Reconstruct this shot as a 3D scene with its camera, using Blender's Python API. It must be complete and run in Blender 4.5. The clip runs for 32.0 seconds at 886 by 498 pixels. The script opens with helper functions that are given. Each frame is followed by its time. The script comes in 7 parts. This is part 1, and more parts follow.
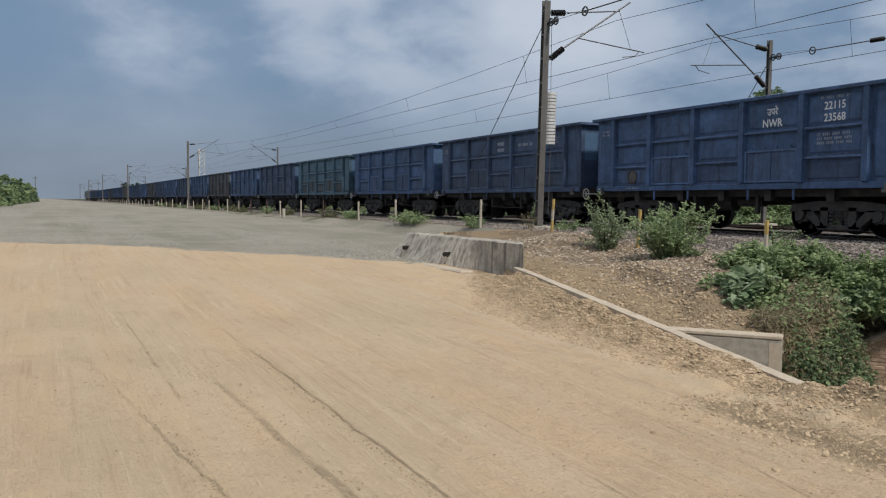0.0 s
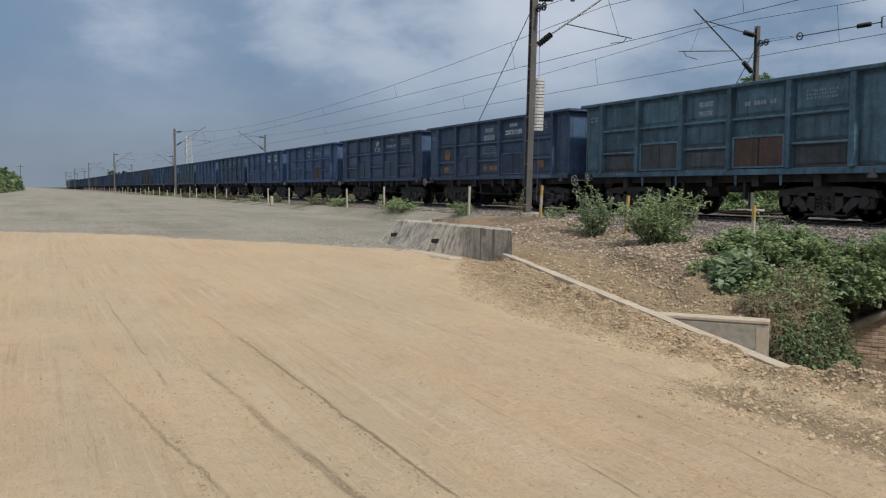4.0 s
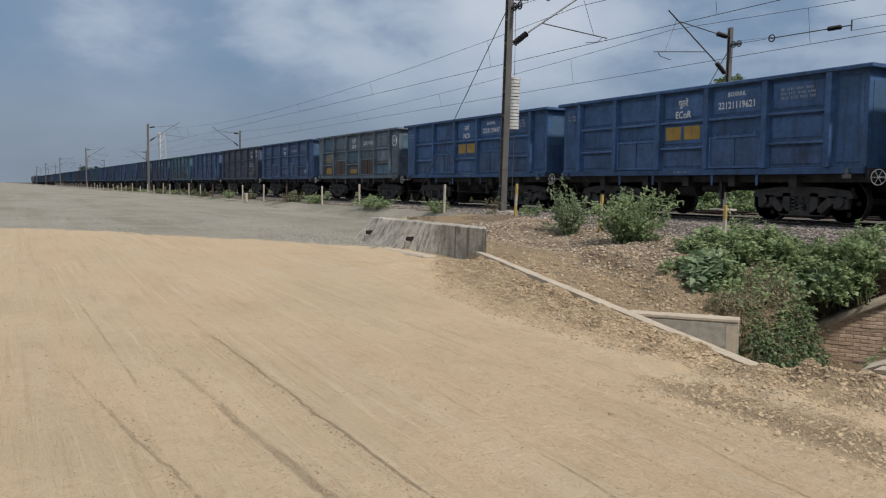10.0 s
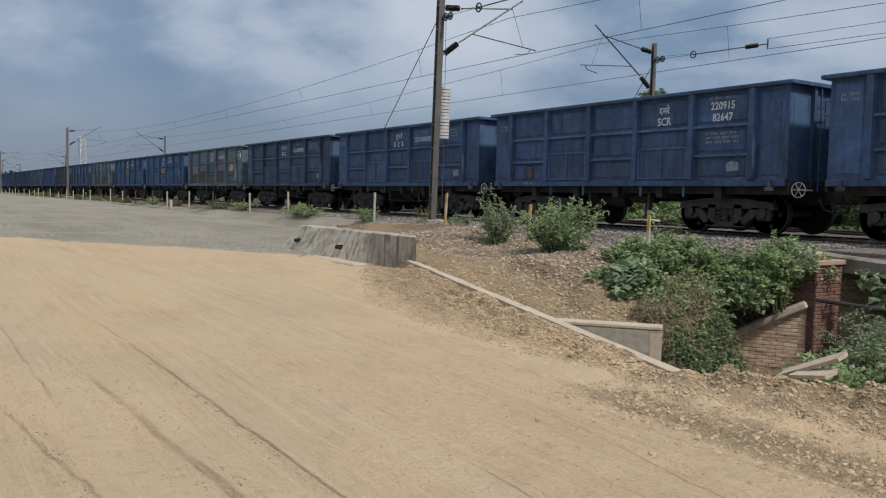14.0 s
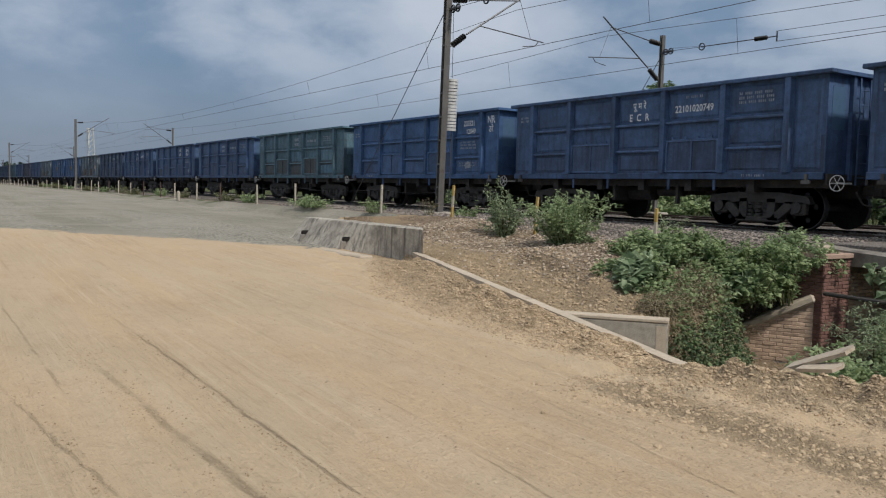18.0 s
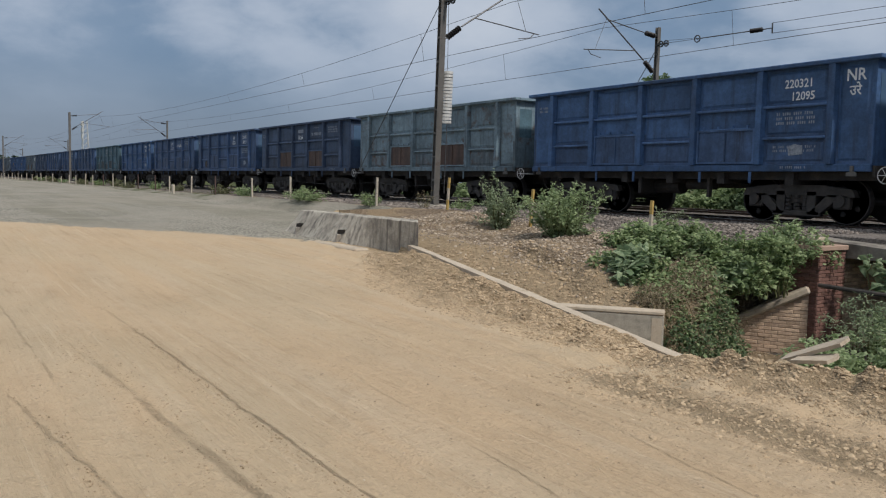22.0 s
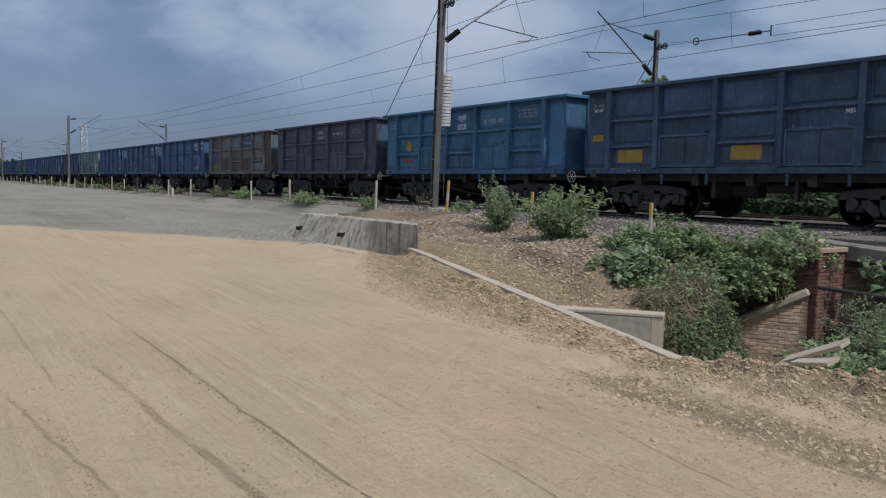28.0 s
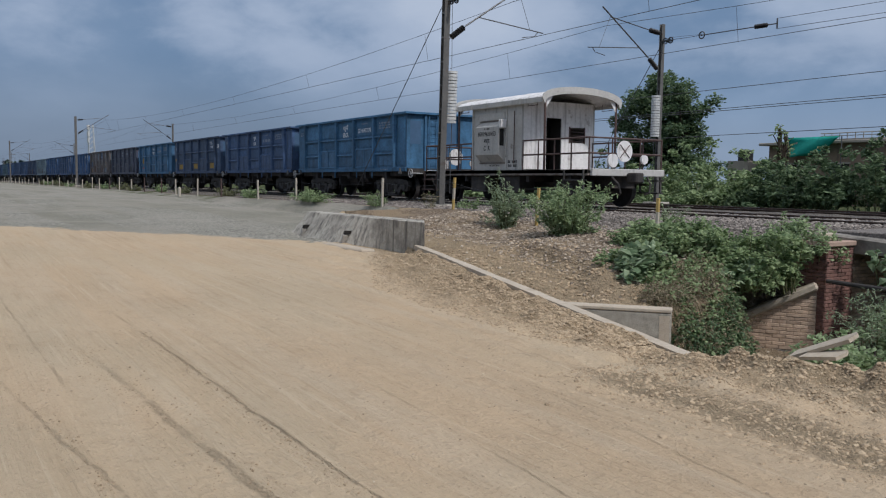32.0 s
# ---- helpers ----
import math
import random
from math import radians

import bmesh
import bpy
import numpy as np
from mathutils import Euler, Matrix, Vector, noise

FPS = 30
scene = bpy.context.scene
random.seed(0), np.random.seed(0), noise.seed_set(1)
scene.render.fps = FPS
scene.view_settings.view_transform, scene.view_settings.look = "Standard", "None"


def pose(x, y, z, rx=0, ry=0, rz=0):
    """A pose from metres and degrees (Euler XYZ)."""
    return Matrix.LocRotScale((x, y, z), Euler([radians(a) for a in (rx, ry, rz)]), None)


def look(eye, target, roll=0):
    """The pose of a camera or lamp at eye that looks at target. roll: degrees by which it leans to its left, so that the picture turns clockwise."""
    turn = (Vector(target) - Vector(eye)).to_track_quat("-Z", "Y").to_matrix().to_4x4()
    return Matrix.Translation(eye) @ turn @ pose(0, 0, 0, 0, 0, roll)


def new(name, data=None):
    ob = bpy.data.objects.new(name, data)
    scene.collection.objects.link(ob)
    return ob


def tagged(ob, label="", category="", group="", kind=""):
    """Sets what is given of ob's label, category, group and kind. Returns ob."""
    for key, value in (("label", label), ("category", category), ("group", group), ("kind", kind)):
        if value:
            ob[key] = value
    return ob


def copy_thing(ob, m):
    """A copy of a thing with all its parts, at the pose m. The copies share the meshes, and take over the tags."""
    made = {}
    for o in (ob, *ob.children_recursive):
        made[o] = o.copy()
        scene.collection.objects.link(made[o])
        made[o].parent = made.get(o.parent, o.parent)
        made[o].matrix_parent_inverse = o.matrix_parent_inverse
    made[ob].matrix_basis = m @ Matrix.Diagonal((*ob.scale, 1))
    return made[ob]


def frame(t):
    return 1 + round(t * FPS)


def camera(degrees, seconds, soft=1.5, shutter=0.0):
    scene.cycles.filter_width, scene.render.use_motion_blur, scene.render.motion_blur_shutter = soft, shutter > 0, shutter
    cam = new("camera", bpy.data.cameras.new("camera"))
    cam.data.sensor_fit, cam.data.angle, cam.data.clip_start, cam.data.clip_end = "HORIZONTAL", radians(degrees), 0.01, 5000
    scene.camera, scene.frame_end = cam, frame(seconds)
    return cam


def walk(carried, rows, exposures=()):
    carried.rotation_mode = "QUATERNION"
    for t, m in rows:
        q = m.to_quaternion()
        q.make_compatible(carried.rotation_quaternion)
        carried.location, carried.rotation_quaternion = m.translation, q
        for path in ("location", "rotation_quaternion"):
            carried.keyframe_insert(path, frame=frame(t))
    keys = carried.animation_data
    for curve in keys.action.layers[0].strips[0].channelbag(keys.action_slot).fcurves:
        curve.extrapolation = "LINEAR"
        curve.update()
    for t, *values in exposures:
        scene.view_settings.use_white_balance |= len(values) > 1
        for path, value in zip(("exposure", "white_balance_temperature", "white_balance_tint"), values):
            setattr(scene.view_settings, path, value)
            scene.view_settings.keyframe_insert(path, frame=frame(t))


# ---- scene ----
cam = camera(56.7, 32.0, soft=1.15)
PATH = [
    (0.0, pose(-0.001, -0.056, 1.622, 86.685, -0.447, 63.992)),
    (0.5, pose(0.004, -0.063, 1.626, 86.690, -0.461, 64.052)),
    (1.0, pose(0.005, -0.056, 1.617, 86.658, -0.307, 63.980)),
    (1.5, pose(-0.002, -0.052, 1.611, 86.507, -0.167, 63.887)),
    (2.0, pose(-0.004, -0.050, 1.616, 86.381, -0.276, 63.796)),
    (2.5, pose(-0.001, -0.052, 1.615, 86.130, -0.368, 63.643)),
    (3.0, pose(-0.008, -0.045, 1.611, 86.037, -0.349, 63.477)),
    (3.5, pose(-0.012, -0.041, 1.610, 85.899, -0.268, 63.359)),
    (5.5, pose(0.001, -0.041, 1.612, 85.640, -0.316, 62.778)),
    (6.0, pose(0.009, -0.053, 1.611, 85.637, -0.324, 62.671)),
    (6.5, pose(0.007, -0.048, 1.616, 85.610, -0.340, 62.536)),
    (7.0, pose(0.005, -0.047, 1.614, 85.574, -0.440, 62.522)),
    (7.5, pose(0.005, -0.045, 1.613, 85.566, -0.446, 62.520)),
    (8.0, pose(-0.000, -0.039, 1.610, 85.557, -0.429, 62.454)),
    (8.5, pose(-0.001, -0.042, 1.610, 85.503, -0.507, 62.452)),
    (9.0, pose(0.006, -0.044, 1.613, 85.499, -0.551, 62.407)),
    (9.5, pose(0.008, -0.035, 1.617, 85.567, -0.682, 62.245)),
    (10.0, pose(0.012, -0.025, 1.614, 85.660, -0.622, 61.550)),
    (10.5, pose(-0.003, -0.005, 1.606, 85.799, -0.620, 60.102)),
    (11.0, pose(-0.006, -0.005, 1.607, 85.863, -0.631, 59.492)),
    (11.5, pose(-0.000, 0.008, 1.611, 85.943, -0.789, 57.769)),
    (12.0, pose(0.002, 0.004, 1.610, 86.099, -0.782, 57.087)),
    (12.5, pose(-0.001, -0.004, 1.608, 86.236, -0.931, 56.809)),
    (13.0, pose(0.006, -0.004, 1.606, 86.279, -1.038, 56.598)),
    (13.5, pose(0.010, -0.011, 1.611, 86.309, -1.077, 56.656)),
    (14.0, pose(0.003, -0.006, 1.602, 86.365, -1.188, 56.712)),
    (14.5, pose(0.005, -0.008, 1.602, 86.287, -1.226, 56.757)),
    (16.5, pose(0.010, -0.007, 1.605, 85.963, -1.323, 57.051)),
    (17.0, pose(0.007, -0.001, 1.599, 85.949, -1.292, 57.085)),
    (17.5, pose(0.008, -0.002, 1.599, 85.923, -1.286, 57.139)),
    (18.0, pose(0.013, -0.007, 1.603, 85.822, -1.317, 57.211)),
    (18.5, pose(-0.000, 0.008, 1.596, 85.783, -1.259, 57.092)),
    (19.0, pose(-0.001, 0.005, 1.599, 85.824, -1.126, 57.117)),
    (19.5, pose(0.000, -0.000, 1.597, 85.736, -1.211, 57.097)),
    (20.0, pose(-0.004, 0.008, 1.594, 85.663, -1.222, 56.988)),
    (20.5, pose(0.001, -0.004, 1.599, 85.572, -1.173, 56.976)),
    (21.0, pose(-0.003, 0.004, 1.594, 85.499, -1.184, 56.885)),
    (21.5, pose(-0.004, 0.001, 1.589, 85.435, -1.217, 56.952)),
    (22.0, pose(0.001, 0.005, 1.594, 85.340, -1.232, 56.900)),
    (22.5, pose(-0.004, 0.000, 1.598, 85.247, -1.259, 56.836)),
    (23.0, pose(-0.001, 0.001, 1.599, 85.239, -1.223, 56.840)),
    (23.5, pose(0.003, -0.003, 1.602, 85.272, -1.281, 56.858)),
    (24.0, pose(-0.003, 0.003, 1.599, 85.309, -1.309, 56.887)),
    (24.5, pose(-0.000, 0.001, 1.603, 85.361, -1.309, 56.842)),
    (25.0, pose(-0.004, 0.008, 1.601, 85.462, -1.277, 56.845)),
    (25.5, pose(-0.007, 0.009, 1.595, 85.560, -1.102, 56.832)),
    (27.5, pose(-0.003, 0.004, 1.593, 85.576, -1.114, 56.804)),
    (28.0, pose(-0.007, -0.003, 1.591, 85.541, -1.158, 56.825)),
    (28.5, pose(-0.006, 0.003, 1.593, 85.406, -1.169, 56.836)),
    (29.0, pose(-0.010, 0.001, 1.600, 85.412, -1.231, 56.945)),
    (29.5, pose(-0.006, 0.002, 1.599, 85.399, -1.277, 57.019)),
    (30.0, pose(-0.001, -0.005, 1.602, 85.355, -1.247, 57.041)),
    (30.5, pose(0.007, -0.005, 1.605, 85.348, -0.920, 57.086)),
    (31.0, pose(-0.007, 0.004, 1.603, 85.348, -0.772, 57.125)),
    (31.5, pose(-0.002, -0.001, 1.608, 85.315, -0.673, 57.223)),
    (32.0, pose(-0.000, -0.000, 1.602, 85.301, -0.570, 57.274)),
]
walk(cam, PATH, exposures=[(0.0, -0.03, 6420, 11), (14.0, -0.03, 6420, 11), (19.0, -0.09, 6400, 11), (25.5, -0.13, 6370, 11), (27.5, -0.24, 5920, 12), (32.0, -0.22, 5920, 12)])

# ---------------------------------------------------------------- light
SUN_EL, SUN_AZ = 50.0, 5.0      # height, and angle from +x towards +y
world = bpy.data.worlds.new("world")
scene.world = world
world.use_nodes = True


def node(tree, kind, **inputs):
    n = tree.nodes.new(kind)
    for key, value in inputs.items():
        n.inputs[key.replace("_", " ")].default_value = value
    return n


def make_sky():
    t = world.node_tree
    t.nodes.clear()
    sky = t.nodes.new("ShaderNodeTexSky")
    sky.sky_type, sky.sun_disc = "NISHITA", False
    sky.sun_elevation, sky.sun_rotation = radians(SUN_EL), radians(90 - SUN_AZ)
    sky.air_density, sky.dust_density, sky.ozone_density = 1.6, 3.0, 2.0
    co = t.nodes.new("ShaderNodeTexCoord").outputs["Generated"]
    sep = t.nodes.new("ShaderNodeSeparateXYZ")
    t.links.new(co, sep.inputs[0])

    def math_node(op, x, y=None, z=None):
        n = t.nodes.new("ShaderNodeMath")
        n.operation = op
        for k, v in enumerate((x, y, z)):
            if isinstance(v, (int, float)):
                n.inputs[k].default_value = v
            elif v is not None:
                t.links.new(v, n.inputs[k])
        return n.outputs[0]

    def ranged(value, low, high, to0=0.0, to1=1.0):
        r = t.nodes.new("ShaderNodeMapRange")
        r.interpolation_type = "SMOOTHSTEP"
        for key, v in (("From Min", low), ("From Max", high), ("To Min", to0), ("To Max", to1)):
            r.inputs[key].default_value = v
        t.links.new(value, r.inputs["Value"])
        return r.outputs[0]

    def mix(fac, x, y):
        mx = t.nodes.new("ShaderNodeMix")
        mx.data_type = "RGBA"
        for key, v in (("A", x), ("B", y)):
            if isinstance(v, tuple):
                mx.inputs[key].default_value = (*v, 1)
            else:
                t.links.new(v, mx.inputs[key])
        if isinstance(fac, float):
            mx.inputs["Factor"].default_value = fac
        else:
            t.links.new(fac, mx.inputs["Factor"])
        return mx.outputs["Result"]

    mp = t.nodes.new("ShaderNodeMapping")
    mp.inputs["Location"].default_value, mp.inputs["Scale"].default_value = CLOUD_SHIFT, (1.0, 1.0, 2.1)
    t.links.new(co, mp.inputs["Vector"])
    soft = node(t, "ShaderNodeTexNoise", Scale=3.4, Detail=7.0, Roughness=0.50, Distortion=0.1)
    wide = node(t, "ShaderNodeTexNoise", Scale=1.1, Detail=2.0, Roughness=0.4)
    for n in (soft, wide):
        t.links.new(mp.outputs[0], n.inputs["Vector"])
    # cloud banks: towards these directions the cloud cover is thicker
    cover = math_node("ADD", math_node("MULTIPLY", soft.outputs["Fac"], 0.75), math_node("MULTIPLY", wide.outputs["Fac"], 0.35))
    for d, tight, amount in CLOUD_BANKS:
        dot = t.nodes.new("ShaderNodeVectorMath")
        dot.operation = "DOT_PRODUCT"
        dot.inputs[1].default_value = d
        t.links.new(co, dot.inputs[0])
        cover = math_node("ADD", cover, ranged(dot.outputs["Value"], tight, 1.0, 0.0, amount))
    puff = node(t, "ShaderNodeTexNoise", Scale=11.0, Detail=8.0, Roughness=0.58, Distortion=0.25)
    t.links.new(mp.outputs[0], puff.inputs["Vector"])
    cover = math_node("ADD", cover, math_node("MULTIPLY", math_node("SUBTRACT", puff.outputs["Fac"], 0.5), 0.24))
    cloud = math_node("MULTIPLY", ranged(cover, 0.60, 0.80), ranged(sep.outputs["Z"], 0.05, 0.17))
    clear = t.nodes.new("ShaderNodeVectorMath")
    clear.operation = "SCALE"
    clear.inputs["Scale"].default_value = SKY_GAIN
    t.links.new(sky.outputs[0], clear.inputs[0])
    veil = mix(ranged(sep.outputs["Z"], 0.0, 0.16), HAZE, OVERCAST)
    veil = mix(ranged(sep.outputs["Z"], 0.3, 0.75), veil, CLOUD)
    last = mix(0.82, clear.outputs[0], veil)
    last = mix(ranged(soft.outputs["Fac"], 0.35, 0.65, 0.0, 0.22), last, CLOUD)
    last = mix(cloud, last, CLOUD)
    last = mix(math_node("MULTIPLY", ranged(cover, 0.76, 0.98, 0.0, 0.7), cloud), last, CLOUD_LIT)
    # bright high cloud overhead, and thin bright haze low down beyond the railway
    dot = t.nodes.new("ShaderNodeVectorMath")
    dot.operation = "DOT_PRODUCT"
    dot.inputs[1].default_value = (-0.44, 0.897, 0.05)
    t.links.new(co, dot.inputs[0])
    low = math_node("MULTIPLY", ranged(dot.outputs["Value"], 0.90, 0.99), ranged(sep.outputs["Z"], 0.06, 0.15, 1.0, 0.0))
    scaled = t.nodes.new("ShaderNodeVectorMath")
    scaled.operation = "SCALE"
    t.links.new(last, scaled.inputs[0])
    t.links.new(math_node("MULTIPLY_ADD", low, 0.32, 1.0), scaled.inputs["Scale"])
    last = mix(ranged(sep.outputs["Z"], 0.26, 0.6), scaled.outputs[0], HIGH_CLOUD)
    bg = t.nodes.new("ShaderNodeBackground")
    bg.inputs["Strength"].default_value = 1.0
    t.links.new(last, bg.inputs["Color"])
    out = t.nodes.new("ShaderNodeOutputWorld")
    t.links.new(bg.outputs[0], out.inputs["Surface"])


SKY_GAIN, CLOUD_SHIFT = 0.05, (0.35, 0.1, 0.2)
HAZE, OVERCAST, CLOUD = (0.236, 0.298, 0.378), (0.192, 0.295, 0.446), (0.423, 0.496, 0.600)
CLOUD_LIT, HIGH_CLOUD = (0.575, 0.63, 0.705), (0.70, 0.735, 0.775)
CLOUD_BANKS = [((-0.870, 0.440, 0.220), 0.955, 0.22), ((-0.965, 0.12, 0.225), 0.955, 0.12), ((-0.66, 0.72, 0.24), 0.93, 0.10), ((-0.881, 0.418, 0.221), 0.9965, -0.12), ((-0.920, 0.333, 0.207), 0.990, 0.10), ((-0.829, 0.520, 0.204), 0.992, 0.07), ((-0.954, 0.273, 0.122), 0.985, -0.06)]
make_sky()
sun = bpy.data.lights.new("sun", "SUN")
sun.energy, sun.angle, sun.color = 3.05, radians(5.0), (1.0, 0.935, 0.835)
sun_dir = Vector((math.cos(radians(SUN_EL)) * math.cos(radians(SUN_AZ)), math.cos(radians(SUN_EL)) * math.sin(radians(SUN_AZ)), math.sin(radians(SUN_EL))))
new("sun", sun).matrix_world = look(sun_dir * 60, (0, 0, 0))


# ---------------------------------------------------------------- materials
def material(name, colour, rough=0.8, metal=0.0, grain=(), bump=0.0, bump_scale=40.0, stain=None, spec=0.4, streak=None, rand=0.0):
    """colour with noise layers: grain = [(scale, amount)], stain = (colour, scale, low, high), streak = (colour, amount): runs down."""
    m = bpy.data.materials.new(name)
    m.use_nodes = True
    t = m.node_tree
    b = t.nodes["Principled BSDF"]
    b.inputs["Roughness"].default_value, b.inputs["Metallic"].default_value = rough, metal
    b.inputs["Specular IOR Level"].default_value = spec
    geo = t.nodes.new("ShaderNodeTexCoord")
    where = geo.outputs["Object"]
    if rand:
        info = t.nodes.new("ShaderNodeObjectInfo")
        shift = t.nodes.new("ShaderNodeVectorMath")
        shift.operation = "ADD"
        times = t.nodes.new("ShaderNodeMath")
        times.operation = "MULTIPLY"
        times.inputs[1].default_value = 50.0
        t.links.new(info.outputs["Random"], times.inputs[0])
        t.links.new(where, shift.inputs[0])
        t.links.new(times.outputs[0], shift.inputs[1])
        where = shift.outputs[0]
    rgb = t.nodes.new("ShaderNodeRGB")
    rgb.outputs[0].default_value = (*colour, 1)
    last = rgb.outputs[0]
    for scale, amount in grain:
        n = node(t, "ShaderNodeTexNoise", Scale=scale, Detail=5.0, Roughness=0.6)
        t.links.new(where, n.inputs["Vector"])
        r = t.nodes.new("ShaderNodeMapRange")
        r.inputs["From Min"].default_value, r.inputs["From Max"].default_value = 0.3, 0.7
        r.inputs["To Min"].default_value, r.inputs["To Max"].default_value = 1 - amount, 1 + amount
        t.links.new(n.outputs["Fac"], r.inputs["Value"])
        mx = t.nodes.new("ShaderNodeVectorMath")
        mx.operation = "SCALE"
        t.links.new(last, mx.inputs[0])
        t.links.new(r.outputs[0], mx.inputs["Scale"])
        last = mx.outputs[0]
    if rand:
        r = t.nodes.new("ShaderNodeMapRange")
        r.inputs["To Min"].default_value, r.inputs["To Max"].default_value = 1 - rand, 1 + rand
        t.links.new(info.outputs["Random"], r.inputs["Value"])
        mx = t.nodes.new("ShaderNodeVectorMath")
        mx.operation = "SCALE"
        t.links.new(last, mx.inputs[0])
        t.links.new(r.outputs[0], mx.inputs["Scale"])
        last = mx.outputs[0]
    for layer, stretch in ((stain, (1, 1, 1)), (streak, (1, 1, 0.07))):
        if not layer:
            continue
        col, scale, low, high = layer
        mp = t.nodes.new("ShaderNodeMapping")
        mp.inputs["Scale"].default_value = stretch
        t.links.new(where, mp.inputs["Vector"])
        n = node(t, "ShaderNodeTexNoise", Scale=scale, Detail=7.0, Roughness=0.65)
        t.links.new(mp.outputs[0], n.inputs["Vector"])
        r = t.nodes.new("ShaderNodeMapRange")
        r.interpolation_type = "SMOOTHSTEP"
        r.inputs["From Min"].default_value, r.inputs["From Max"].default_value = low, high
        t.links.new(n.outputs["Fac"], r.inputs["Value"])
        mx = t.nodes.new("ShaderNodeMix")
        mx.data_type = "RGBA"
        mx.inputs["B"].default_value = (*col, 1)
        t.links.new(r.outputs[0], mx.inputs["Factor"])
        t.links.new(last, mx.inputs["A"])
        last = mx.outputs["Result"]
    t.links.new(last, b.inputs["Base Color"])
    if bump:
        n = node(t, "ShaderNodeTexNoise", Scale=bump_scale, Detail=6.0, Roughness=0.65)
        t.links.new(where, n.inputs["Vector"])
        bp = t.nodes.new("ShaderNodeBump")
        bp.inputs["Strength"].default_value, bp.inputs["Distance"].default_value = bump, 0.02
        t.links.new(n.outputs["Fac"], bp.inputs["Height"])
        t.links.new(bp.outputs[0], b.inputs["Normal"])
    return m


RUST, GRIME = (0.10, 0.055, 0.035), (0.02, 0.02, 0.022)


def wagon_paint(name, colour, rust=0.0, grime=0.0):
    """Weathered wagon paint: faded dusty patches, rust and dirt runs, more of them the worse the wagon."""
    return material(name, colour, 0.60, 0.0, [(0.5, 0.30), (2.6, 0.26), (11, 0.16), (40, 0.12)], 0.35, 12, stain=(RUST, 2.4, 0.72 - rust, 0.86 - rust * 0.6), streak=(GRIME, 5.5, 0.56 - grime, 0.94 - grime * 0.6), rand=0.14)


TINTS = {"blue": ((0.053, 0.098, 0.200), 0.03, 0.11), "navy": ((0.047, 0.077, 0.143), 0.06, 0.11), "bright": ((0.047, 0.102, 0.222), 0.01, 0.08), "teal": ((0.068, 0.134, 0.188), 0.09, 0.13),
         "sky": ((0.050, 0.134, 0.245), 0.03, 0.06), "grey": ((0.072, 0.077, 0.090), 0.09, 0.10), "weathered": ((0.128, 0.162, 0.200), 0.12, 0.10), "pale": ((0.082, 0.150, 0.195), 0.09, 0.10), "ice": ((0.160, 0.225, 0.272), 0.19, 0.08),
         "brown": ((0.150, 0.138, 0.142), 0.17, 0.13), "plum": ((0.061, 0.071, 0.108), 0.11, 0.12)}
PAINT = {k: wagon_paint("paint_" + k, *v) for k, v in TINTS.items()}
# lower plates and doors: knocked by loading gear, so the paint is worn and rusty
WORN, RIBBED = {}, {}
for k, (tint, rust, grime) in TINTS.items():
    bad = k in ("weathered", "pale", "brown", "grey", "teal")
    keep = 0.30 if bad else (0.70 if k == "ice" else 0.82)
    # ribs and door frames: cleaner scuffed paint, lifted further for light their edges catch
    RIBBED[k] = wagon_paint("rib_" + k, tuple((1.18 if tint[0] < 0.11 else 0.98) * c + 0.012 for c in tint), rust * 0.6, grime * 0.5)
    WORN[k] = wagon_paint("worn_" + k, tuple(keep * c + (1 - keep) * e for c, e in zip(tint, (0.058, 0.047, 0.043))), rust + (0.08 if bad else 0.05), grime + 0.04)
DOOR_RUST = wagon_paint("rusted_door", (0.090, 0.055, 0.044), 0.10, 0.16)
BLACK = material("underframe_black", (0.040, 0.036, 0.034), 0.75, 0.0, [(4, 0.3), (25, 0.2)], 0.2, 30, stain=((0.085, 0.068, 0.055), 3, 0.48, 0.75))
FRAME = material("bogie_grey", (0.060, 0.055, 0.052), 0.8, 0.0, [(5, 0.3)], 0.2, 30, stain=((0.09, 0.075, 0.06), 4, 0.5, 0.8))
WHEEL = material("wheel_steel", (0.048, 0.043, 0.041), 0.7, 0.1, [(6, 0.3)], 0.1, 40)
LIT_END_BLUE = material("lit_end_blue", (0.056, 0.112, 0.20), 0.6, 0.0, [(3, 0.12)], 0.1, 30, streak=(GRIME, 6, 0.62, 0.95))
WHITE_PAINT = material("white_lettering", (0.66, 0.68, 0.71), 0.7, 0.0, [(14, 0.25)], stain=((0.14, 0.17, 0.22), 9, 0.56, 0.74))
FADED_PAINT = material("faded_lettering", (0.27, 0.30, 0.35), 0.75, 0.0, [(14, 0.3)], stain=((0.10, 0.13, 0.18), 9, 0.48, 0.68))
YELLOW_PANEL = material("yellow_panel", (0.33, 0.215, 0.05), 0.7, 0.0, [(4, 0.2)], streak=(GRIME, 8, 0.55, 0.9))
VAN_WHITE = material("van_white", (0.74, 0.72, 0.71), 0.65, 0.0, [(1.2, 0.10), (12, 0.08)], 0.2, 20, stain=((0.20, 0.15, 0.115), 3.2, 0.54, 0.80), streak=((0.16, 0.14, 0.125), 7, 0.48, 0.86))
VAN_DIRTY = material("van_dirty_edge", (0.19, 0.165, 0.145), 0.75, 0.0, [(1.5, 0.2), (12, 0.15)], 0.3, 20, stain=((0.10, 0.065, 0.05), 4, 0.46, 0.70), streak=((0.08, 0.07, 0.065), 8, 0.5, 0.85))
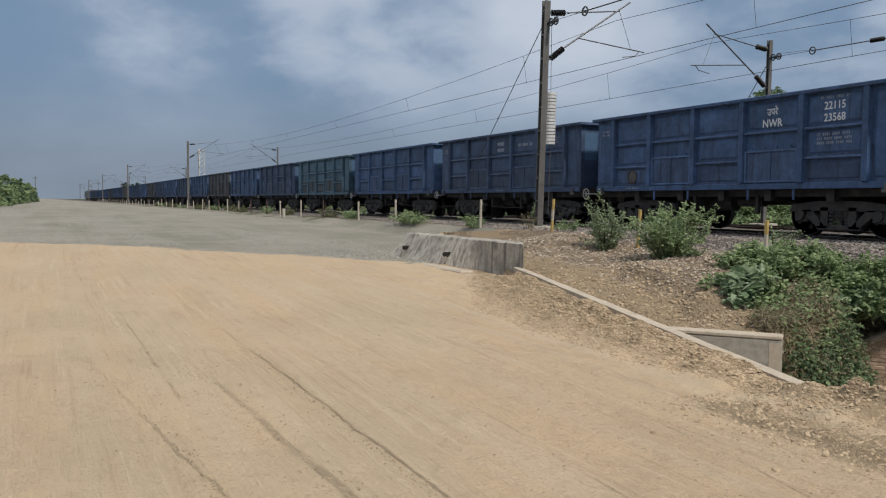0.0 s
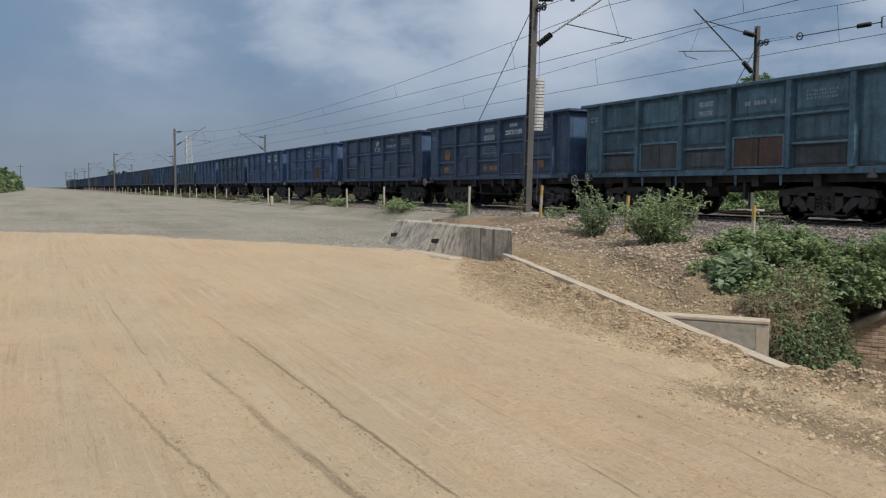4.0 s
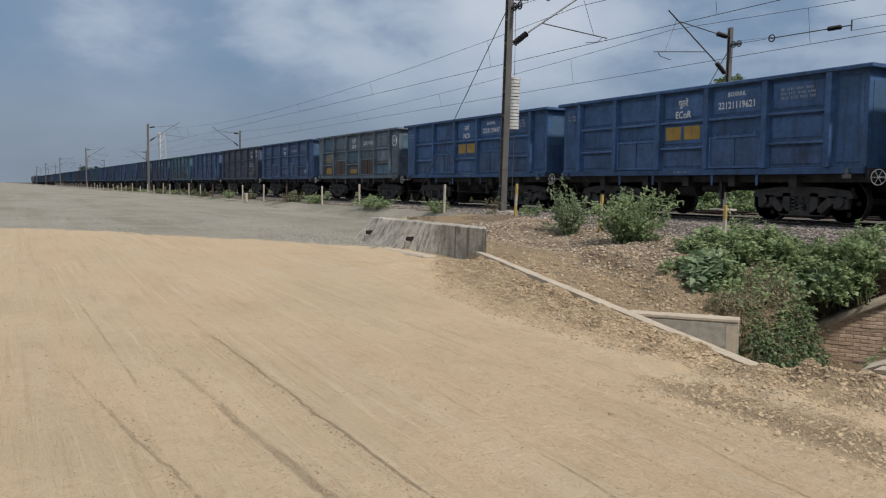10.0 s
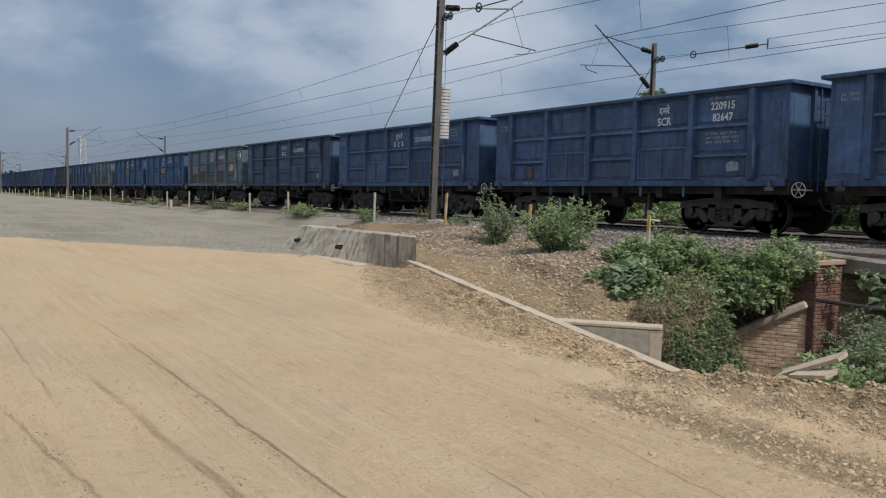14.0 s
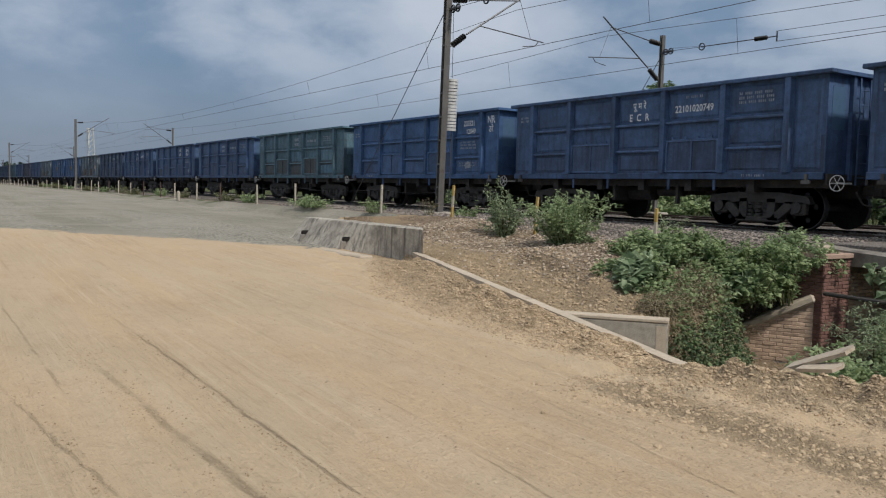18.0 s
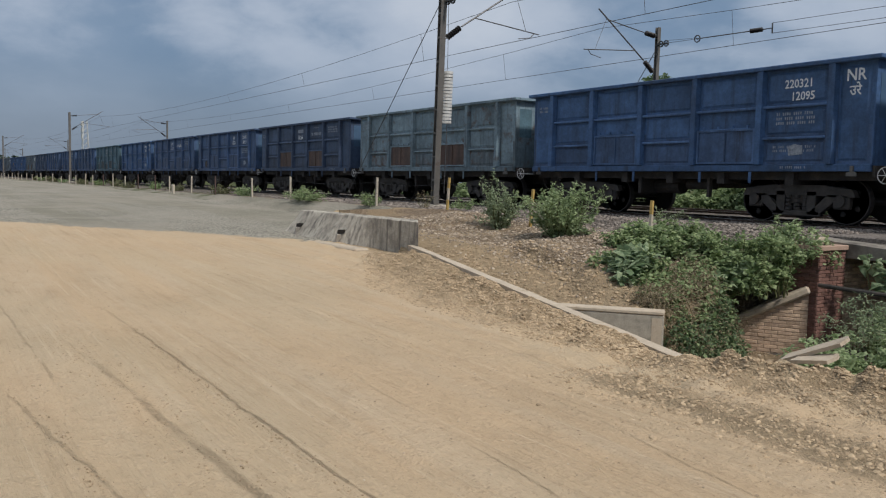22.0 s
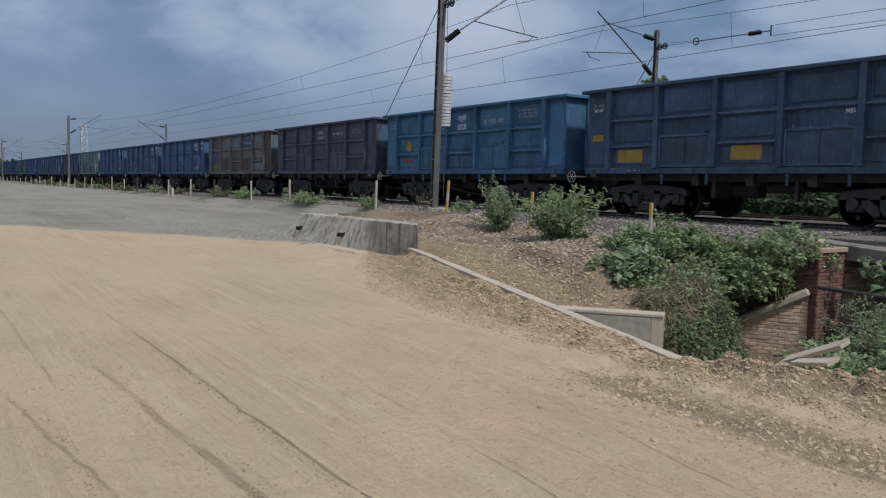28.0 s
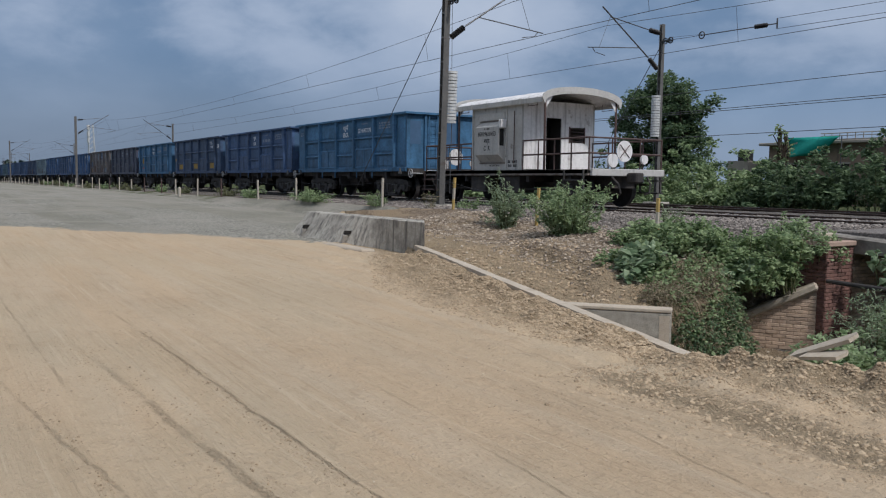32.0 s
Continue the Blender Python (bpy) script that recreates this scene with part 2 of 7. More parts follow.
VAN_FLOOR = material("van_floor", (0.24, 0.215, 0.19), 0.85, 0.0, [(2, 0.2), (14, 0.15)], 0.2, 30)
VAN_GREY = material("van_grey", (0.47, 0.455, 0.43), 0.6, 0.0, [(1.2, 0.12), (12, 0.08)], 0.2, 20, stain=((0.14, 0.10, 0.08), 3.2, 0.58, 0.82), streak=((0.10, 0.09, 0.085), 7, 0.52, 0.90))
VAN_DARK = material("van_rusty_rail", (0.095, 0.062, 0.055), 0.7, 0.1, [(8, 0.3)], 0.1, 30)
# near-black that stands for the shade inside openings
INTERIOR_SHADE = material("interior_shade", (0.02, 0.018, 0.017), 0.8, 0.0, [(3, 0.2)])
ORANGE_FADED = material("faded_orange", (0.225, 0.135, 0.062), 0.75, 0.0, [(4, 0.25), (20, 0.2)], stain=((0.075, 0.075, 0.09), 6, 0.45, 0.65))
LETTER_BLACK = material("black_lettering", (0.018, 0.018, 0.020), 0.8, 0.0, [(14, 0.2)])
RED_MARK = material("red_mark", (0.30, 0.03, 0.03), 0.6, 0.0, [(10, 0.2)])
MAST = material("galvanised_mast", (0.135, 0.130, 0.124), 0.6, 0.2, [(2, 0.2), (20, 0.12)], 0.1, 40, stain=((0.09, 0.055, 0.04), 4, 0.55, 0.8))
WIRE = material("wire_dark", (0.10, 0.10, 0.105), 0.5, 0.4, [(10, 0.1)])
PORCELAIN = material("brown_porcelain", (0.014, 0.012, 0.012), 0.35, 0.0, [(8, 0.15)])
WEIGHT = material("counterweight_grey", (0.56, 0.56, 0.55), 0.6, 0.1, [(6, 0.15)], 0.1, 40)
RAIL = material("rail_steel", (0.075, 0.052, 0.042), 0.5, 0.6, [(8, 0.2)], 0.1, 40)
RAIL_TOP = material("rail_top", (0.35, 0.34, 0.33), 0.25, 0.9, [(8, 0.1)])
SLEEPER = material("sleeper_concrete", (0.24, 0.225, 0.20), 0.85, 0.0, [(3, 0.15), (30, 0.1)], 0.3, 60)
CONCRETE = material("weathered_concrete", (0.40, 0.37, 0.315), 0.9, 0.0, [(1.5, 0.15), (12, 0.16), (50, 0.16)], 0.6, 45, stain=((0.15, 0.135, 0.115), 1.9, 0.45, 0.75), streak=((0.11, 0.10, 0.09), 7.0, 0.46, 0.70))
NEW_CONCRETE = material("pale_concrete", (0.36, 0.335, 0.30), 0.9, 0.0, [(2, 0.12), (14, 0.1)], 0.35, 50, stain=((0.24, 0.20, 0.15), 3, 0.5, 0.8))
SLAB = material("slab_concrete", (0.21, 0.192, 0.168), 0.9, 0.0, [(1.5, 0.2), (12, 0.16)], 0.5, 40, stain=((0.10, 0.09, 0.08), 2.2, 0.45, 0.7))
BED = material("ballast_bed", (0.17, 0.15, 0.135), 0.95, 0.0, [(3, 0.2), (24, 0.5), (55, 0.3)], 1.0, 26)
OLD_CONCRETE = material("stained_concrete", (0.32, 0.293, 0.245), 0.9, 0.0, [(1.5, 0.2), (9, 0.16), (50, 0.12)], 0.4, 45, stain=((0.15, 0.145, 0.12), 2.6, 0.5, 0.78), streak=((0.40, 0.375, 0.33), 4.0, 0.58, 0.8))
COPING = material("coping_concrete", (0.44, 0.375, 0.295), 0.9, 0.0, [(2, 0.12), (16, 0.1)], 0.35, 50, stain=((0.26, 0.21, 0.15), 4, 0.5, 0.8))
BRICK = material("brick_red", (0.185, 0.100, 0.082), 0.9, 0.0, [(6, 0.2), (40, 0.12)], 0.4, 60, stain=((0.09, 0.06, 0.05), 2.0, 0.55, 0.8), rand=0.25)
BRICK_CAP = material("brick_cap", (0.40, 0.285, 0.225), 0.9, 0.0, [(6, 0.2), (40, 0.12)], 0.4, 60, stain=((0.17, 0.12, 0.095), 3.0, 0.5, 0.8), rand=0.2)
BRICK_PALE = material("brick_pale", (0.52, 0.385, 0.285), 0.9, 0.0, [(6, 0.2), (40, 0.12)], 0.4, 60, stain=((0.16, 0.11, 0.08), 2.4, 0.52, 0.8), rand=0.22)
MORTAR = material("mortar", (0.33, 0.25, 0.19), 0.95, 0.0, [(10, 0.2)], 0.4, 60)
POST_YELLOW = material("post_yellow", (0.43, 0.30, 0.10), 0.7, 0.0, [(10, 0.2)], 0.1, 40, stain=((0.16, 0.11, 0.06), 9, 0.55, 0.8))
POST_WHITE = material("post_white", (0.45, 0.405, 0.335), 0.75, 0.0, [(10, 0.15)], 0.1, 40, stain=((0.22, 0.18, 0.13), 9, 0.5, 0.8))
BARK = material("bark", (0.075, 0.055, 0.04), 0.95, 0.0, [(8, 0.3)], 0.5, 30)
STEM = material("green_stem", (0.09, 0.095, 0.04), 0.9, 0.0, [(10, 0.25)])
TEAL_NET = material("teal_net", (0.02, 0.30, 0.24), 0.9, 0.0, [(5, 0.2)])
WALL_FAR = material("far_wall", (0.24, 0.175, 0.13), 0.9, 0.0, [(0.8, 0.2), (6, 0.1)], 0.2, 20, streak=((0.10, 0.08, 0.07), 3, 0.5, 0.8))
PLASTER = material("far_plaster", (0.38, 0.34, 0.29), 0.9, 0.0, [(0.8, 0.15)], streak=((0.15, 0.13, 0.12), 3, 0.5, 0.8))
TANK = material("black_tank", (0.02, 0.02, 0.022), 0.5, 0.0, [(3, 0.1)])
HAZE_TREE = material("hazy_far_foliage", (0.075, 0.105, 0.085), 1.0, 0.0, [(0.2, 0.3), (1.5, 0.3)])


def leaf_material(name, colour, pale):
    m = bpy.data.materials.new(name)
    m.use_nodes = True
    t = m.node_tree
    b = t.nodes["Principled BSDF"]
    b.inputs["Roughness"].default_value = 0.55
    b.inputs["Specular IOR Level"].default_value = 0.3
    g = t.nodes.new("ShaderNodeNewGeometry")
    ramp = t.nodes.new("ShaderNodeMix")
    ramp.data_type = "RGBA"
    ramp.inputs["A"].default_value, ramp.inputs["B"].default_value = (*colour, 1), (*pale, 1)
    t.links.new(g.outputs["Random Per Island"], ramp.inputs["Factor"])
    t.links.new(ramp.outputs["Result"], b.inputs["Base Color"])
    b.inputs["Subsurface Weight"].default_value = 0.0
    tr = t.nodes.new("ShaderNodeBsdfTranslucent")
    t.links.new(ramp.outputs["Result"], tr.inputs["Color"])
    mx = t.nodes.new("ShaderNodeMixShader")
    mx.inputs[0].default_value = 0.42
    t.links.new(b.outputs[0], mx.inputs[1])
    t.links.new(tr.outputs[0], mx.inputs[2])
    t.links.new(mx.outputs[0], t.nodes["Material Output"].inputs["Surface"])
    return m


LEAF = leaf_material("leaf_mid", (0.115, 0.180, 0.075), (0.370, 0.450, 0.235))
LEAF_FRESH = leaf_material("leaf_fresh", (0.175, 0.250, 0.115), (0.390, 0.470, 0.265))
LEAF_GREY = leaf_material("leaf_greyish", (0.165, 0.220, 0.125), (0.38, 0.45, 0.285))
LEAF_DARK = leaf_material("leaf_dark", (0.055, 0.098, 0.050), (0.180, 0.245, 0.125))
LEAF_BROAD = leaf_material("leaf_broad", (0.120, 0.190, 0.095), (0.40, 0.48, 0.31))
LEAF_DRY = leaf_material("leaf_dry", (0.150, 0.125, 0.078), (0.40, 0.335, 0.225))
LEAF_OLIVE = leaf_material("leaf_olive", (0.095, 0.110, 0.052), (0.215, 0.215, 0.115))


# lettering shapes, one metre high, made while the scene is still small
def text_mesh(body):
    cu = bpy.data.curves.new("lettering", "FONT")
    cu.body, cu.size, cu.align_x, cu.resolution_u, cu.offset = body, 1.35, "CENTER", 2, 0.024
    ob = bpy.data.objects.new("lettering", cu)
    scene.collection.objects.link(ob)
    me = bpy.data.meshes.new_from_object(ob.evaluated_get(bpy.context.evaluated_depsgraph_get()))
    bpy.data.objects.remove(ob)
    me.materials.clear()
    me.materials.append(WHITE_PAINT)
    return me


WORDS = {w: text_mesh(w) for w in (
    "NWR", "SCR", "ECR", "NR", "ER", "NCR", "SECR", "S E C", "ECoR", "SER", "MBS", "RETURN", "NP", "C  R", "उपरे", "दमरे", "पूमरे", "उमरे", "उरे", "दपूमरे", "मध्य", "पूरे",
    "22141582740", "22115", "23568", "220915", "82647", "221011", "24010", "220", "15602", "220321", "12049", "12095", "12353", "12483", "22121119621", "BOXNHL", "पूतरे", "22072011593", "22131130647", "22101624639", "22101560153", "22141477275", "22075", "20008", "85019650453", "22141712062", "C", "22101020749", "E  C  R", "पू म रे")}


# ---------------------------------------------------------------- mesh helpers
class Geo:
    """Vertices and faces of one mesh."""

    def __init__(self):
        self.v, self.f = [], []

    def add(self, verts, faces):
        n = len(self.v)
        self.v += [tuple(p) for p in verts]
        self.f += [tuple(i + n for i in face) for face in faces]
        return self

    def box(self, x0, x1, y0, y1, z0, z1, b=0.0):
        """A box, its edges chamfered by b."""
        if not b:
            return self.add([(x, y, z) for x in (x0, x1) for y in (y0, y1) for z in (z0, z1)],
                            [(0, 1, 3, 2), (4, 6, 7, 5), (0, 4, 5, 1), (2, 3, 7, 6), (0, 2, 6, 4), (1, 5, 7, 3)])
        lo, hi = (x0, y0, z0), (x1, y1, z1)
        vs, index = [], {}
        for c in range(8):
            s = [(c >> k) & 1 for k in range(3)]
            for axis in range(3):
                p = []
                for k in range(3):
                    edge = hi[k] if s[k] else lo[k]
                    p.append(edge if k == axis else edge + (-b if s[k] else b))
                index[c, axis] = len(vs)
                vs.append(p)
        fs = []
        for axis in range(3):
            u, w = [k for k in range(3) if k != axis]
            for side in (0, 1):
                q = [(side << axis) | (i << u) | (j << w) for i, j in ((0, 0), (1, 0), (1, 1), (0, 1))]
                fs.append(tuple(index[c, axis] for c in q))
            for i in (0, 1):
                for j in (0, 1):
                    c0 = (i << u) | (j << w)
                    c1 = c0 | (1 << axis)
                    fs.append((index[c0, u], index[c1, u], index[c1, w], index[c0, w]))
        fs += [tuple(index[c, a] for a in range(3)) for c in range(8)]
        return self.add(vs, fs)

    def tube(self, p, q, r, n=8, r2=None):
        """A closed round bar from p to q."""
        p, q = Vector(p), Vector(q)
        d = (q - p).normalized()
        a = d.orthogonal().normalized()
        c = d.cross(a)
        r2 = r if r2 is None else r2
        vs = [p + r * (math.cos(2 * math.pi * k / n) * a + math.sin(2 * math.pi * k / n) * c) for k in range(n)]
        vs += [q + r2 * (math.cos(2 * math.pi * k / n) * a + math.sin(2 * math.pi * k / n) * c) for k in range(n)]
        return self.add(vs, [(k, (k + 1) % n, n + (k + 1) % n, n + k) for k in range(n)] + [tuple(range(n))[::-1], tuple(range(n, 2 * n))])

    def line(self, points, r, n=5):
        """A round bar along a chain of points; r may be a list, one radius a point."""
        pts = [Vector(p) for p in points]
        rs = r if isinstance(r, list) else [r] * len(pts)
        side = (pts[-1] - pts[0] if (pts[-1] - pts[0]).length > 1e-6 else pts[1] - pts[0]).orthogonal().normalized()
        vs = []
        for k, p in enumerate(pts):
            d = (pts[min(k + 1, len(pts) - 1)] - pts[max(k - 1, 0)])
            d = d.normalized() if d.length > 1e-9 else Vector((0, 0, 1))
            a = side - d * side.dot(d)
            a = a.normalized() if a.length > 1e-3 else d.orthogonal().normalized()
            c = d.cross(a)
            vs += [p + rs[k] * (math.cos(2 * math.pi * i / n) * a + math.sin(2 * math.pi * i / n) * c) for i in range(n)]
        fs = [(k * n + i, k * n + (i + 1) % n, (k + 1) * n + (i + 1) % n, (k + 1) * n + i) for k in range(len(pts) - 1) for i in range(n)]
        m = (len(pts) - 1) * n
        return self.add(vs, fs + [tuple(range(n))[::-1], tuple(range(m, m + n))])

    def prism(self, outline, axis, lo, hi):
        """An outline of two coordinates, drawn out along the third axis."""
        k = "xyz".index(axis)
        vs = []
        for w in (lo, hi):
            for a, b in outline:
                p = [a, b]
                p.insert(k, w)
                vs.append(p)
        n = len(outline)
        return self.add(vs, [(i, (i + 1) % n, n + (i + 1) % n, n + i) for i in range(n)] + [tuple(range(n))[::-1], tuple(range(n, 2 * n))])

    def ring(self, centre, axis, r, thick, n=18):
        """A round hoop of square section."""
        c = Vector(centre)
        k = "xyz".index(axis)
        u, w = [i for i in range(3) if i != k]
        vs = []
        for i in range(n):
            a = 2 * math.pi * i / n
            for rr, off in ((r, -thick / 2), (r, thick / 2), (r - thick, thick / 2), (r - thick, -thick / 2)):
                p = [0, 0, 0]
                p[u], p[w], p[k] = rr * math.cos(a), rr * math.sin(a), off
                vs.append(c + Vector(p))
        fs = []
        for i in range(n):
            j = (i + 1) % n
            fs += [(4 * i + s, 4 * j + s, 4 * j + (s + 1) % 4, 4 * i + (s + 1) % 4) for s in range(4)]
        return self.add(vs, fs)

    def mesh(self, name, mats=(), smooth=False):
        me = bpy.data.meshes.new(name)
        me.from_pydata(self.v, [], self.f)
        for m in mats:
            me.materials.append(m)
        me.update()
        bm = bmesh.new()
        bm.from_mesh(me)
        bmesh.ops.recalc_face_normals(bm, faces=bm.faces)
        bm.to_mesh(me)
        bm.free()
        if smooth:
            me.shade_smooth()
        return me


def thing(name, m, label, category, group="", kind=""):
    ob = new(name)
    ob.matrix_basis = m
    return tagged(ob, label, category, group, kind)


def part(name, geo, mat, parent, label="", m=None, smooth=False):
    """One mesh object under a thing or a part."""
    me = geo if isinstance(geo, bpy.types.Mesh) else geo.mesh(name, [mat], smooth)
    ob = new(name, me)
    ob.parent = parent
    if m is not None:
        ob.matrix_basis = m
    return tagged(ob, label)


def solid(name, geo, mat, label, category, kind="", group="", smooth=False, m=None):
    """A thing of one mesh."""
    ob = new(name, geo.mesh(name, [mat], smooth))
    if m is not None:
        ob.matrix_basis = m
    return tagged(ob, label, category, group, kind)


RNG = np.random.default_rng(7)


def smooth_noise(x, y, scale, seed):
    return noise.noise(Vector((x / scale + 17.3 * seed, y / scale - 9.1 * seed, 3.7 * seed)))


# ---------------------------------------------------------------- ground
RAIL_Z, TRACK_Y, FAR_Y = 0.878, 17.03, 21.7


def lerp(x, xs, ys):
    return float(np.interp(x, xs, ys))


ROAD = ([-400, -60, -38, -22, -14, -8, -3, 60], [0.74, 0.72, 0.60, 0.42, 0.20, 0.07, 0.0, -0.1])
EDGE = ([-400, -21, -19.2, -18.9, -13.1, -5.85, -4.7, -3.5, 0, 60], [11.3, 11.3, 10.0, 8.25, 7.95, 6.9, 6.45, 6.75, 7.3, 8.0])
COPE = ([-13.05, -5.85], [0.36, -0.22])
FENCE = ([-400, -40, -17, -14.5, -11, -8.8, -7.6, 60], [0.72, 0.78, 0.84, 0.58, 0.50, 0.30, -0.1, -0.1])


BANK = ([7.0, 8.60, 8.9, 9.6, 10.6, 11.2, 11.62, 12.42, 12.5], [-9.82, -8.00, -7.95, -7.98, -8.35, -8.95, -9.75, -8.55, -8.45])


def ground(x, y):
    """Height of the bare ground."""
    zr, ye = lerp(x, *ROAD), lerp(x, *EDGE)
    # shallow ruts along the road
    near = max(0.0, min(1.0, (x + 26) / 8)) * max(0.0, min(1.0, (6 - x) / 6))
    rut = 0.0
    for yc, depth, w in ((0.55, 0.022, 0.14), (1.72, 0.03, 0.13), (2.35, 0.014, 0.12), (3.75, 0.022, 0.14), (-0.9, 0.02, 0.2), (2.95, 0.01, 0.1)):
        wob = yc + 0.18 * smooth_noise(x, yc, 4.0, 2) + 0.012 * (x + 6)
        d = (y - wob) / w
        if abs(d) < 3:
            rut += depth * (-math.exp(-d * d) + 0.5 * math.exp(-(abs(d) - 1.5) ** 2 * 3)) * (0.55 + 0.7 * smooth_noise(x, y, 1.3, 5))
    zr += near * rut + 0.03 * smooth_noise(x, y, 2.6, 1) + 0.008 * smooth_noise(x, y, 0.5, 3)
    if x < -22:
        zr += 0.05 * smooth_noise(x, y, 3.0, 8) * min(1, (-22 - x) / 6)
    fence = lerp(x, *FENCE)
    bed = lerp(y, [12, 13.4, 14.3, 24.4, 26, 34, 60], [0, 0.7, 1, 1, 0.4, 0.1, 0.0])
    far = fence + (0.815 - fence) * bed if y < 20 else 0.55 + 0.265 * bed
    if y > ye:
        if x < -18.9:
            k = min(1, (y - ye) / 0.7)
            z = zr + (far - zr) * k if y < 12.3 else far
            z += 0.05 * smooth_noise(x, y, 0.8, 4)
            if -36 < x < -19 and y < 12.4:      # heap of loose gravel beside the road
                z += 0.10 * math.exp(-((x + 28) / 3.5) ** 2 - ((y - 11.2) / 0.6) ** 2)
        else:
            low = lerp(x, [-19, -13.1, -9.5, -5.85, -3, 60], [0.55, 0.30, -0.12, -0.5, -0.4, -0.3])
            k = max(0, min(1, (y - ye) / max(0.5, 12.0 - ye)))
            k = k * k * (3 - 2 * k) * 0.75 + 0.25 * k
            z = low + (fence - low) * k if y < 12 else far
            z += (0.06 * smooth_noise(x, y, 0.7, 4) + 0.035 * smooth_noise(x, y, 0.25, 6) + 0.020 * smooth_noise(x, y, 0.12, 7)) * (1 if y < 13.6 else 0.3)
            if -13 < x < -8.6 and y < 11.5:      # little scarp where the slope has slipped
                cut = (y - 9.35 + 0.22 * (x + 10.5) - 0.45 * smooth_noise(x, y, 1.1, 14)) / 0.16
                z += 0.13 * math.tanh(cut) * min(1, (x + 13) / 0.8, (-8.6 - x) / 0.8)
    else:
        z = zr
        gap = ye - y
        if -18.9 < x < 4:
            base = lerp(x, *COPE) - lerp(x, [-12.5, -8.0], [0.015, 0.035]) if x < -5.85 else lerp(x, [-5.85, -4.7, -2, 6], [-0.29, -0.03, 0.04, 0.0])
            k = max(0, 1 - gap / 2.4) ** 2
            if x > -13.0:
                z += (base - z) * k
            if x > -5.3:      # raised lip of pushed-up soil
                z += (0.10 + 0.10 * smooth_noise(x, y, 0.35, 16) + 0.08 * smooth_noise(x, y, 0.16, 17)) * min(1.0, (x + 5.3) / 0.8) * math.exp(-((gap - 0.35) / 0.30) ** 2)
            loose = min(1.0, 0.15 + gap / 0.4) * max(0, 1 - gap / 2.6) * (1.25 if x > -13.5 else 0.35)
            z += loose * (0.11 * smooth_noise(x, y, 0.55, 9) + 0.085 * smooth_noise(x, y, 0.26, 10) + 0.055 * smooth_noise(x, y, 0.13, 11) - 0.05 * abs(smooth_noise(x, y, 0.33, 13)))
            if -11.0 < x < -5.7:      # spill of crumbled soil against the wing wall
                z += min(1, (x + 11.0) / 1.5, (-5.7 - x) / 0.5) * math.exp(-((gap - 0.75) / 0.48) ** 2) * (0.06 + 0.08 * smooth_noise(x, y, 0.3, 15) + 0.09 * smooth_noise(x, y, 0.14, 18))
    # channel of the culvert
    if x > -9.8 and y > ye - 0.05:
        bank = max(0, min(1, (x - lerp(y, *BANK) + (0.16 if y > 9.2 else 0.03) * smooth_noise(x, y, 0.6, 12)) / (0.5 if 8.9 < y < 11.3 else 0.22))) * max(0, min(1, (1.5 - x) / 1.0))
        start = max(0, min(1, (y - ye - 0.05) / 0.35))
        if y < 20:
            z += (-1.15 - z) * bank * start
    if y < -7:
        z += 0.25 * min(1, (-7 - y) / 3)
    return z


def spread(lo, hi, near, step, grow):
    """Grid lines: even steps inside near, wider and wider outside."""
    a = list(np.arange(near[0], near[1] + step / 2, step))
    s, x = step, near[1]
    while x < hi:
        s *= grow
        x += s
        a.append(x)
    s, x = step, near[0]
    while x > lo:
        s *= grow
        x -= s
        a.insert(0, x)
    return a


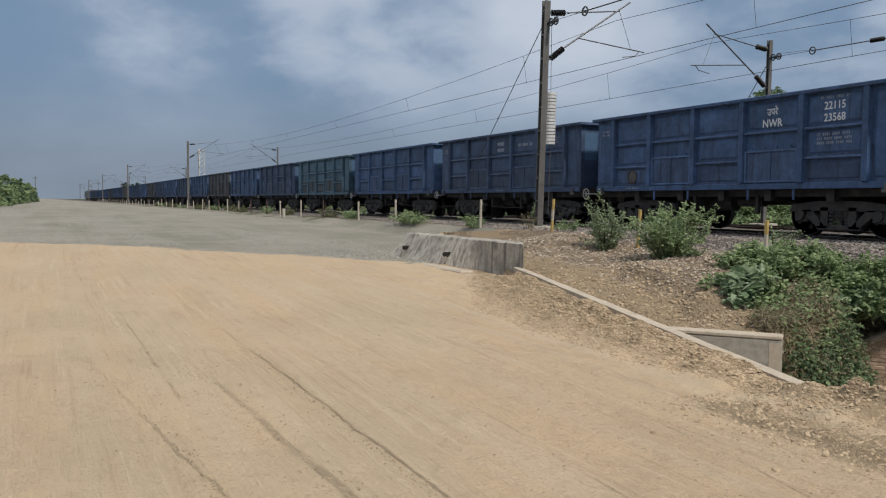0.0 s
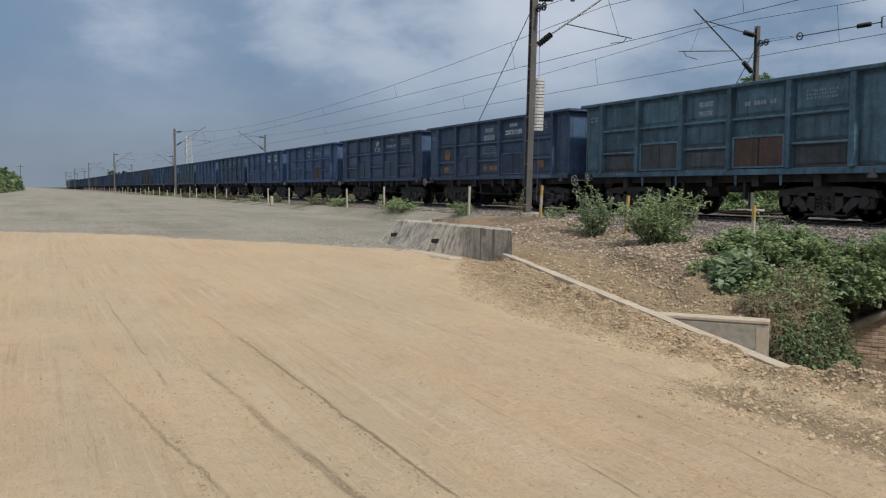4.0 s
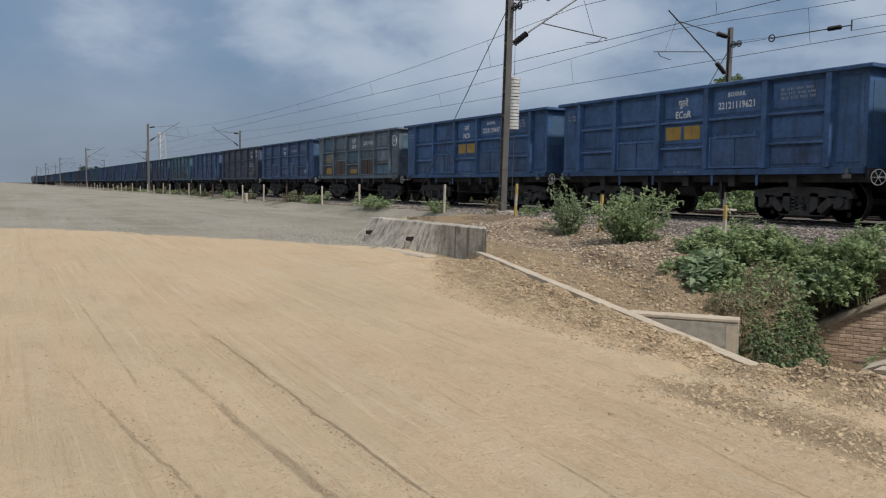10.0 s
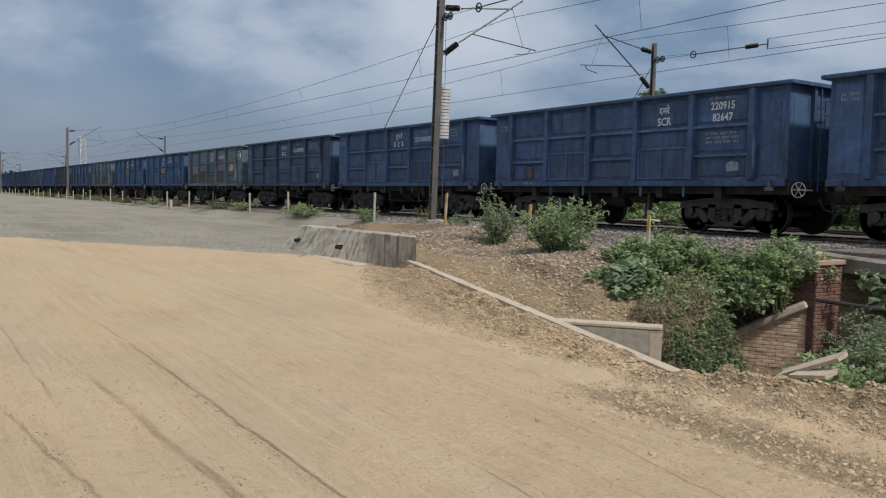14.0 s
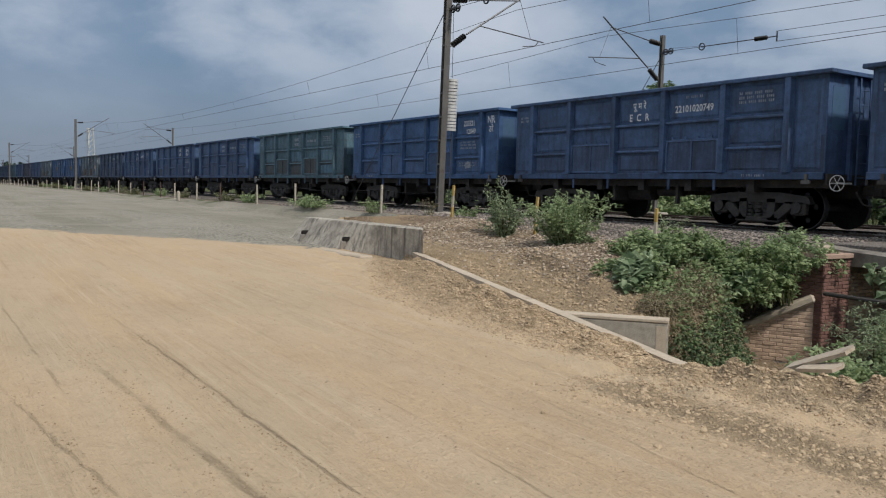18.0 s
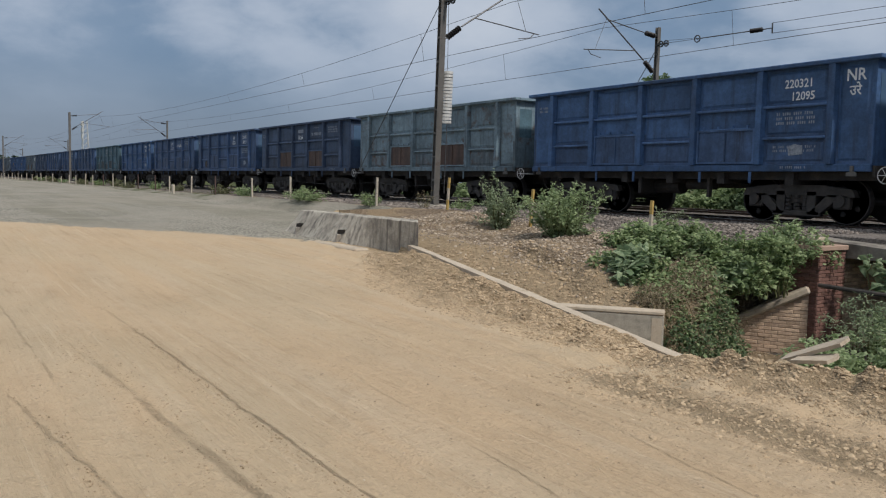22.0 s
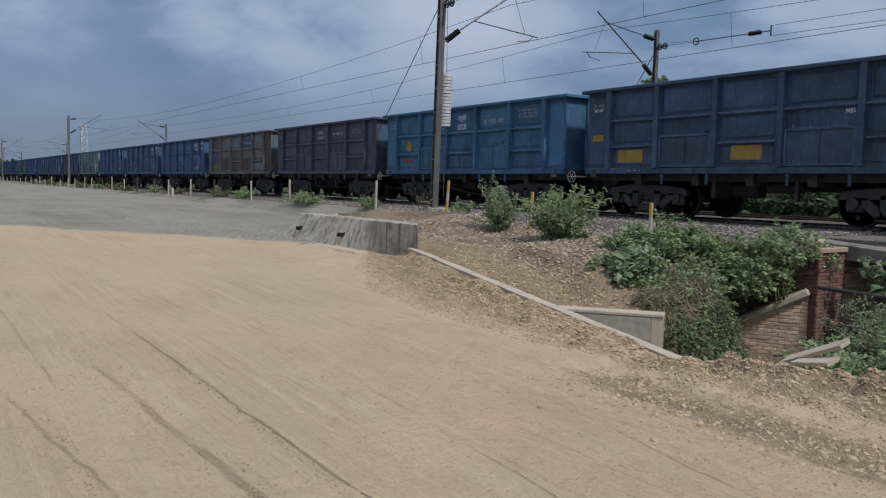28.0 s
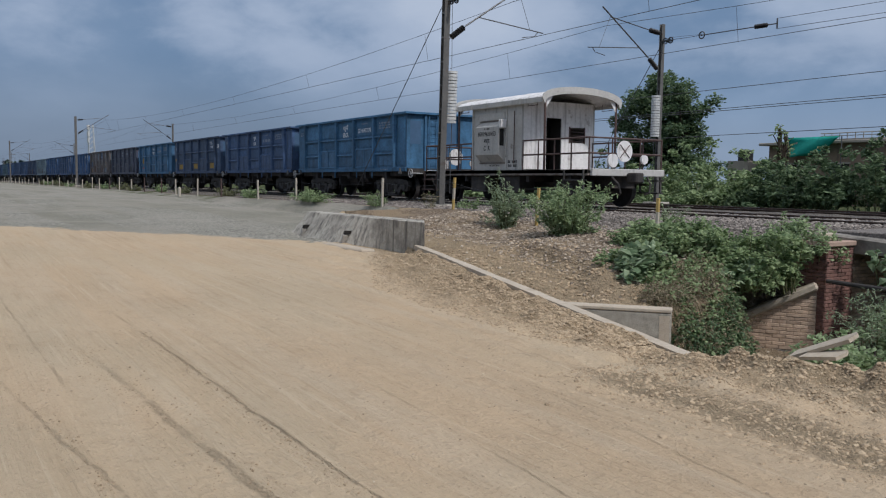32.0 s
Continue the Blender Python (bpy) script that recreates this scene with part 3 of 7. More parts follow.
def ground_material():
    m = bpy.data.materials.new("ground_earth")
    m.use_nodes = True
    t = m.node_tree
    b = t.nodes["Principled BSDF"]
    b.inputs["Roughness"].default_value, b.inputs["Specular IOR Level"].default_value = 0.95, 0.15
    co = t.nodes.new("ShaderNodeTexCoord").outputs["Object"]

    def tex(scale, stretch=(1, 1, 1), detail=6.0, rough=0.6):
        mp = t.nodes.new("ShaderNodeMapping")
        mp.inputs["Scale"].default_value = stretch
        t.links.new(co, mp.inputs["Vector"])
        n = node(t, "ShaderNodeTexNoise", Scale=scale, Detail=detail, Roughness=rough)
        t.links.new(mp.outputs[0], n.inputs["Vector"])
        return n.outputs["Fac"]

    def ranged(value, low, high, to0=0.0, to1=1.0):
        r = t.nodes.new("ShaderNodeMapRange")
        r.interpolation_type = "SMOOTHSTEP"
        for key, v in (("From Min", low), ("From Max", high), ("To Min", to0), ("To Max", to1)):
            r.inputs[key].default_value = v
        t.links.new(value, r.inputs["Value"])
        return r.outputs[0]

    def mix(fac, a, c):
        mx = t.nodes.new("ShaderNodeMix")
        mx.data_type = "RGBA"
        for key, v in (("A", a), ("B", c)):
            if isinstance(v, tuple):
                mx.inputs[key].default_value = (*v, 1)
            else:
                t.links.new(v, mx.inputs[key])
        t.links.new(fac, mx.inputs["Factor"])
        return mx.outputs["Result"]

    def mask(name, wobble, soft=0.1):
        """A stored mask, its edge broken up by noise."""
        at = t.nodes.new("ShaderNodeAttribute")
        at.attribute_name = name
        add = t.nodes.new("ShaderNodeMath")
        add.operation = "MULTIPLY_ADD"
        add.inputs[1].default_value = 0.9
        t.links.new(wobble, add.inputs[0])
        t.links.new(at.outputs["Fac"], add.inputs[2])
        return ranged(add.outputs[0], 0.95 - soft, 0.95 + soft)

    fine, mid, wide = tex(38, detail=8), tex(5.0), tex(0.45, detail=4)
    # sand road: pale bands pressed by tyres, warm loose sand between
    bands = tex(1.0, (0.12, 2.6, 1.0), 5.0, 0.55)
    thin = tex(1.0, (0.8, 7.0, 1.0), 8.0, 0.7)
    dirt = mix(ranged(bands, 0.36, 0.64), DIRT_A, DIRT_B)
    dirt = mix(ranged(wide, 0.35, 0.7, 0, 0.55), dirt, DIRT_C)
    dirt = mix(ranged(thin, 0.54, 0.76, 0, 0.42), dirt, DIRT_D)
    dirt = mix(ranged(mid, 0.5, 0.8, 0, 0.45), dirt, DIRT_D)
    dirt = mix(ranged(fine, 0.55, 0.70, 0, 0.5), dirt, DIRT_E)
    # ruts pressed by tyres, each at its own distance from the track
    def calc(op, x, y=0.0, z=None):
        n = t.nodes.new("ShaderNodeMath")
        n.operation = op
        for k, v in enumerate((x, y, z)):
            if isinstance(v, (int, float)):
                n.inputs[k].default_value = v
            elif v is not None:
                t.links.new(v, n.inputs[k])
        return n.outputs[0]

    xyz = t.nodes.new("ShaderNodeSeparateXYZ")
    t.links.new(co, xyz.inputs[0])
    sway = calc("MULTIPLY_ADD", tex(0.9, (1, 0.0, 0.0), 3.0), 0.10, calc("MULTIPLY", tex(7.0, (1, 1, 1), 4.0), 0.05))
    groove = None
    # each rut: slope and offset of its line, half width, darkness, how far it is broken up, where it begins and ends
    for slope, off, width, dark, gate, x0, x1 in ((0.0165, 1.979, 0.016, 1.0, 0.42, -11.0, -2.5), (0.063, 1.695, 0.045, 0.60, 0.46, -9.4, -3.2), (0.128, 1.379, 0.022, 0.45, 0.44, -9.6, -4.2),
                                                  (-0.08, 2.525, 0.014, 0.45, 0.46, -7.8, -2.5), (-0.132, 3.378, 0.018, 0.45, 0.44, -7.2, -2.2), (0.02, 5.05, 0.02, 0.5, 0.48, -16.0, -8.0), (0.01, 0.95, 0.02, 0.4, 0.48, -16.0, -7.0)):
        path = calc("ADD", calc("MULTIPLY", xyz.outputs["X"], slope), off + 0.075)
        d = calc("ABSOLUTE", calc("SUBTRACT", calc("ADD", xyz.outputs["Y"], sway), path))
        line = calc("MULTIPLY", ranged(d, width * 0.25, width, dark, 0.0), ranged(tex(0.9, (1.0, 0.6, 1), 5.0, 0.7), gate - 0.10, gate + 0.18))
        line = calc("MULTIPLY", line, ranged(tex(30, (0.7, 1, 1), 5.0, 0.8), 0.42, 0.58, 0.0, 1.0))
        line = calc("MULTIPLY", line, calc("MULTIPLY", ranged(xyz.outputs["X"], x0, x0 + 5.0), ranged(xyz.outputs["X"], x1, x1 + 1.0, 1.0, 0.0)))
        groove = line if groove is None else calc("MAXIMUM", groove, line)
    hair = tex(1.0, (0.32, 13.0, 1.0), 6.0, 0.68)
    worn = ranged(tex(0.7, (0.6, 1.2, 1), 5.0, 0.65), 0.40, 0.60, 0.25, 1.0)
    # dark and pale streaks put the shading of small ridges into the colour
    dirt = mix(calc("MULTIPLY", ranged(hair, 0.54, 0.65, 0, 0.50), worn), dirt, DIRT_D)
    dirt = mix(calc("MULTIPLY", ranged(hair, 0.44, 0.34, 0, 0.55), worn), dirt, (0.56, 0.45, 0.32))
    # ruts darkened in colour too, in place of the shade they would hold
    dirt = mix(calc("MULTIPLY", groove, 0.33), dirt, (0.26, 0.19, 0.12))
    dirt = mix(ranged(tex(0.22, (1, 2.0, 1), 3.0), 0.42, 0.62, 0, 0.30), dirt, (0.450, 0.372, 0.255))
    dirt = mix(ranged(tex(9, (0.5, 1.3, 1), 6.0, 0.7), 0.54, 0.74, 0, 0.30), dirt, (0.38, 0.285, 0.185))
    dirt = mix(ranged(tex(55, detail=4, rough=0.7), 0.60, 0.70, 0, 0.48), dirt, (0.27, 0.20, 0.13))
    dirt = mix(ranged(tex(70, (1, 1, 1.3), 3.0, 0.7), 0.62, 0.72, 0, 0.35), dirt, (0.60, 0.49, 0.36))
    gravel = mix(ranged(tex(15, detail=6, rough=0.75), 0.42, 0.58), (0.155, 0.147, 0.124), (0.345, 0.327, 0.278))
    gravel = mix(ranged(tex(1.0, (0.05, 0.7, 1), 6.0, 0.65), 0.46, 0.60, 0, 0.75), gravel, (0.20, 0.19, 0.15))
    gravel = mix(ranged(tex(0.35, detail=5), 0.4, 0.65, 0, 0.5), gravel, (0.33, 0.30, 0.255))
    soil = mix(ranged(mid, 0.35, 0.66), (0.438, 0.340, 0.221), (0.340, 0.261, 0.169))
    soil = mix(ranged(fine, 0.5, 0.72, 0, 0.55), soil, (0.30, 0.225, 0.145))
    stony = mix(ranged(tex(22, detail=3), 0.4, 0.6), (0.10, 0.088, 0.08), (0.25, 0.22, 0.19))
    grass = mix(ranged(tex(3.0, detail=6), 0.35, 0.65), (0.035, 0.062, 0.02), (0.11, 0.11, 0.05))
    last = mix(mask("gravel", tex(1.6)), dirt, gravel)
    litter = mix(ranged(tex(16, detail=6, rough=0.7), 0.40, 0.60), (0.340, 0.262, 0.185), (0.150, 0.113, 0.083))
    litter = mix(ranged(tex(1.0, detail=6), 0.46, 0.60, 0, 0.8), litter, (0.36, 0.275, 0.18))
    litter = mix(ranged(tex(60, detail=3), 0.62, 0.72, 0, 0.6), litter, (0.46, 0.39, 0.30))
    crumble = mask("soil", tex(1.8, (0.6, 1.2, 1), 8.0, 0.68), 0.26)
    last = mix(crumble, last, soil)
    rough = mask("litter", tex(2.6))
    last = mix(rough, last, litter)
    crumble = calc("MAXIMUM", crumble, rough)
    last = mix(mask("ballast", tex(2.2)), last, stony)
    last = mix(mask("grass", tex(0.9)), last, grass)
    t.links.new(last, b.inputs["Base Color"])
    h = t.nodes.new("ShaderNodeMath")
    h.operation = "MULTIPLY_ADD"
    h.inputs[1].default_value = 0.55
    t.links.new(fine, h.inputs[0])
    t.links.new(tex(9, detail=6), h.inputs[2])
    low = t.nodes.new("ShaderNodeMath")
    low.operation = "MULTIPLY_ADD"
    low.inputs[1].default_value = -0.8
    t.links.new(groove, low.inputs[0])
    t.links.new(h.outputs[0], low.inputs[2])
    h = t.nodes.new("ShaderNodeMath")
    h.operation = "MULTIPLY_ADD"
    h.inputs[1].default_value = 0.5
    t.links.new(thin, h.inputs[0])
    t.links.new(low.outputs[0], h.inputs[2])
    crumb = calc("MULTIPLY", crumble, calc("MULTIPLY_ADD", tex(10, detail=7, rough=0.7), 4.6, calc("MULTIPLY", tex(30, detail=4), 2.0)))
    total = calc("ADD", calc("MULTIPLY_ADD", calc("MULTIPLY", hair, worn), -1.5, h.outputs[0]), crumb)
    bp = t.nodes.new("ShaderNodeBump")
    bp.inputs["Strength"].default_value, bp.inputs["Distance"].default_value = 0.85, 0.042
    t.links.new(total, bp.inputs["Height"])
    t.links.new(bp.outputs[0], b.inputs["Normal"])
    return m


DIRT_A, DIRT_B, DIRT_C, DIRT_D, DIRT_E = (0.474, 0.358, 0.235), (0.472, 0.373, 0.259), (0.440, 0.332, 0.218), (0.348, 0.252, 0.158), (0.272, 0.198, 0.127)


def make_ground():
    xs = [x for x in spread(-2500, 1500, (-23.0, 1.0), 0.11, 1.07) if not -15.0 < x < 0.0] + list(np.arange(-14.97, -0.01, 0.055))
    ys = [y for y in spread(-1500, 2000, (-0.4, 15.0), 0.11, 1.07) if not 3.0 < y < 10.4] + list(np.arange(3.03, 10.37, 0.055))
    xs.sort()
    ys.sort()
    nx, ny = len(xs), len(ys)
    verts = [(x, y, ground(x, y)) for y in ys for x in xs]
    faces = [(j * nx + i, j * nx + i + 1, (j + 1) * nx + i + 1, (j + 1) * nx + i) for j in range(ny - 1) for i in range(nx - 1)]
    me = bpy.data.meshes.new("ground")
    me.from_pydata(verts, [], faces)
    masks = {k: np.zeros(len(verts), np.float32) for k in ("gravel", "soil", "ballast", "grass", "litter")}
    for n, (x, y, z) in enumerate(verts):
        ye = lerp(x, *EDGE)
        masks["gravel"][n] = 1 / (1 + math.exp(max(-30, min(30, ((x + 24.0) - y) * 1.9)))) if y < ye + (1.0 if x < -20 else 0.3) else 0
        gap = ye - y
        if -18.5 < x < 12:
            reach = lerp(x, [-13.5, -10.0, -7.0, -5.4, -4.9, 0.0], [1.2, 2.3, 2.0, 1.3, 1.3, 1.6])
            loose = max(0.0, min(1.0, 1.15 - gap / reach - (0.5 if x < -13 else 0.0)))
            if x > -5.4:
                loose = max(loose, min(1.0, x + 5.4) * 0.85 * math.exp(-((y - 4.85 + 0.06 * (x + 4)) / 0.36) ** 2))
            masks["soil"][n] = loose if gap > 0 else 1.0
        elif gap < 0:
            masks["soil"][n] = 0.75 if gap < -0.8 else 0.0
        masks["ballast"][n] = max(0.0, min(1.0, (y - 11.7) / 1.0), (0.30 if -17 < x < -9 and y > ye + 1.0 + 0.18 * (x + 14) else 0.0)) if y < 26 and not (x > -8.2 and y < 13) else 0.0
        masks["litter"][n] = min(1.0, max(0.0, (y - ye - 1.0 - 0.14 * (x + 14)) / 1.2)) * 0.95 if -19.5 < x < -7 and ye < y < 13.2 else 0.0
        masks["grass"][n] = max(0.0, min(1.0, (y - 25) / 1.5)) if y > 25 else (1.0 if y < -7.5 else (0.46 if x < -36 and 11.2 < y < 13 else 0.0))
        if y < -5 - 2 * smooth_noise(x, y, 7, 3):
            masks["grass"][n] = max(masks["grass"][n], 0.6)
    for k, v in masks.items():
        me.attributes.new(k, "FLOAT", "POINT").data.foreach_set("value", v)
    me.materials.append(ground_material())
    me.shade_smooth()
    tagged(new("ground", me), "pale sandy dirt road with tyre ruts, gravel and soil verges", "ground", "", "structure")


make_ground()


PHI = (1 + 5 ** 0.5) / 2
LUMP = np.array([(-1, PHI, 0), (1, PHI, 0), (-1, -PHI, 0), (1, -PHI, 0), (0, -1, PHI), (0, 1, PHI), (0, -1, -PHI), (0, 1, -PHI), (PHI, 0, -1), (PHI, 0, 1), (-PHI, 0, -1), (-PHI, 0, 1)], float) / 1.9
LUMP_F = np.array([(0, 11, 5), (0, 5, 1), (0, 1, 7), (0, 7, 10), (0, 10, 11), (1, 5, 9), (5, 11, 4), (11, 10, 2), (10, 7, 6), (7, 1, 8), (3, 9, 4), (3, 4, 2), (3, 2, 6), (3, 6, 8), (3, 8, 9), (4, 9, 5), (2, 4, 11), (6, 2, 10), (8, 6, 7), (9, 8, 1)])


def rocks(name, count, place, size, seed, mat, label, category, power=2.5, sink=0.1):
    """Loose stones: small uneven lumps, half sunk. place(rng) gives x, y."""
    rng = np.random.default_rng(seed)
    vs = np.empty((count, 12, 3))
    for n in range(count):
        x, y = place(rng)
        s = size[0] * (size[1] / size[0]) ** (rng.random() ** power)
        p = LUMP * (0.75 + 0.5 * rng.random((12, 1))) * s * (0.75 + 0.5 * rng.random(3)) * np.array([1, 1, 0.7])
        a = rng.random() * 6.3
        c, d = math.cos(a), math.sin(a)
        vs[n] = p @ np.array([[c, d, 0], [-d, c, 0], [0, 0, 1]]) + (x, y, ground(x, y) + sink * s)
    fs = (LUMP_F[None] + 12 * np.arange(count)[:, None, None]).reshape(-1, 3)
    me = bpy.data.meshes.new(name)
    me.from_pydata(vs.reshape(-1, 3).tolist(), [], fs.tolist())
    me.materials.append(mat)
    return tagged(new(name, me), label, category, "", "stuff")


def stone_material(name, a, b):
    m = leaf_material(name, a, b)
    t = m.node_tree
    t.links.new(t.nodes["Principled BSDF"].outputs[0], t.nodes["Material Output"].inputs["Surface"])
    t.nodes["Principled BSDF"].inputs["Roughness"].default_value = 0.95
    return m


STONE = stone_material("ballast_stone", (0.10, 0.085, 0.078), (0.33, 0.29, 0.255))
CLOD = stone_material("soil_clod", (0.26, 0.196, 0.126), (0.47, 0.363, 0.243))
SLOPE_STONE = stone_material("slope_stone", (0.17, 0.135, 0.102), (0.50, 0.42, 0.33))
HEAP_SOIL = material("heap_soil", (0.36, 0.285, 0.19), 0.95, 0.0, [(4, 0.25), (20, 0.3)], 0.8, 25, stain=((0.22, 0.17, 0.115), 9, 0.5, 0.7))
PEBBLE = stone_material("road_pebble", (0.28, 0.215, 0.15), (0.50, 0.41, 0.30))


def ballast_place(rng):
    while True:
        x = -34 + 33 * rng.random() ** 0.75
        y = 12.4 + 5.6 * rng.random()
        if x > -8.3 and y < 15.4:
            continue
        return x, y


def rubble_place(rng):
    while True:
        x, y = -17.5 + 9.3 * rng.random(), 8.6 + 4.2 * rng.random()
        if y > lerp(x, *EDGE) + 1.3 + 0.12 * (x + 14) and not (x > -8.6 and y > 10) or rng.random() < 0.06:
            return x, y


def clod_place(rng):
    while True:
        x = -13.2 + 14.5 * rng.random()
        kind = rng.random()
        if kind < 0.66:
            return x, lerp(x, *EDGE) - 0.08 - lerp(x, [-13.5, -10.0, -7.0, -5.4, -4.9, 0.0], [0.9, 2.1, 1.8, 1.1, 1.1, 1.4]) * rng.random() ** 1.3
        if x > -5.2:
            return x, 4.85 - 0.06 * (x + 4) + 0.30 * rng.normal()


def crumb_place(rng):
    x = -8.5 + 5.5 * rng.random()
    slope, off, wide = ((0.0165, 1.93, 0.05), (0.063, 1.67, 0.10), (0.128, 1.36, 0.06), (0.063, 1.67, 0.16), (-0.1, 3.5, 0.5))[int(rng.random() * 5)]
    return x, slope * x + off + wide * rng.normal()


def pebble_place(rng):
    x = -16 + 15 * rng.random() ** 0.7
    return x, -0.5 + 6.5 * rng.random()


def spill_place(rng):
    x = -10.8 + 5.1 * rng.random() ** 0.8
    return x, lerp(x, *EDGE) - 0.72 + 0.34 * rng.normal()


def lip_place(rng):
    x = -5.3 + 7.5 * rng.random() ** 0.8
    return x, lerp(x, *EDGE) - 0.35 + 0.24 * rng.normal()


def cut_place(rng):
    x = -13.0 + 5 * rng.random()
    return x, lerp(x, *EDGE) + 0.2 + 2.2 * rng.random() ** 1.3


rocks("ballast_stones", 17000, ballast_place, (0.022, 0.05), 1, STONE, "grey-brown crushed stone ballast beside the rails", "ballast", 1.5)
rocks("rubble_stones", 13000, rubble_place, (0.009, 0.040), 2, SLOPE_STONE, "loose brown stones on the embankment slope", "stones")
rocks("rut_crumbs", 4500, crumb_place, (0.002, 0.009), 6, CLOD, "fine crumbs of soil along the tyre ruts", "soil")
rocks("soil_clods", 60000, clod_place, (0.004, 0.026), 3, CLOD, "dry crumbled clods of tan soil along the road edge", "soil", 2.6, -0.15)
rocks("slope_clods", 4500, cut_place, (0.007, 0.040), 4, CLOD, "loose tan soil on the cut slope", "soil")
rocks("spill_clods", 15000, spill_place, (0.006, 0.028), 9, CLOD, "crumbled clods of soil spilled against the wing wall", "soil", 2.4, -0.1)
rocks("lip_clods", 7000, lip_place, (0.006, 0.028), 8, CLOD, "coarse lumps of soil pushed up along the road's edge", "soil", 2.8, -0.05)
rocks("road_pebbles", 5000, pebble_place, (0.0025, 0.011), 5, PEBBLE, "small pebbles scattered on the dirt road", "pebbles")


# ---------------------------------------------------------------- track
def make_track(name, yc, label):
    t = thing(name, pose(0, yc, RAIL_Z), label, "railway track", "", "structure")
    for side in (-1, 1):
        y = 0.838 * side
        prof = [(-0.068, -0.17), (0.068, -0.17), (0.068, -0.158), (0.012, -0.14), (0.01, -0.045), (0.035, -0.035), (0.035, -0.006), (0.028, 0), (-0.028, 0), (-0.035, -0.006), (-0.035, -0.035), (-0.01, -0.045), (-0.012, -0.14), (-0.068, -0.158)]
        r = part("rail", Geo().prism([(y + a, b) for a, b in prof], "x", -700, 300), RAIL, t)
        part("rail_head", Geo().box(-700, 300, y - 0.026, y + 0.026, 0.0005, 0.002), RAIL_TOP, r, "polished running surface")
    return t


near_track = make_track("railway_track", TRACK_Y, "broad-gauge steel rails on concrete sleepers")
far_track = make_track("railway_track", FAR_Y, "second pair of steel rails behind the train")


def sleepers(t, lo, hi):
    shape = Geo().prism([(-1.37, -0.36), (1.37, -0.36), (1.37, -0.20), (0.95, -0.172), (0.6, -0.172), (0.35, -0.21), (-0.35, -0.21), (-0.6, -0.172), (-0.95, -0.172), (-1.37, -0.20)], "x", -0.11, 0.11)
    me = Geo().add([(x, y, z) for x, y, z in shape.v], shape.f).mesh("sleeper", [SLEEPER])
    x = lo
    while x < hi:
        part("sleeper", me, SLEEPER, t, m=pose(x, 0, 0))
        x += 0.62


sleepers(near_track, -60, 6)
rest = Geo()
for k in range(500):
    x = -60.62 - 0.62 * k
    rest.box(x - 0.11, x + 0.11, -1.37, 1.37, -0.36, -0.185)
tagged(part("sleeper_row", rest, SLEEPER, near_track), kind="stuff")
rest = Geo()
for k in range(500):
    x = 6 - 0.62 * k
    rest.box(x - 0.11, x + 0.11, -1.37, 1.37, -0.36, -0.185)
tagged(part("sleeper_row", rest, SLEEPER, far_track), kind="stuff")


# ---------------------------------------------------------------- parapet block, coping wall, culvert
def make_block():
    t = thing("concrete_parapet", pose(0, 0, 0), "weathered sloping concrete parapet block with drain holes", "parapet")
    x0, x1 = -19.15, -13.05
    n = 40
    vs, fs = [], []
    for i in range(n + 1):
        x = x0 + (x1 - x0) * i / n
        lean = lerp(x, [-19.15, -16.0, -14.6, -13.05], [0.0, 0.0, 0.36, 0.40])
        cut = max(0, (-18.55 - x))
        pts = [(7.58 + lean, -0.3), (7.60 + lean, 0.18), (7.99, 0.83), (8.02, 0.845), (8.40, 0.845), (8.44, 0.83), (8.44, -0.3)]
        for y, z in pts:
            w = 0.012 * smooth_noise(x, y + z, 0.35, 21)
            zz = min(z, 0.845 - cut * 0.95) if z > 0.2 else z
            skew = 1.75 * (y - 7.99) * max(0.0, (x + 16.0) / 2.95) if y > 7.99 else 0.0
            vs.append((x - skew, y + w, zz + 0.5 * w))
    m = 7
    for i in range(n):
        for j in range(m):
            fs.append((i * m + j, i * m + (j + 1) % m, (i + 1) * m + (j + 1) % m, (i + 1) * m + j))
    fs += [tuple(range(m)), tuple(range(n * m, n * m + m))[::-1]]
    part("body", Geo().add(vs, fs), CONCRETE, t)
    for x, z in ((-18.05, 0.42), (-15.85, 0.40)):
        y = 7.72
        part("drain_spout", Geo().prism([(x - 0.10, z - 0.16), (x - 0.02, z - 0.17), (x + 0.06, z + 0.03), (x + 0.0, z + 0.07)], "y", y - 0.07, y + 0.03), NEW_CONCRETE, t, "pale mortar below the drain hole")
        part("drain_hole", Geo().prism([(x + 0.0, z + 0.05), (x + 0.07, z + 0.06), (x + 0.09, z + 0.14), (x + 0.03, z + 0.13)], "y", y - 0.05, y + 0.1), INTERIOR_SHADE, t, "dark drain hole")
    part("footing", Geo().box(-19.6, -14.3, 7.30, 7.62, -0.2, 0.262, 0.03), COPING, t, "low concrete kerb half covered by sand")


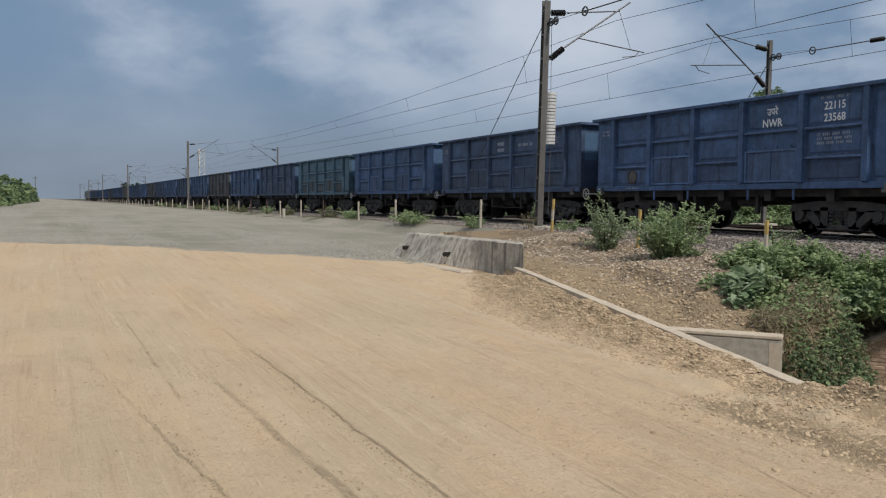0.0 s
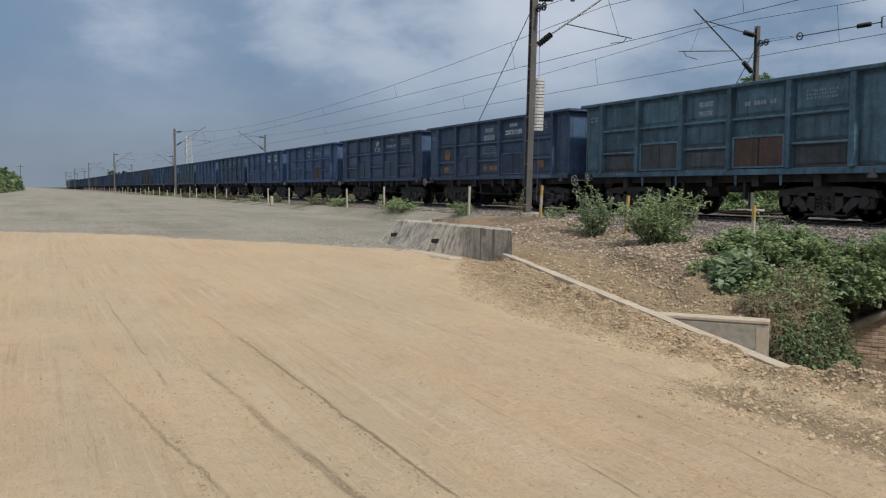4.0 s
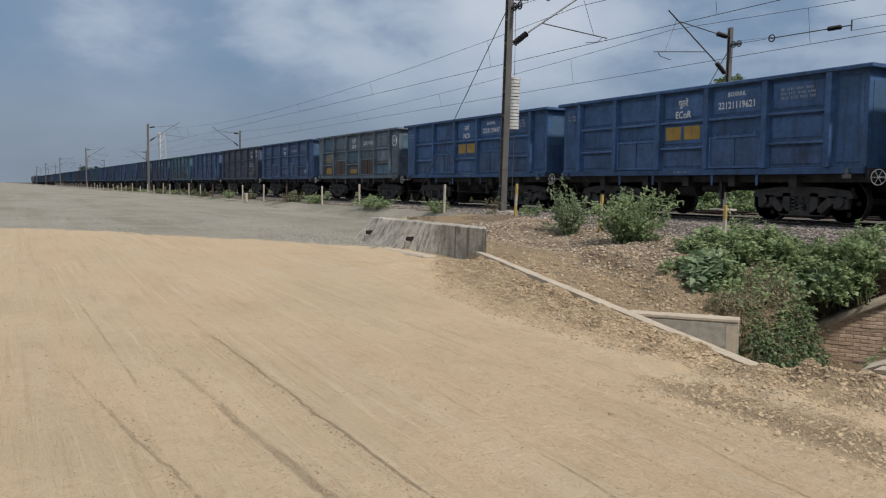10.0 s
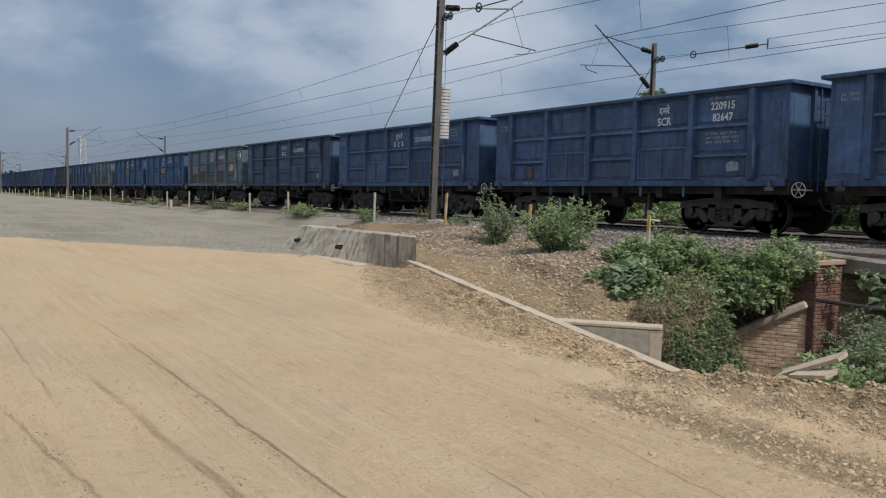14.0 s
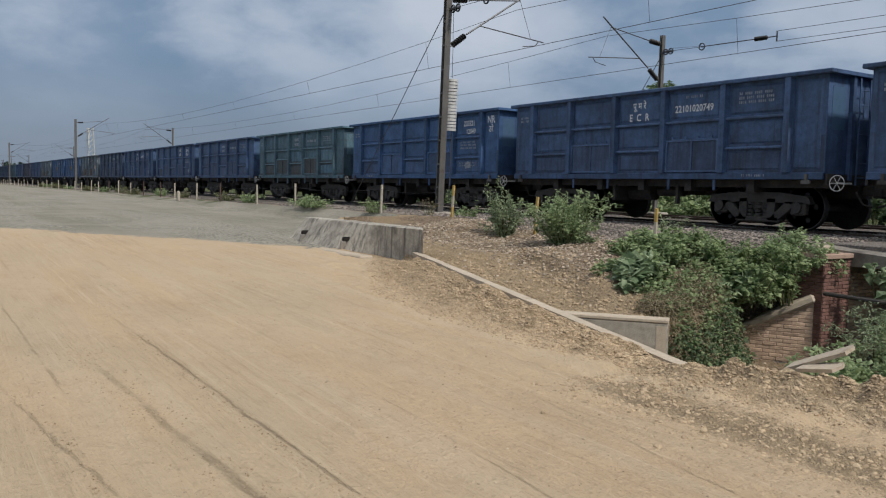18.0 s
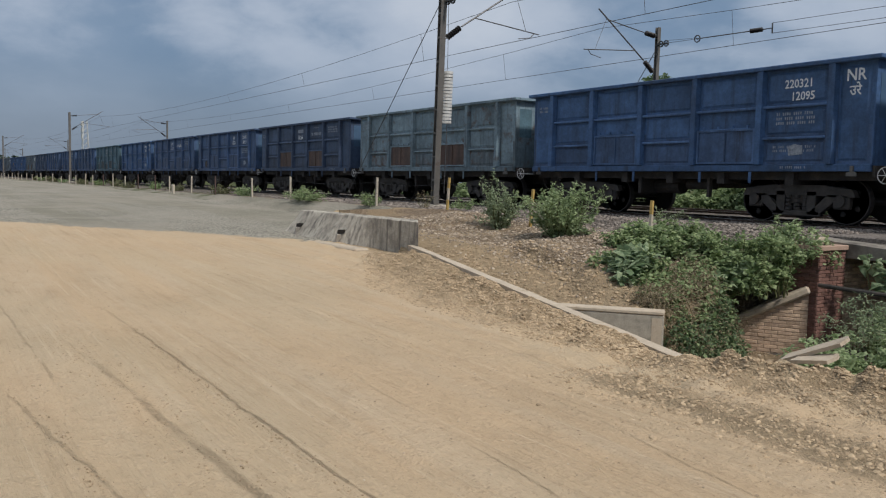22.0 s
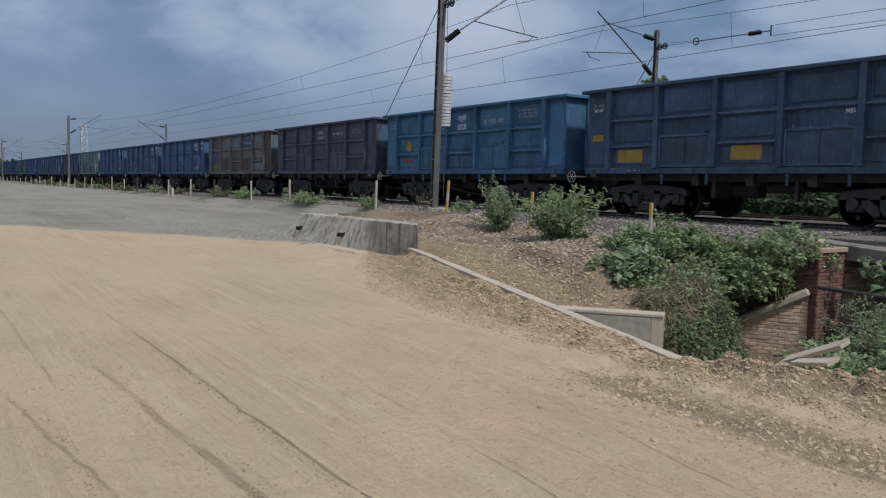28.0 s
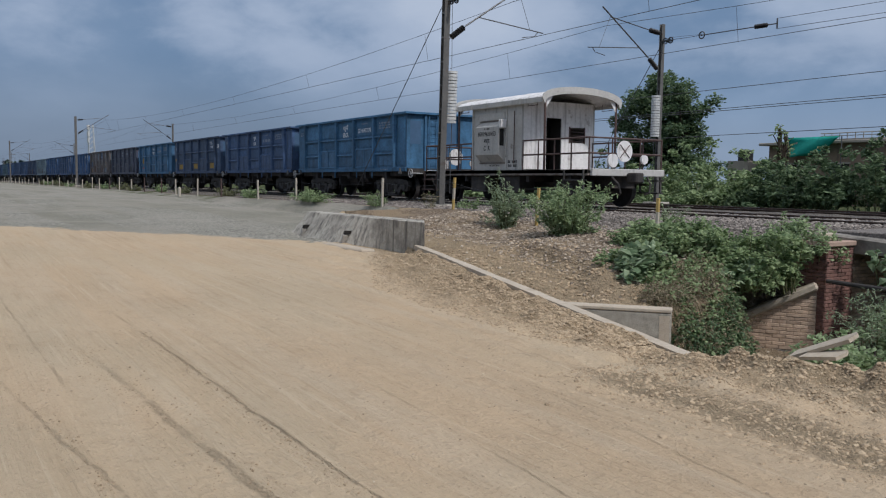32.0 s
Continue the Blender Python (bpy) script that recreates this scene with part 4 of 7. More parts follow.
def make_coping():
    t = thing("wing_wall", pose(0, 0, 0), "low concrete wing wall running down from the parapet", "retaining wall")
    a, b = Vector((-13.25, 7.96, 0.40)), Vector((-5.45, 6.84, -0.245))
    n = 26
    for name, w0, w1, top, low, mat, lab in (("wall_body", -0.055, 0.055, -0.06, -1.3, NEW_CONCRETE, ""), ("coping", -0.07, 0.09, 0.0, -0.06, COPING, "pale straight coping")):
        vs, fs = [], []
        d = (b - a)
        nrm = Vector((-d.y, d.x, 0)).normalized()
        for i in range(n + 1):
            p = a + d * i / n
            for w, z in ((w0, low), (w0, top), (w1, top), (w1, low)):
                j = 0.006 * smooth_noise(p.x, w * 9, 0.4, 31)
                vs.append(p + nrm * (w + j) + Vector((0, 0, z + j)))
        for i in range(n):
            for j in range(4):
                fs.append((4 * i + j, 4 * i + (j + 1) % 4, 4 * i + 4 + (j + 1) % 4, 4 * i + 4 + j))
        fs += [(0, 1, 2, 3), (4 * n + 3, 4 * n + 2, 4 * n + 1, 4 * n)]
        part(name, Geo().add(vs, fs), mat, t, lab)
    # short cross wall on the far side of the channel
    t2 = thing("culvert_head_wall", pose(-7.66, 8.66, 0, 0, 0, 39.5), "short grey concrete wall at the channel's edge", "retaining wall")
    part("wall_body", Geo().box(-1.95, 0.0, 0.0, 0.22, -1.4, -0.17, 0.015), OLD_CONCRETE, t2)
    part("cap", Geo().box(-1.95, 0.005, -0.008, 0.25, -0.17, -0.115, 0.012), COPING, t2)
    part("render_patch", Geo().box(-0.16, -0.02, -0.004, 0.0, -1.3, -0.21, 0.002), COPING, t2, "pale smeared cement strip")


def brick_wall(t, origin, turn, length, height, top, thick, mat, start=0):
    """Bricks in stretcher bond on a plane from origin along turn; top(u) gives the height where the courses end."""
    bl, bh, gap = 0.205, 0.054, 0.008
    me = {}
    m0 = pose(*origin, 0, 0, turn)
    rows = int(height / (bh + gap))
    rng = random.Random(5 + start)
    for r in range(rows):
        u = -(bl / 2 if r % 2 else 0)
        while u < length - 0.02:
            a, b = max(u, 0), min(u + bl, length)
            z = r * (bh + gap)
            if b - a > 0.03 and z + bh <= top((a + b) / 2):
                key = round(b - a, 2)
                if key not in me:
                    me[key] = Geo().box(0, key, -0.006, 0.06, 0, bh, 0.005).mesh("brick", [mat])
                part("brick", me[key], mat, t, m=m0 @ pose(a, rng.uniform(-0.006, 0.004), z, 0, 0, rng.uniform(-0.6, 0.6)))
            u += bl + gap


def make_culvert():
    t = thing("brick_culvert", pose(0, 0, 0), "old red brick railway culvert with pillar and sloping wing wall", "culvert")
    # splayed wing wall
    p0, p1 = Vector((-9.20, 11.62, -1.45)), Vector((-7.93, 12.42, -1.45))
    d = p1 - p0
    ang, ln = math.degrees(math.atan2(d.y, d.x)), d.length
    m = pose(*p0, 0, 0, ang)
    top = lambda u: 1.45 - 0.90 + 0.80 * u / ln
    g = Geo().prism([(0, 0), (ln, 0), (ln, top(ln) - 0.02), (0, top(0) - 0.02)], "y", 0.0, 0.35)
    part("wing_core", g, MORTAR, t, "recessed mortar joints", m=m)
    brick_wall(t, p0, ang, ln, 1.6, lambda u: top(u), 0.1, BRICK_PALE)
    slope = math.degrees(math.atan2(0.80, ln))
    cop = pose(*p0, 0, 0, ang) @ pose(0, 0, top(0), 0, -slope, 0)
    cl = math.hypot(ln, 0.80)
    for k, (a, b) in enumerate(((-0.12, 0.52), (0.526, cl + 0.03))):
        part("coping_stone", Geo().box(a, b, -0.10, 0.40, 0.0 - 0.012 * k, 0.13 - 0.012 * k, 0.03), COPING, t, "weathered stone coping", m=cop)
    # pillar
    px, py, pz = -8.40, 12.48, -1.45
    w, dep, hh = 0.58, 0.76, 2.05
    part("pillar_core", Geo().box(px + 0.02, px + w - 0.02, py + 0.02, py + dep, pz, pz + hh), MORTAR, t, "recessed mortar joints")
    brick_wall(t, (px, py, pz), 0, w, hh, lambda u: hh, 0.1, BRICK, 1)
    brick_wall(t, (px + w, py, pz), 90, dep, hh, lambda u: hh, 0.1, BRICK, 2)
    part("pillar_cap", Geo().box(px - 0.05, px + w + 0.05, py - 0.06, py + dep, pz + hh, pz + hh + 0.085, 0.012), BRICK_CAP, t, "projecting brick-on-edge course")
    me = Geo().box(0, 0.075, -0.085, 0.1, 0, 0.085, 0.008).mesh("brick", [BRICK_CAP])
    for k in range(8):
        part("brick", me, BRICK_CAP, t, m=pose(px - 0.05 + k * 0.083, py, pz + hh + 0.002))
    # face wall beyond the opening and its side in shade
    part("abutment", Geo().box(px - 0.3, px + w - 0.10, py + dep, py + 7.6, pz, 0.44), MORTAR, t, "dark brick abutment inside the opening")
    brick_wall(t, (px + w - 0.08, py + dep + 0.02, pz), 90, 1.5, 1.85, lambda u: 1.85, 0.1, BRICK_PALE, 3)
    part("far_abutment", Geo().box(-3.4, -1.2, py + 0.3, py + 7.6, pz, 0.44), MORTAR, t)
    part("drain_pipe", Geo().tube((px + w + 0.05, py - 0.05, 0.05), (px + w + 1.5, py + 0.05, 0.0), 0.035, 10), BLACK, t, "dark rusty pipe across the opening")
    s = thing("bridge_slab", pose(0, 0, 0), "grey concrete bridge slab under the rails", "bridge slab")
    g = Geo()
    vs, fs = [], []
    n = 14
    for i in range(n + 1):
        x = -8.55 + 6.6 * i / n
        z = 0.80 - 0.10 * min(1, i / 3) + 0.02 * smooth_noise(x, 0, 1.1, 41)
        for y, zz in ((13.25, 0.46), (13.22, z - 0.03), (13.27, z), (13.62, z - 0.01), (13.64, 0.72), (20.4, 0.72), (20.4, 0.46)):
            vs.append((x, y, zz))
    m7 = 7
    for i in range(n):
        for j in range(m7):
            fs.append((i * m7 + j, i * m7 + (j + 1) % m7, (i + 1) * m7 + (j + 1) % m7, (i + 1) * m7 + j))
    fs += [tuple(range(m7)), tuple(range(n * m7, n * m7 + m7))[::-1]]
    part("slab", Geo().add(vs, fs), SLAB, s)
    part("ballast_bed", Geo().box(-8.5, -2.0, 13.66, 20.3, 0.70, 0.81, 0.02), BED, s, "stone ballast on the slab")
    st = thing("stone_block", pose(-8.06, 12.62, pz + hh + 0.085 + 0.06, 0, 0, 8), "pale dressed stone on the brick pillar", "stone")
    part("stone", Geo().box(-0.16, 0.16, -0.13, 0.2, -0.06, 0.07, 0.015), COPING, st)
    heap = thing("soil_heap", pose(0, 0, 0), "heap of loose tan soil at the channel's edge", "soil")
    vs, fs = [], []
    for i in range(25):
        for j in range(13):
            x, y = -6.3 + 2.0 * i / 24, 7.6 + 1.5 * j / 12
            k = max(0, 1 - ((i - 12) / 12) ** 2) * max(0, 1 - ((j - 6) / 6) ** 2)
            vs.append((x, y, -1.3 + 0.90 * k ** 0.45 + 0.10 * smooth_noise(x, y, 0.3, 61) + 0.06 * smooth_noise(x, y, 0.12, 62)))
    for i in range(24):
        for j in range(12):
            a = i * 13 + j
            fs.append((a, a + 1, a + 14, a + 13))
    part("mound", Geo().add(vs, fs), HEAP_SOIL, heap)
    # two broken planks of concrete lying at the foot
    for x, y, z, rz, ry, ln2 in ((-5.55, 8.86, -0.27, 8, -25, 0.84), (-5.44, 8.72, -0.34, 2, -11, 0.52)):
        b = thing("concrete_plank", pose(x, y, z, 0, 0, rz) @ pose(0, 0, 0, 14, ry, 0), "broken pale concrete plank lying on the channel bank", "plank", "planks in the channel")
        outline = [(-ln2 / 2, -0.10), (ln2 / 2 - 0.05, -0.13), (ln2 / 2, 0.02), (ln2 / 2 - 0.03, 0.11), (-ln2 / 2 + 0.06, 0.10)]
        part("plank", Geo().prism(outline, "z", -0.022, 0.022), COPING, b)


make_block()
make_coping()
make_culvert()


# ---------------------------------------------------------------- fence
def fence_post(x, y, h, lean=0.0, side=0.0, white=True, bare=False):
    z = ground(x, y)
    if bare:
        t = thing("fence_post", pose(x, y, z - 0.1, side, lean, 12), "bare dark rusty iron fence post", "fence post", "posts beside the railway")
        part("angle_bar", Geo().box(-0.025, 0.025, -0.025, -0.018, 0.0, h + 0.1).box(0.018, 0.025, -0.017, 0.025, 0.0, h + 0.1), VAN_DARK, t)
        return t
    t = thing("fence_post", pose(x, y, z - 0.1, side, lean, 12), "slim concrete fence post with faded yellow and white bands" if white else "slim whitewashed concrete fence post", "fence post", "posts beside the railway")
    cuts = [(0.0, 0.1 + h * 0.33, POST_YELLOW), (0.1 + h * 0.33, 0.1 + h * 0.68, POST_WHITE), (0.1 + h * 0.68, 0.1 + h, POST_YELLOW if white else POST_WHITE)]
    if not white:
        cuts[0] = (0.0, 0.1 + h * 0.33, POST_WHITE)
    for a, b, mat in cuts:
        part("band", Geo().box(-0.030, 0.030, -0.030, 0.030, a, b - 0.001, 0.006), mat, t, "faded yellow band" if mat is POST_YELLOW else "dirty white band")
    return t


POSTS = [(-11.05, 0.83, 1, 0.0), (-14.70, 0.86, 4, 0.0), (-18.18, 0.86, 5, 1.0), (-22.1, 0.86, 2, 0.0), (-28.8, 0.86, 0, 0.0), (-32.85, 0.8, -1, 0.0), (-37.7, 0.85, 0, 0), (-41.5, 0.85, 2, 0), (-45.6, 0.8, 0, 0), (-48.6, 0.85, -3, 0),
         (-52.8, 0.9, 0, 0), (-56.4, 0.75, 0, 0), (-60.2, 0.9, 1, 0), (-63.5, 0.85, 0, 0), (-67.5, 0.8, 0, 0), (-70.6, 0.9, 6, 0)]
POSTS += [(-75.0 - 4.2 * k - 0.9 * math.sin(5.1 * k), 0.72 + 0.14 * math.sin(2.7 * k), 2.5 * math.sin(3.3 * k), 0) for k in range(34)]
for x, h, lean, side in POSTS:
    fence_post(x, 12.0, h, lean, side, x > -20, x in (-37.7, -48.6, -52.8, -63.5))
fence = thing("fence_wire", pose(0, 0, 0), "thin sagging wires strung between the posts", "wire fence")
for a, b in zip(POSTS, POSTS[1:]):
    if a[0] < -14 and a[0] > -60:
        for hz in (0.72, 0.38):
            pts = [(a[0] + (b[0] - a[0]) * k / 4, 11.96, (ground(a[0], 12) * (4 - k) + ground(b[0], 12) * k) / 4 + hz - 0.10 * (1 - ((k - 2) / 2) ** 2)) for k in range(5)]
            part("strand", Geo().line(pts, 0.004, 4), WIRE, fence)
km = thing("marker_stone", pose(-43.0, 11.5, ground(-43, 11.5) - 0.05), "small white painted marker stone", "marker")
part("stone", Geo().box(-0.13, 0.13, -0.06, 0.06, 0, 0.5, 0.03), POST_WHITE, km)


# ---------------------------------------------------------------- masts, cantilevers, wires
def insulator(t, p, q, r=0.10):
    """A ribbed bar: sheds of porcelain one behind the other."""
    p, q = Vector(p), Vector(q)
    n = max(4, int((q - p).length / 0.075))
    pts, rs = [p], [0.025]
    for k in range(n):
        for u, w in ((0.12, 0.5), (0.2, 1.0), (0.55, 0.85), (0.75, 0.45)):
            pts.append(p + (q - p) * (k + u) / n)
            rs.append(r * w)
    part("insulator", Geo().line(pts + [q], rs + [0.025], 12), PORCELAIN, t, "dark ribbed insulator")


def mast(x, y, side, top, lean=0.0, weights=False, detail=True):
    """A rolled-steel mast with a cantilever towards side (+1: to +y)."""
    z0 = ground(x, y)
    t = thing("catenary_mast", pose(x, y, 0, 0, lean, 0), "tall galvanised steel railway mast with a cantilever bracket", "mast", "catenary masts along the line")
    g = Geo()
    fx, fy = (0.072, 0.10) if side > 0 else (0.058, 0.08)
    for dx in (-fx, fx):
        g.box(dx - 0.011, dx + 0.011, -fy, fy, z0 - 0.3, top)
    part("flange", g, MAST, t)
    part("web", Geo().box(-fx + 0.012, fx - 0.012, -0.012, 0.012, z0 - 0.3, top), MAST, t)
    part("foundation", Geo().box(-0.35, 0.35, -0.4, 0.4, z0 - 0.5, z0 + 0.06, 0.03), CONCRETE, t)
    if detail:
        g = Geo()
        for k in range(9):
            zz = z0 + 0.8 + k * 0.72
            g.box(-fx, fx, -fy - 0.006, -fy - 0.001, zz, zz + 0.05)
        part("batten", g, MAST, t)
    s = side
    tip = 2.9 * s
    # top stay, bracket tube, register arm, steady arm
    part("bracket_lug", Geo().tube((0, 0.1 * s, top - 0.35), (0, 0.22 * s, top - 0.338), 0.02, 6).tube((0, 0.1 * s, top - 1.79), (0, 0.24 * s, top - 1.685), 0.02, 6), WIRE, t)
    insulator(t, (0, 0.20 * s, top - 0.34), (0, 0.70 * s, top - 0.285))
    part("stay_tube", Geo().tube((0, 0.75 * s, top - 0.28), (0, 2.75 * s, top - 0.02), 0.020, 8), WIRE, t)
    insulator(t, (0, 0.22 * s, top - 1.70), (0, 0.68 * s, top - 1.35))
    part("bracket_tube", Geo().tube((0, 0.72 * s, top - 1.32), (0, 3.15 * s, top + 0.30), 0.026, 8), WIRE, t)
    part("register_arm", Geo().tube((0, 1.2 * s, top - 1.0), (0, 3.8 * s, top - 1.22), 0.018, 8), WIRE, t)
    part("steady_arm", Geo().line([(0, 3.6 * s, top - 1.2), (0, 3.45 * s, top - 1.36), (0, 2.95 * s, top - 1.44)], 0.014, 6), WIRE, t)
    part("dropper_stay", Geo().tube((0, 2.75 * s, top - 0.02), (0, 3.25 * s, top - 1.16), 0.008, 5), WIRE, t)
    if weights:
        w = part("counterweight_rope", Geo().tube((0.05, 0.18 * s, top - 0.6), (0.05, 0.24 * s, top - 2.7), 0.008, 5), WIRE, t)
        for k in range(16):
            z = top - 2.73 - k * 0.1
            part("weight_disc", Geo().tube((0.05, 0.26 * s, z), (0.05, 0.26 * s, z - 0.078), 0.168, 16), WEIGHT, w, "pale grey cast weight")
        part("guide_rod", Geo().tube((0.05, 0.30 * s, top - 4.3), (0.05, 0.30 * s, z0 + 0.4), 0.012, 6), WIRE, t)
        for dx in (0.22, 0.48):
            wheel = part("pulley", Geo().ring((dx, 0.05 * s, top - 0.66), "y", 0.125, 0.035, 18), WIRE, t, "dark spoked tension pulley")
            g = Geo()
            for k in range(4):
                a = k * math.pi / 4
                g.tube((dx - 0.1 * math.cos(a), 0.05 * s, top - 0.66 - 0.1 * math.sin(a)), (dx + 0.1 * math.cos(a), 0.05 * s, top - 0.66 + 0.1 * math.sin(a)), 0.009, 5)
            part("spokes", g, WIRE, wheel)
        part("pulley_bracket", Geo().box(0.08, 0.55, 0.0, 0.1 * s, top - 0.68, top - 0.64) if s > 0 else Geo().box(0.08, 0.55, -0.1, 0.0, top - 0.68, top - 0.64), WIRE, t)
    return t


MAST_TOP = 7.72
NEAR_X = [46.5, -21.65, -89.5, -156.5, -224.0, -292.0, -360.0]
FAR_X = [46.0, -22.65, -94.0, -161.0, -229.0, -297.0]
for n, x in enumerate(NEAR_X):
    mast(x, 13.8, 1, MAST_TOP, 2.2 if n == 1 else (0.8 if n == 2 else 0.4), n == 1, n < 3)
for n, x in enumerate(FAR_X):
    mast(x, 24.5, -1, MAST_TOP, 0.5 if n == 1 else 0.6, n == 1, n < 3)


def wire_run(name, y, z_contact, z_cat, xs, label):
    """Contact wire, sagging messenger and droppers between the masts."""
    t = thing(name, pose(0, 0, 0), label, "overhead wire", "overhead wires")
    part("contact_wire", Geo().tube((xs[0], y, z_contact), (xs[-1], y, z_contact), 0.0095, 5), WIRE, t)
    d = Geo()
    for a, b in zip(xs, xs[1:]):
        n = 12
        sag = lambda u: z_cat - 0.85 * 4 * u * (1 - u)
        part("messenger_wire", Geo().line([(a + (b - a) * k / n, y - 0.15, sag(k / n)) for k in range(n + 1)], 0.0085, 5), WIRE, t)
        for k in range(1, n, 1):
            if k % 2 and a > -230:
                d.tube((a + (b - a) * k / n, y - 0.15, sag(k / n)), (a + (b - a) * k / n, y, z_contact), 0.006, 4)
    tagged(part("dropper_row", d, WIRE, t), kind="stuff")


wire_run("overhead_line", 16.8, 6.22, 7.47, NEAR_X, "sagging messenger and contact wires over the near track")
wire_run("overhead_line", 21.75, 6.04, 7.36, FAR_X, "sagging messenger and contact wires over the far track")


def anchor(x, y, s, top, x2, y2, z2, label):
    """Tensioned anchor wires with pulley, insulator and yoke, leading off to the right."""
    t = thing("anchor_wires", pose(0, 0, 0), label, "overhead wire", "anchor wires")
    a, b = Vector((x + 0.5, y + 0.05 * s, top - 0.66)), Vector((x2, y2, z2))
    d = (b - a)
    p = a + d * 0.022
    part("rope", Geo().tube(a, p, 0.008, 5).tube(a + Vector((0, 0, 0.1)), p + Vector((0, 0, 0.03)), 0.006, 5), WIRE, t)
    part("pulley", Geo().ring(p, "y", 0.14, 0.035, 18).tube(p - Vector((0, 0.03, 0)), p + Vector((0, 0.03, 0)), 0.03, 8), WIRE, t, "dark tension pulley")
    q = a + d * 0.055
    part("tie_rod", Geo().tube(p, q, 0.018, 6), WIRE, t)
    insulator(t, q, q + d.normalized() * 0.5, 0.085)
    e = q + d.normalized() * 0.85
    up = Vector((0, 0, 0.17))
    part("yoke", Geo().tube(q + d.normalized() * 0.5, e, 0.02, 6).tube(e - up, e + up, 0.025, 6), WIRE, t)
    part("anchor_wire", Geo().tube(e + up, b + up, 0.0085, 5).tube(e - up, b - up, 0.0085, 5), WIRE, t)


anchor(-22.65, 24.5, -1, MAST_TOP, 46, 25.5, 6.0, "pair of tensioned wires with pulley, insulator and yoke")
anchor(-21.65 + 0.2, 13.8, 1, MAST_TOP, 46, 15.0, 6.0, "pair of tensioned wires with pulley, insulator and yoke")
guy = thing("guy_wire", pose(0, 0, 0), "slanting steel stay holding the mast", "stay wire")
part("rod", Geo().tube((-21.42, 13.75, 7.03), (-27.75, 13.7, ground(-27.75, 13.7)), 0.014, 6), WIRE, guy)
guy2 = thing("guy_wire", pose(0, 0, 0), "slanting steel stay holding the mast", "stay wire")
part("rod", Geo().tube((-22.62, 24.55, 7.0), (-27.5, 24.7, ground(-27.5, 24.7)), 0.014, 6), WIRE, guy2)
lines = thing("power_line", pose(0, 0, 0), "thin power cables strung beyond the railway", "power cables")
for y, z in ((30.0, 5.82), (30.0, 4.96), (30.3, 4.90), (30.0, 3.80)):
    part("cable", Geo().tube((-60, y, z - 0.1), (60, y, z + 0.1), 0.014, 5), WIRE, lines)
for x in (-60, 60):
    z = ground(x, 30.1)
    part("pole", Geo().tube((x, 30.12, z - 0.3), (x, 30.12, 6.05), 0.11, 8, 0.085), MAST, lines, "plain end pole carrying the cables")
    part("cross_arm", Geo().box(x - 0.04, x + 0.04, 29.9, 30.4, 4.80, 4.88), MAST, lines)


# ---------------------------------------------------------------- lettering
def letter(parent, body, x, z, height, mat=None, y=-1.556):
    ob = part("lettering", WORDS[body], WHITE_PAINT, parent, m=pose(x, y, z, 90, 0, 0) @ Matrix.Diagonal((height * 0.9, height, height, 1)))
    if mat:
        ob.material_slots[0].link = "OBJECT"
        ob.material_slots[0].material = mat
    return ob


def bars(parent, x, z, w, h, lines=1, mat=None, y=-1.558, cells=0):
    """Unreadable writing: plain bars of its size."""
    g = Geo()
    n = cells or max(2, int(w / (h * 0.8)))
    for r in range(lines):
        zz = z - r * h * 1.6
        for k in range(n):
            if (k * 7 + r * 3) % 5 == 4 and n > 5:
                continue
            a = x - w / 2 + w * k / n
            g.box(a + 0.012, a + w / n - 0.012, y, y + 0.004, zz, zz + h)
    return tagged(part("writing", g, mat or FADED_PAINT, parent), kind="stuff")


# ---------------------------------------------------------------- wagons
LEN, BODY = 11.047, 10.15
STAKES = [0.86, 2.48, 4.22, 5.90, 7.66, 9.30]


def wheelset():
    g = Geo().tube((0, -0.95, 0), (0, 0.95, 0), 0.08, 10)
    for s in (-1, 1):
        y = 0.838 * s
        g.tube((0, y - 0.065, 0), (0, y + 0.065, 0), 0.46, 28)
        g.tube((0, y - 0.065 - 0.03 * (s > 0), 0), (0, y - 0.065, 0) if s > 0 else (0, y + 0.095, 0), 0.485, 28)
        g.tube((0, y + s * 0.065, 0), (0, y + s * 0.11, 0), 0.13, 12)
        for k in range(5):
            a = 2 * math.pi * k / 5
            g.tube((0.28 * math.cos(a), y + s * 0.064, 0.28 * math.sin(a)), (0.28 * math.cos(a), y + s * 0.07, 0.28 * math.sin(a)), 0.06, 8)
    return g


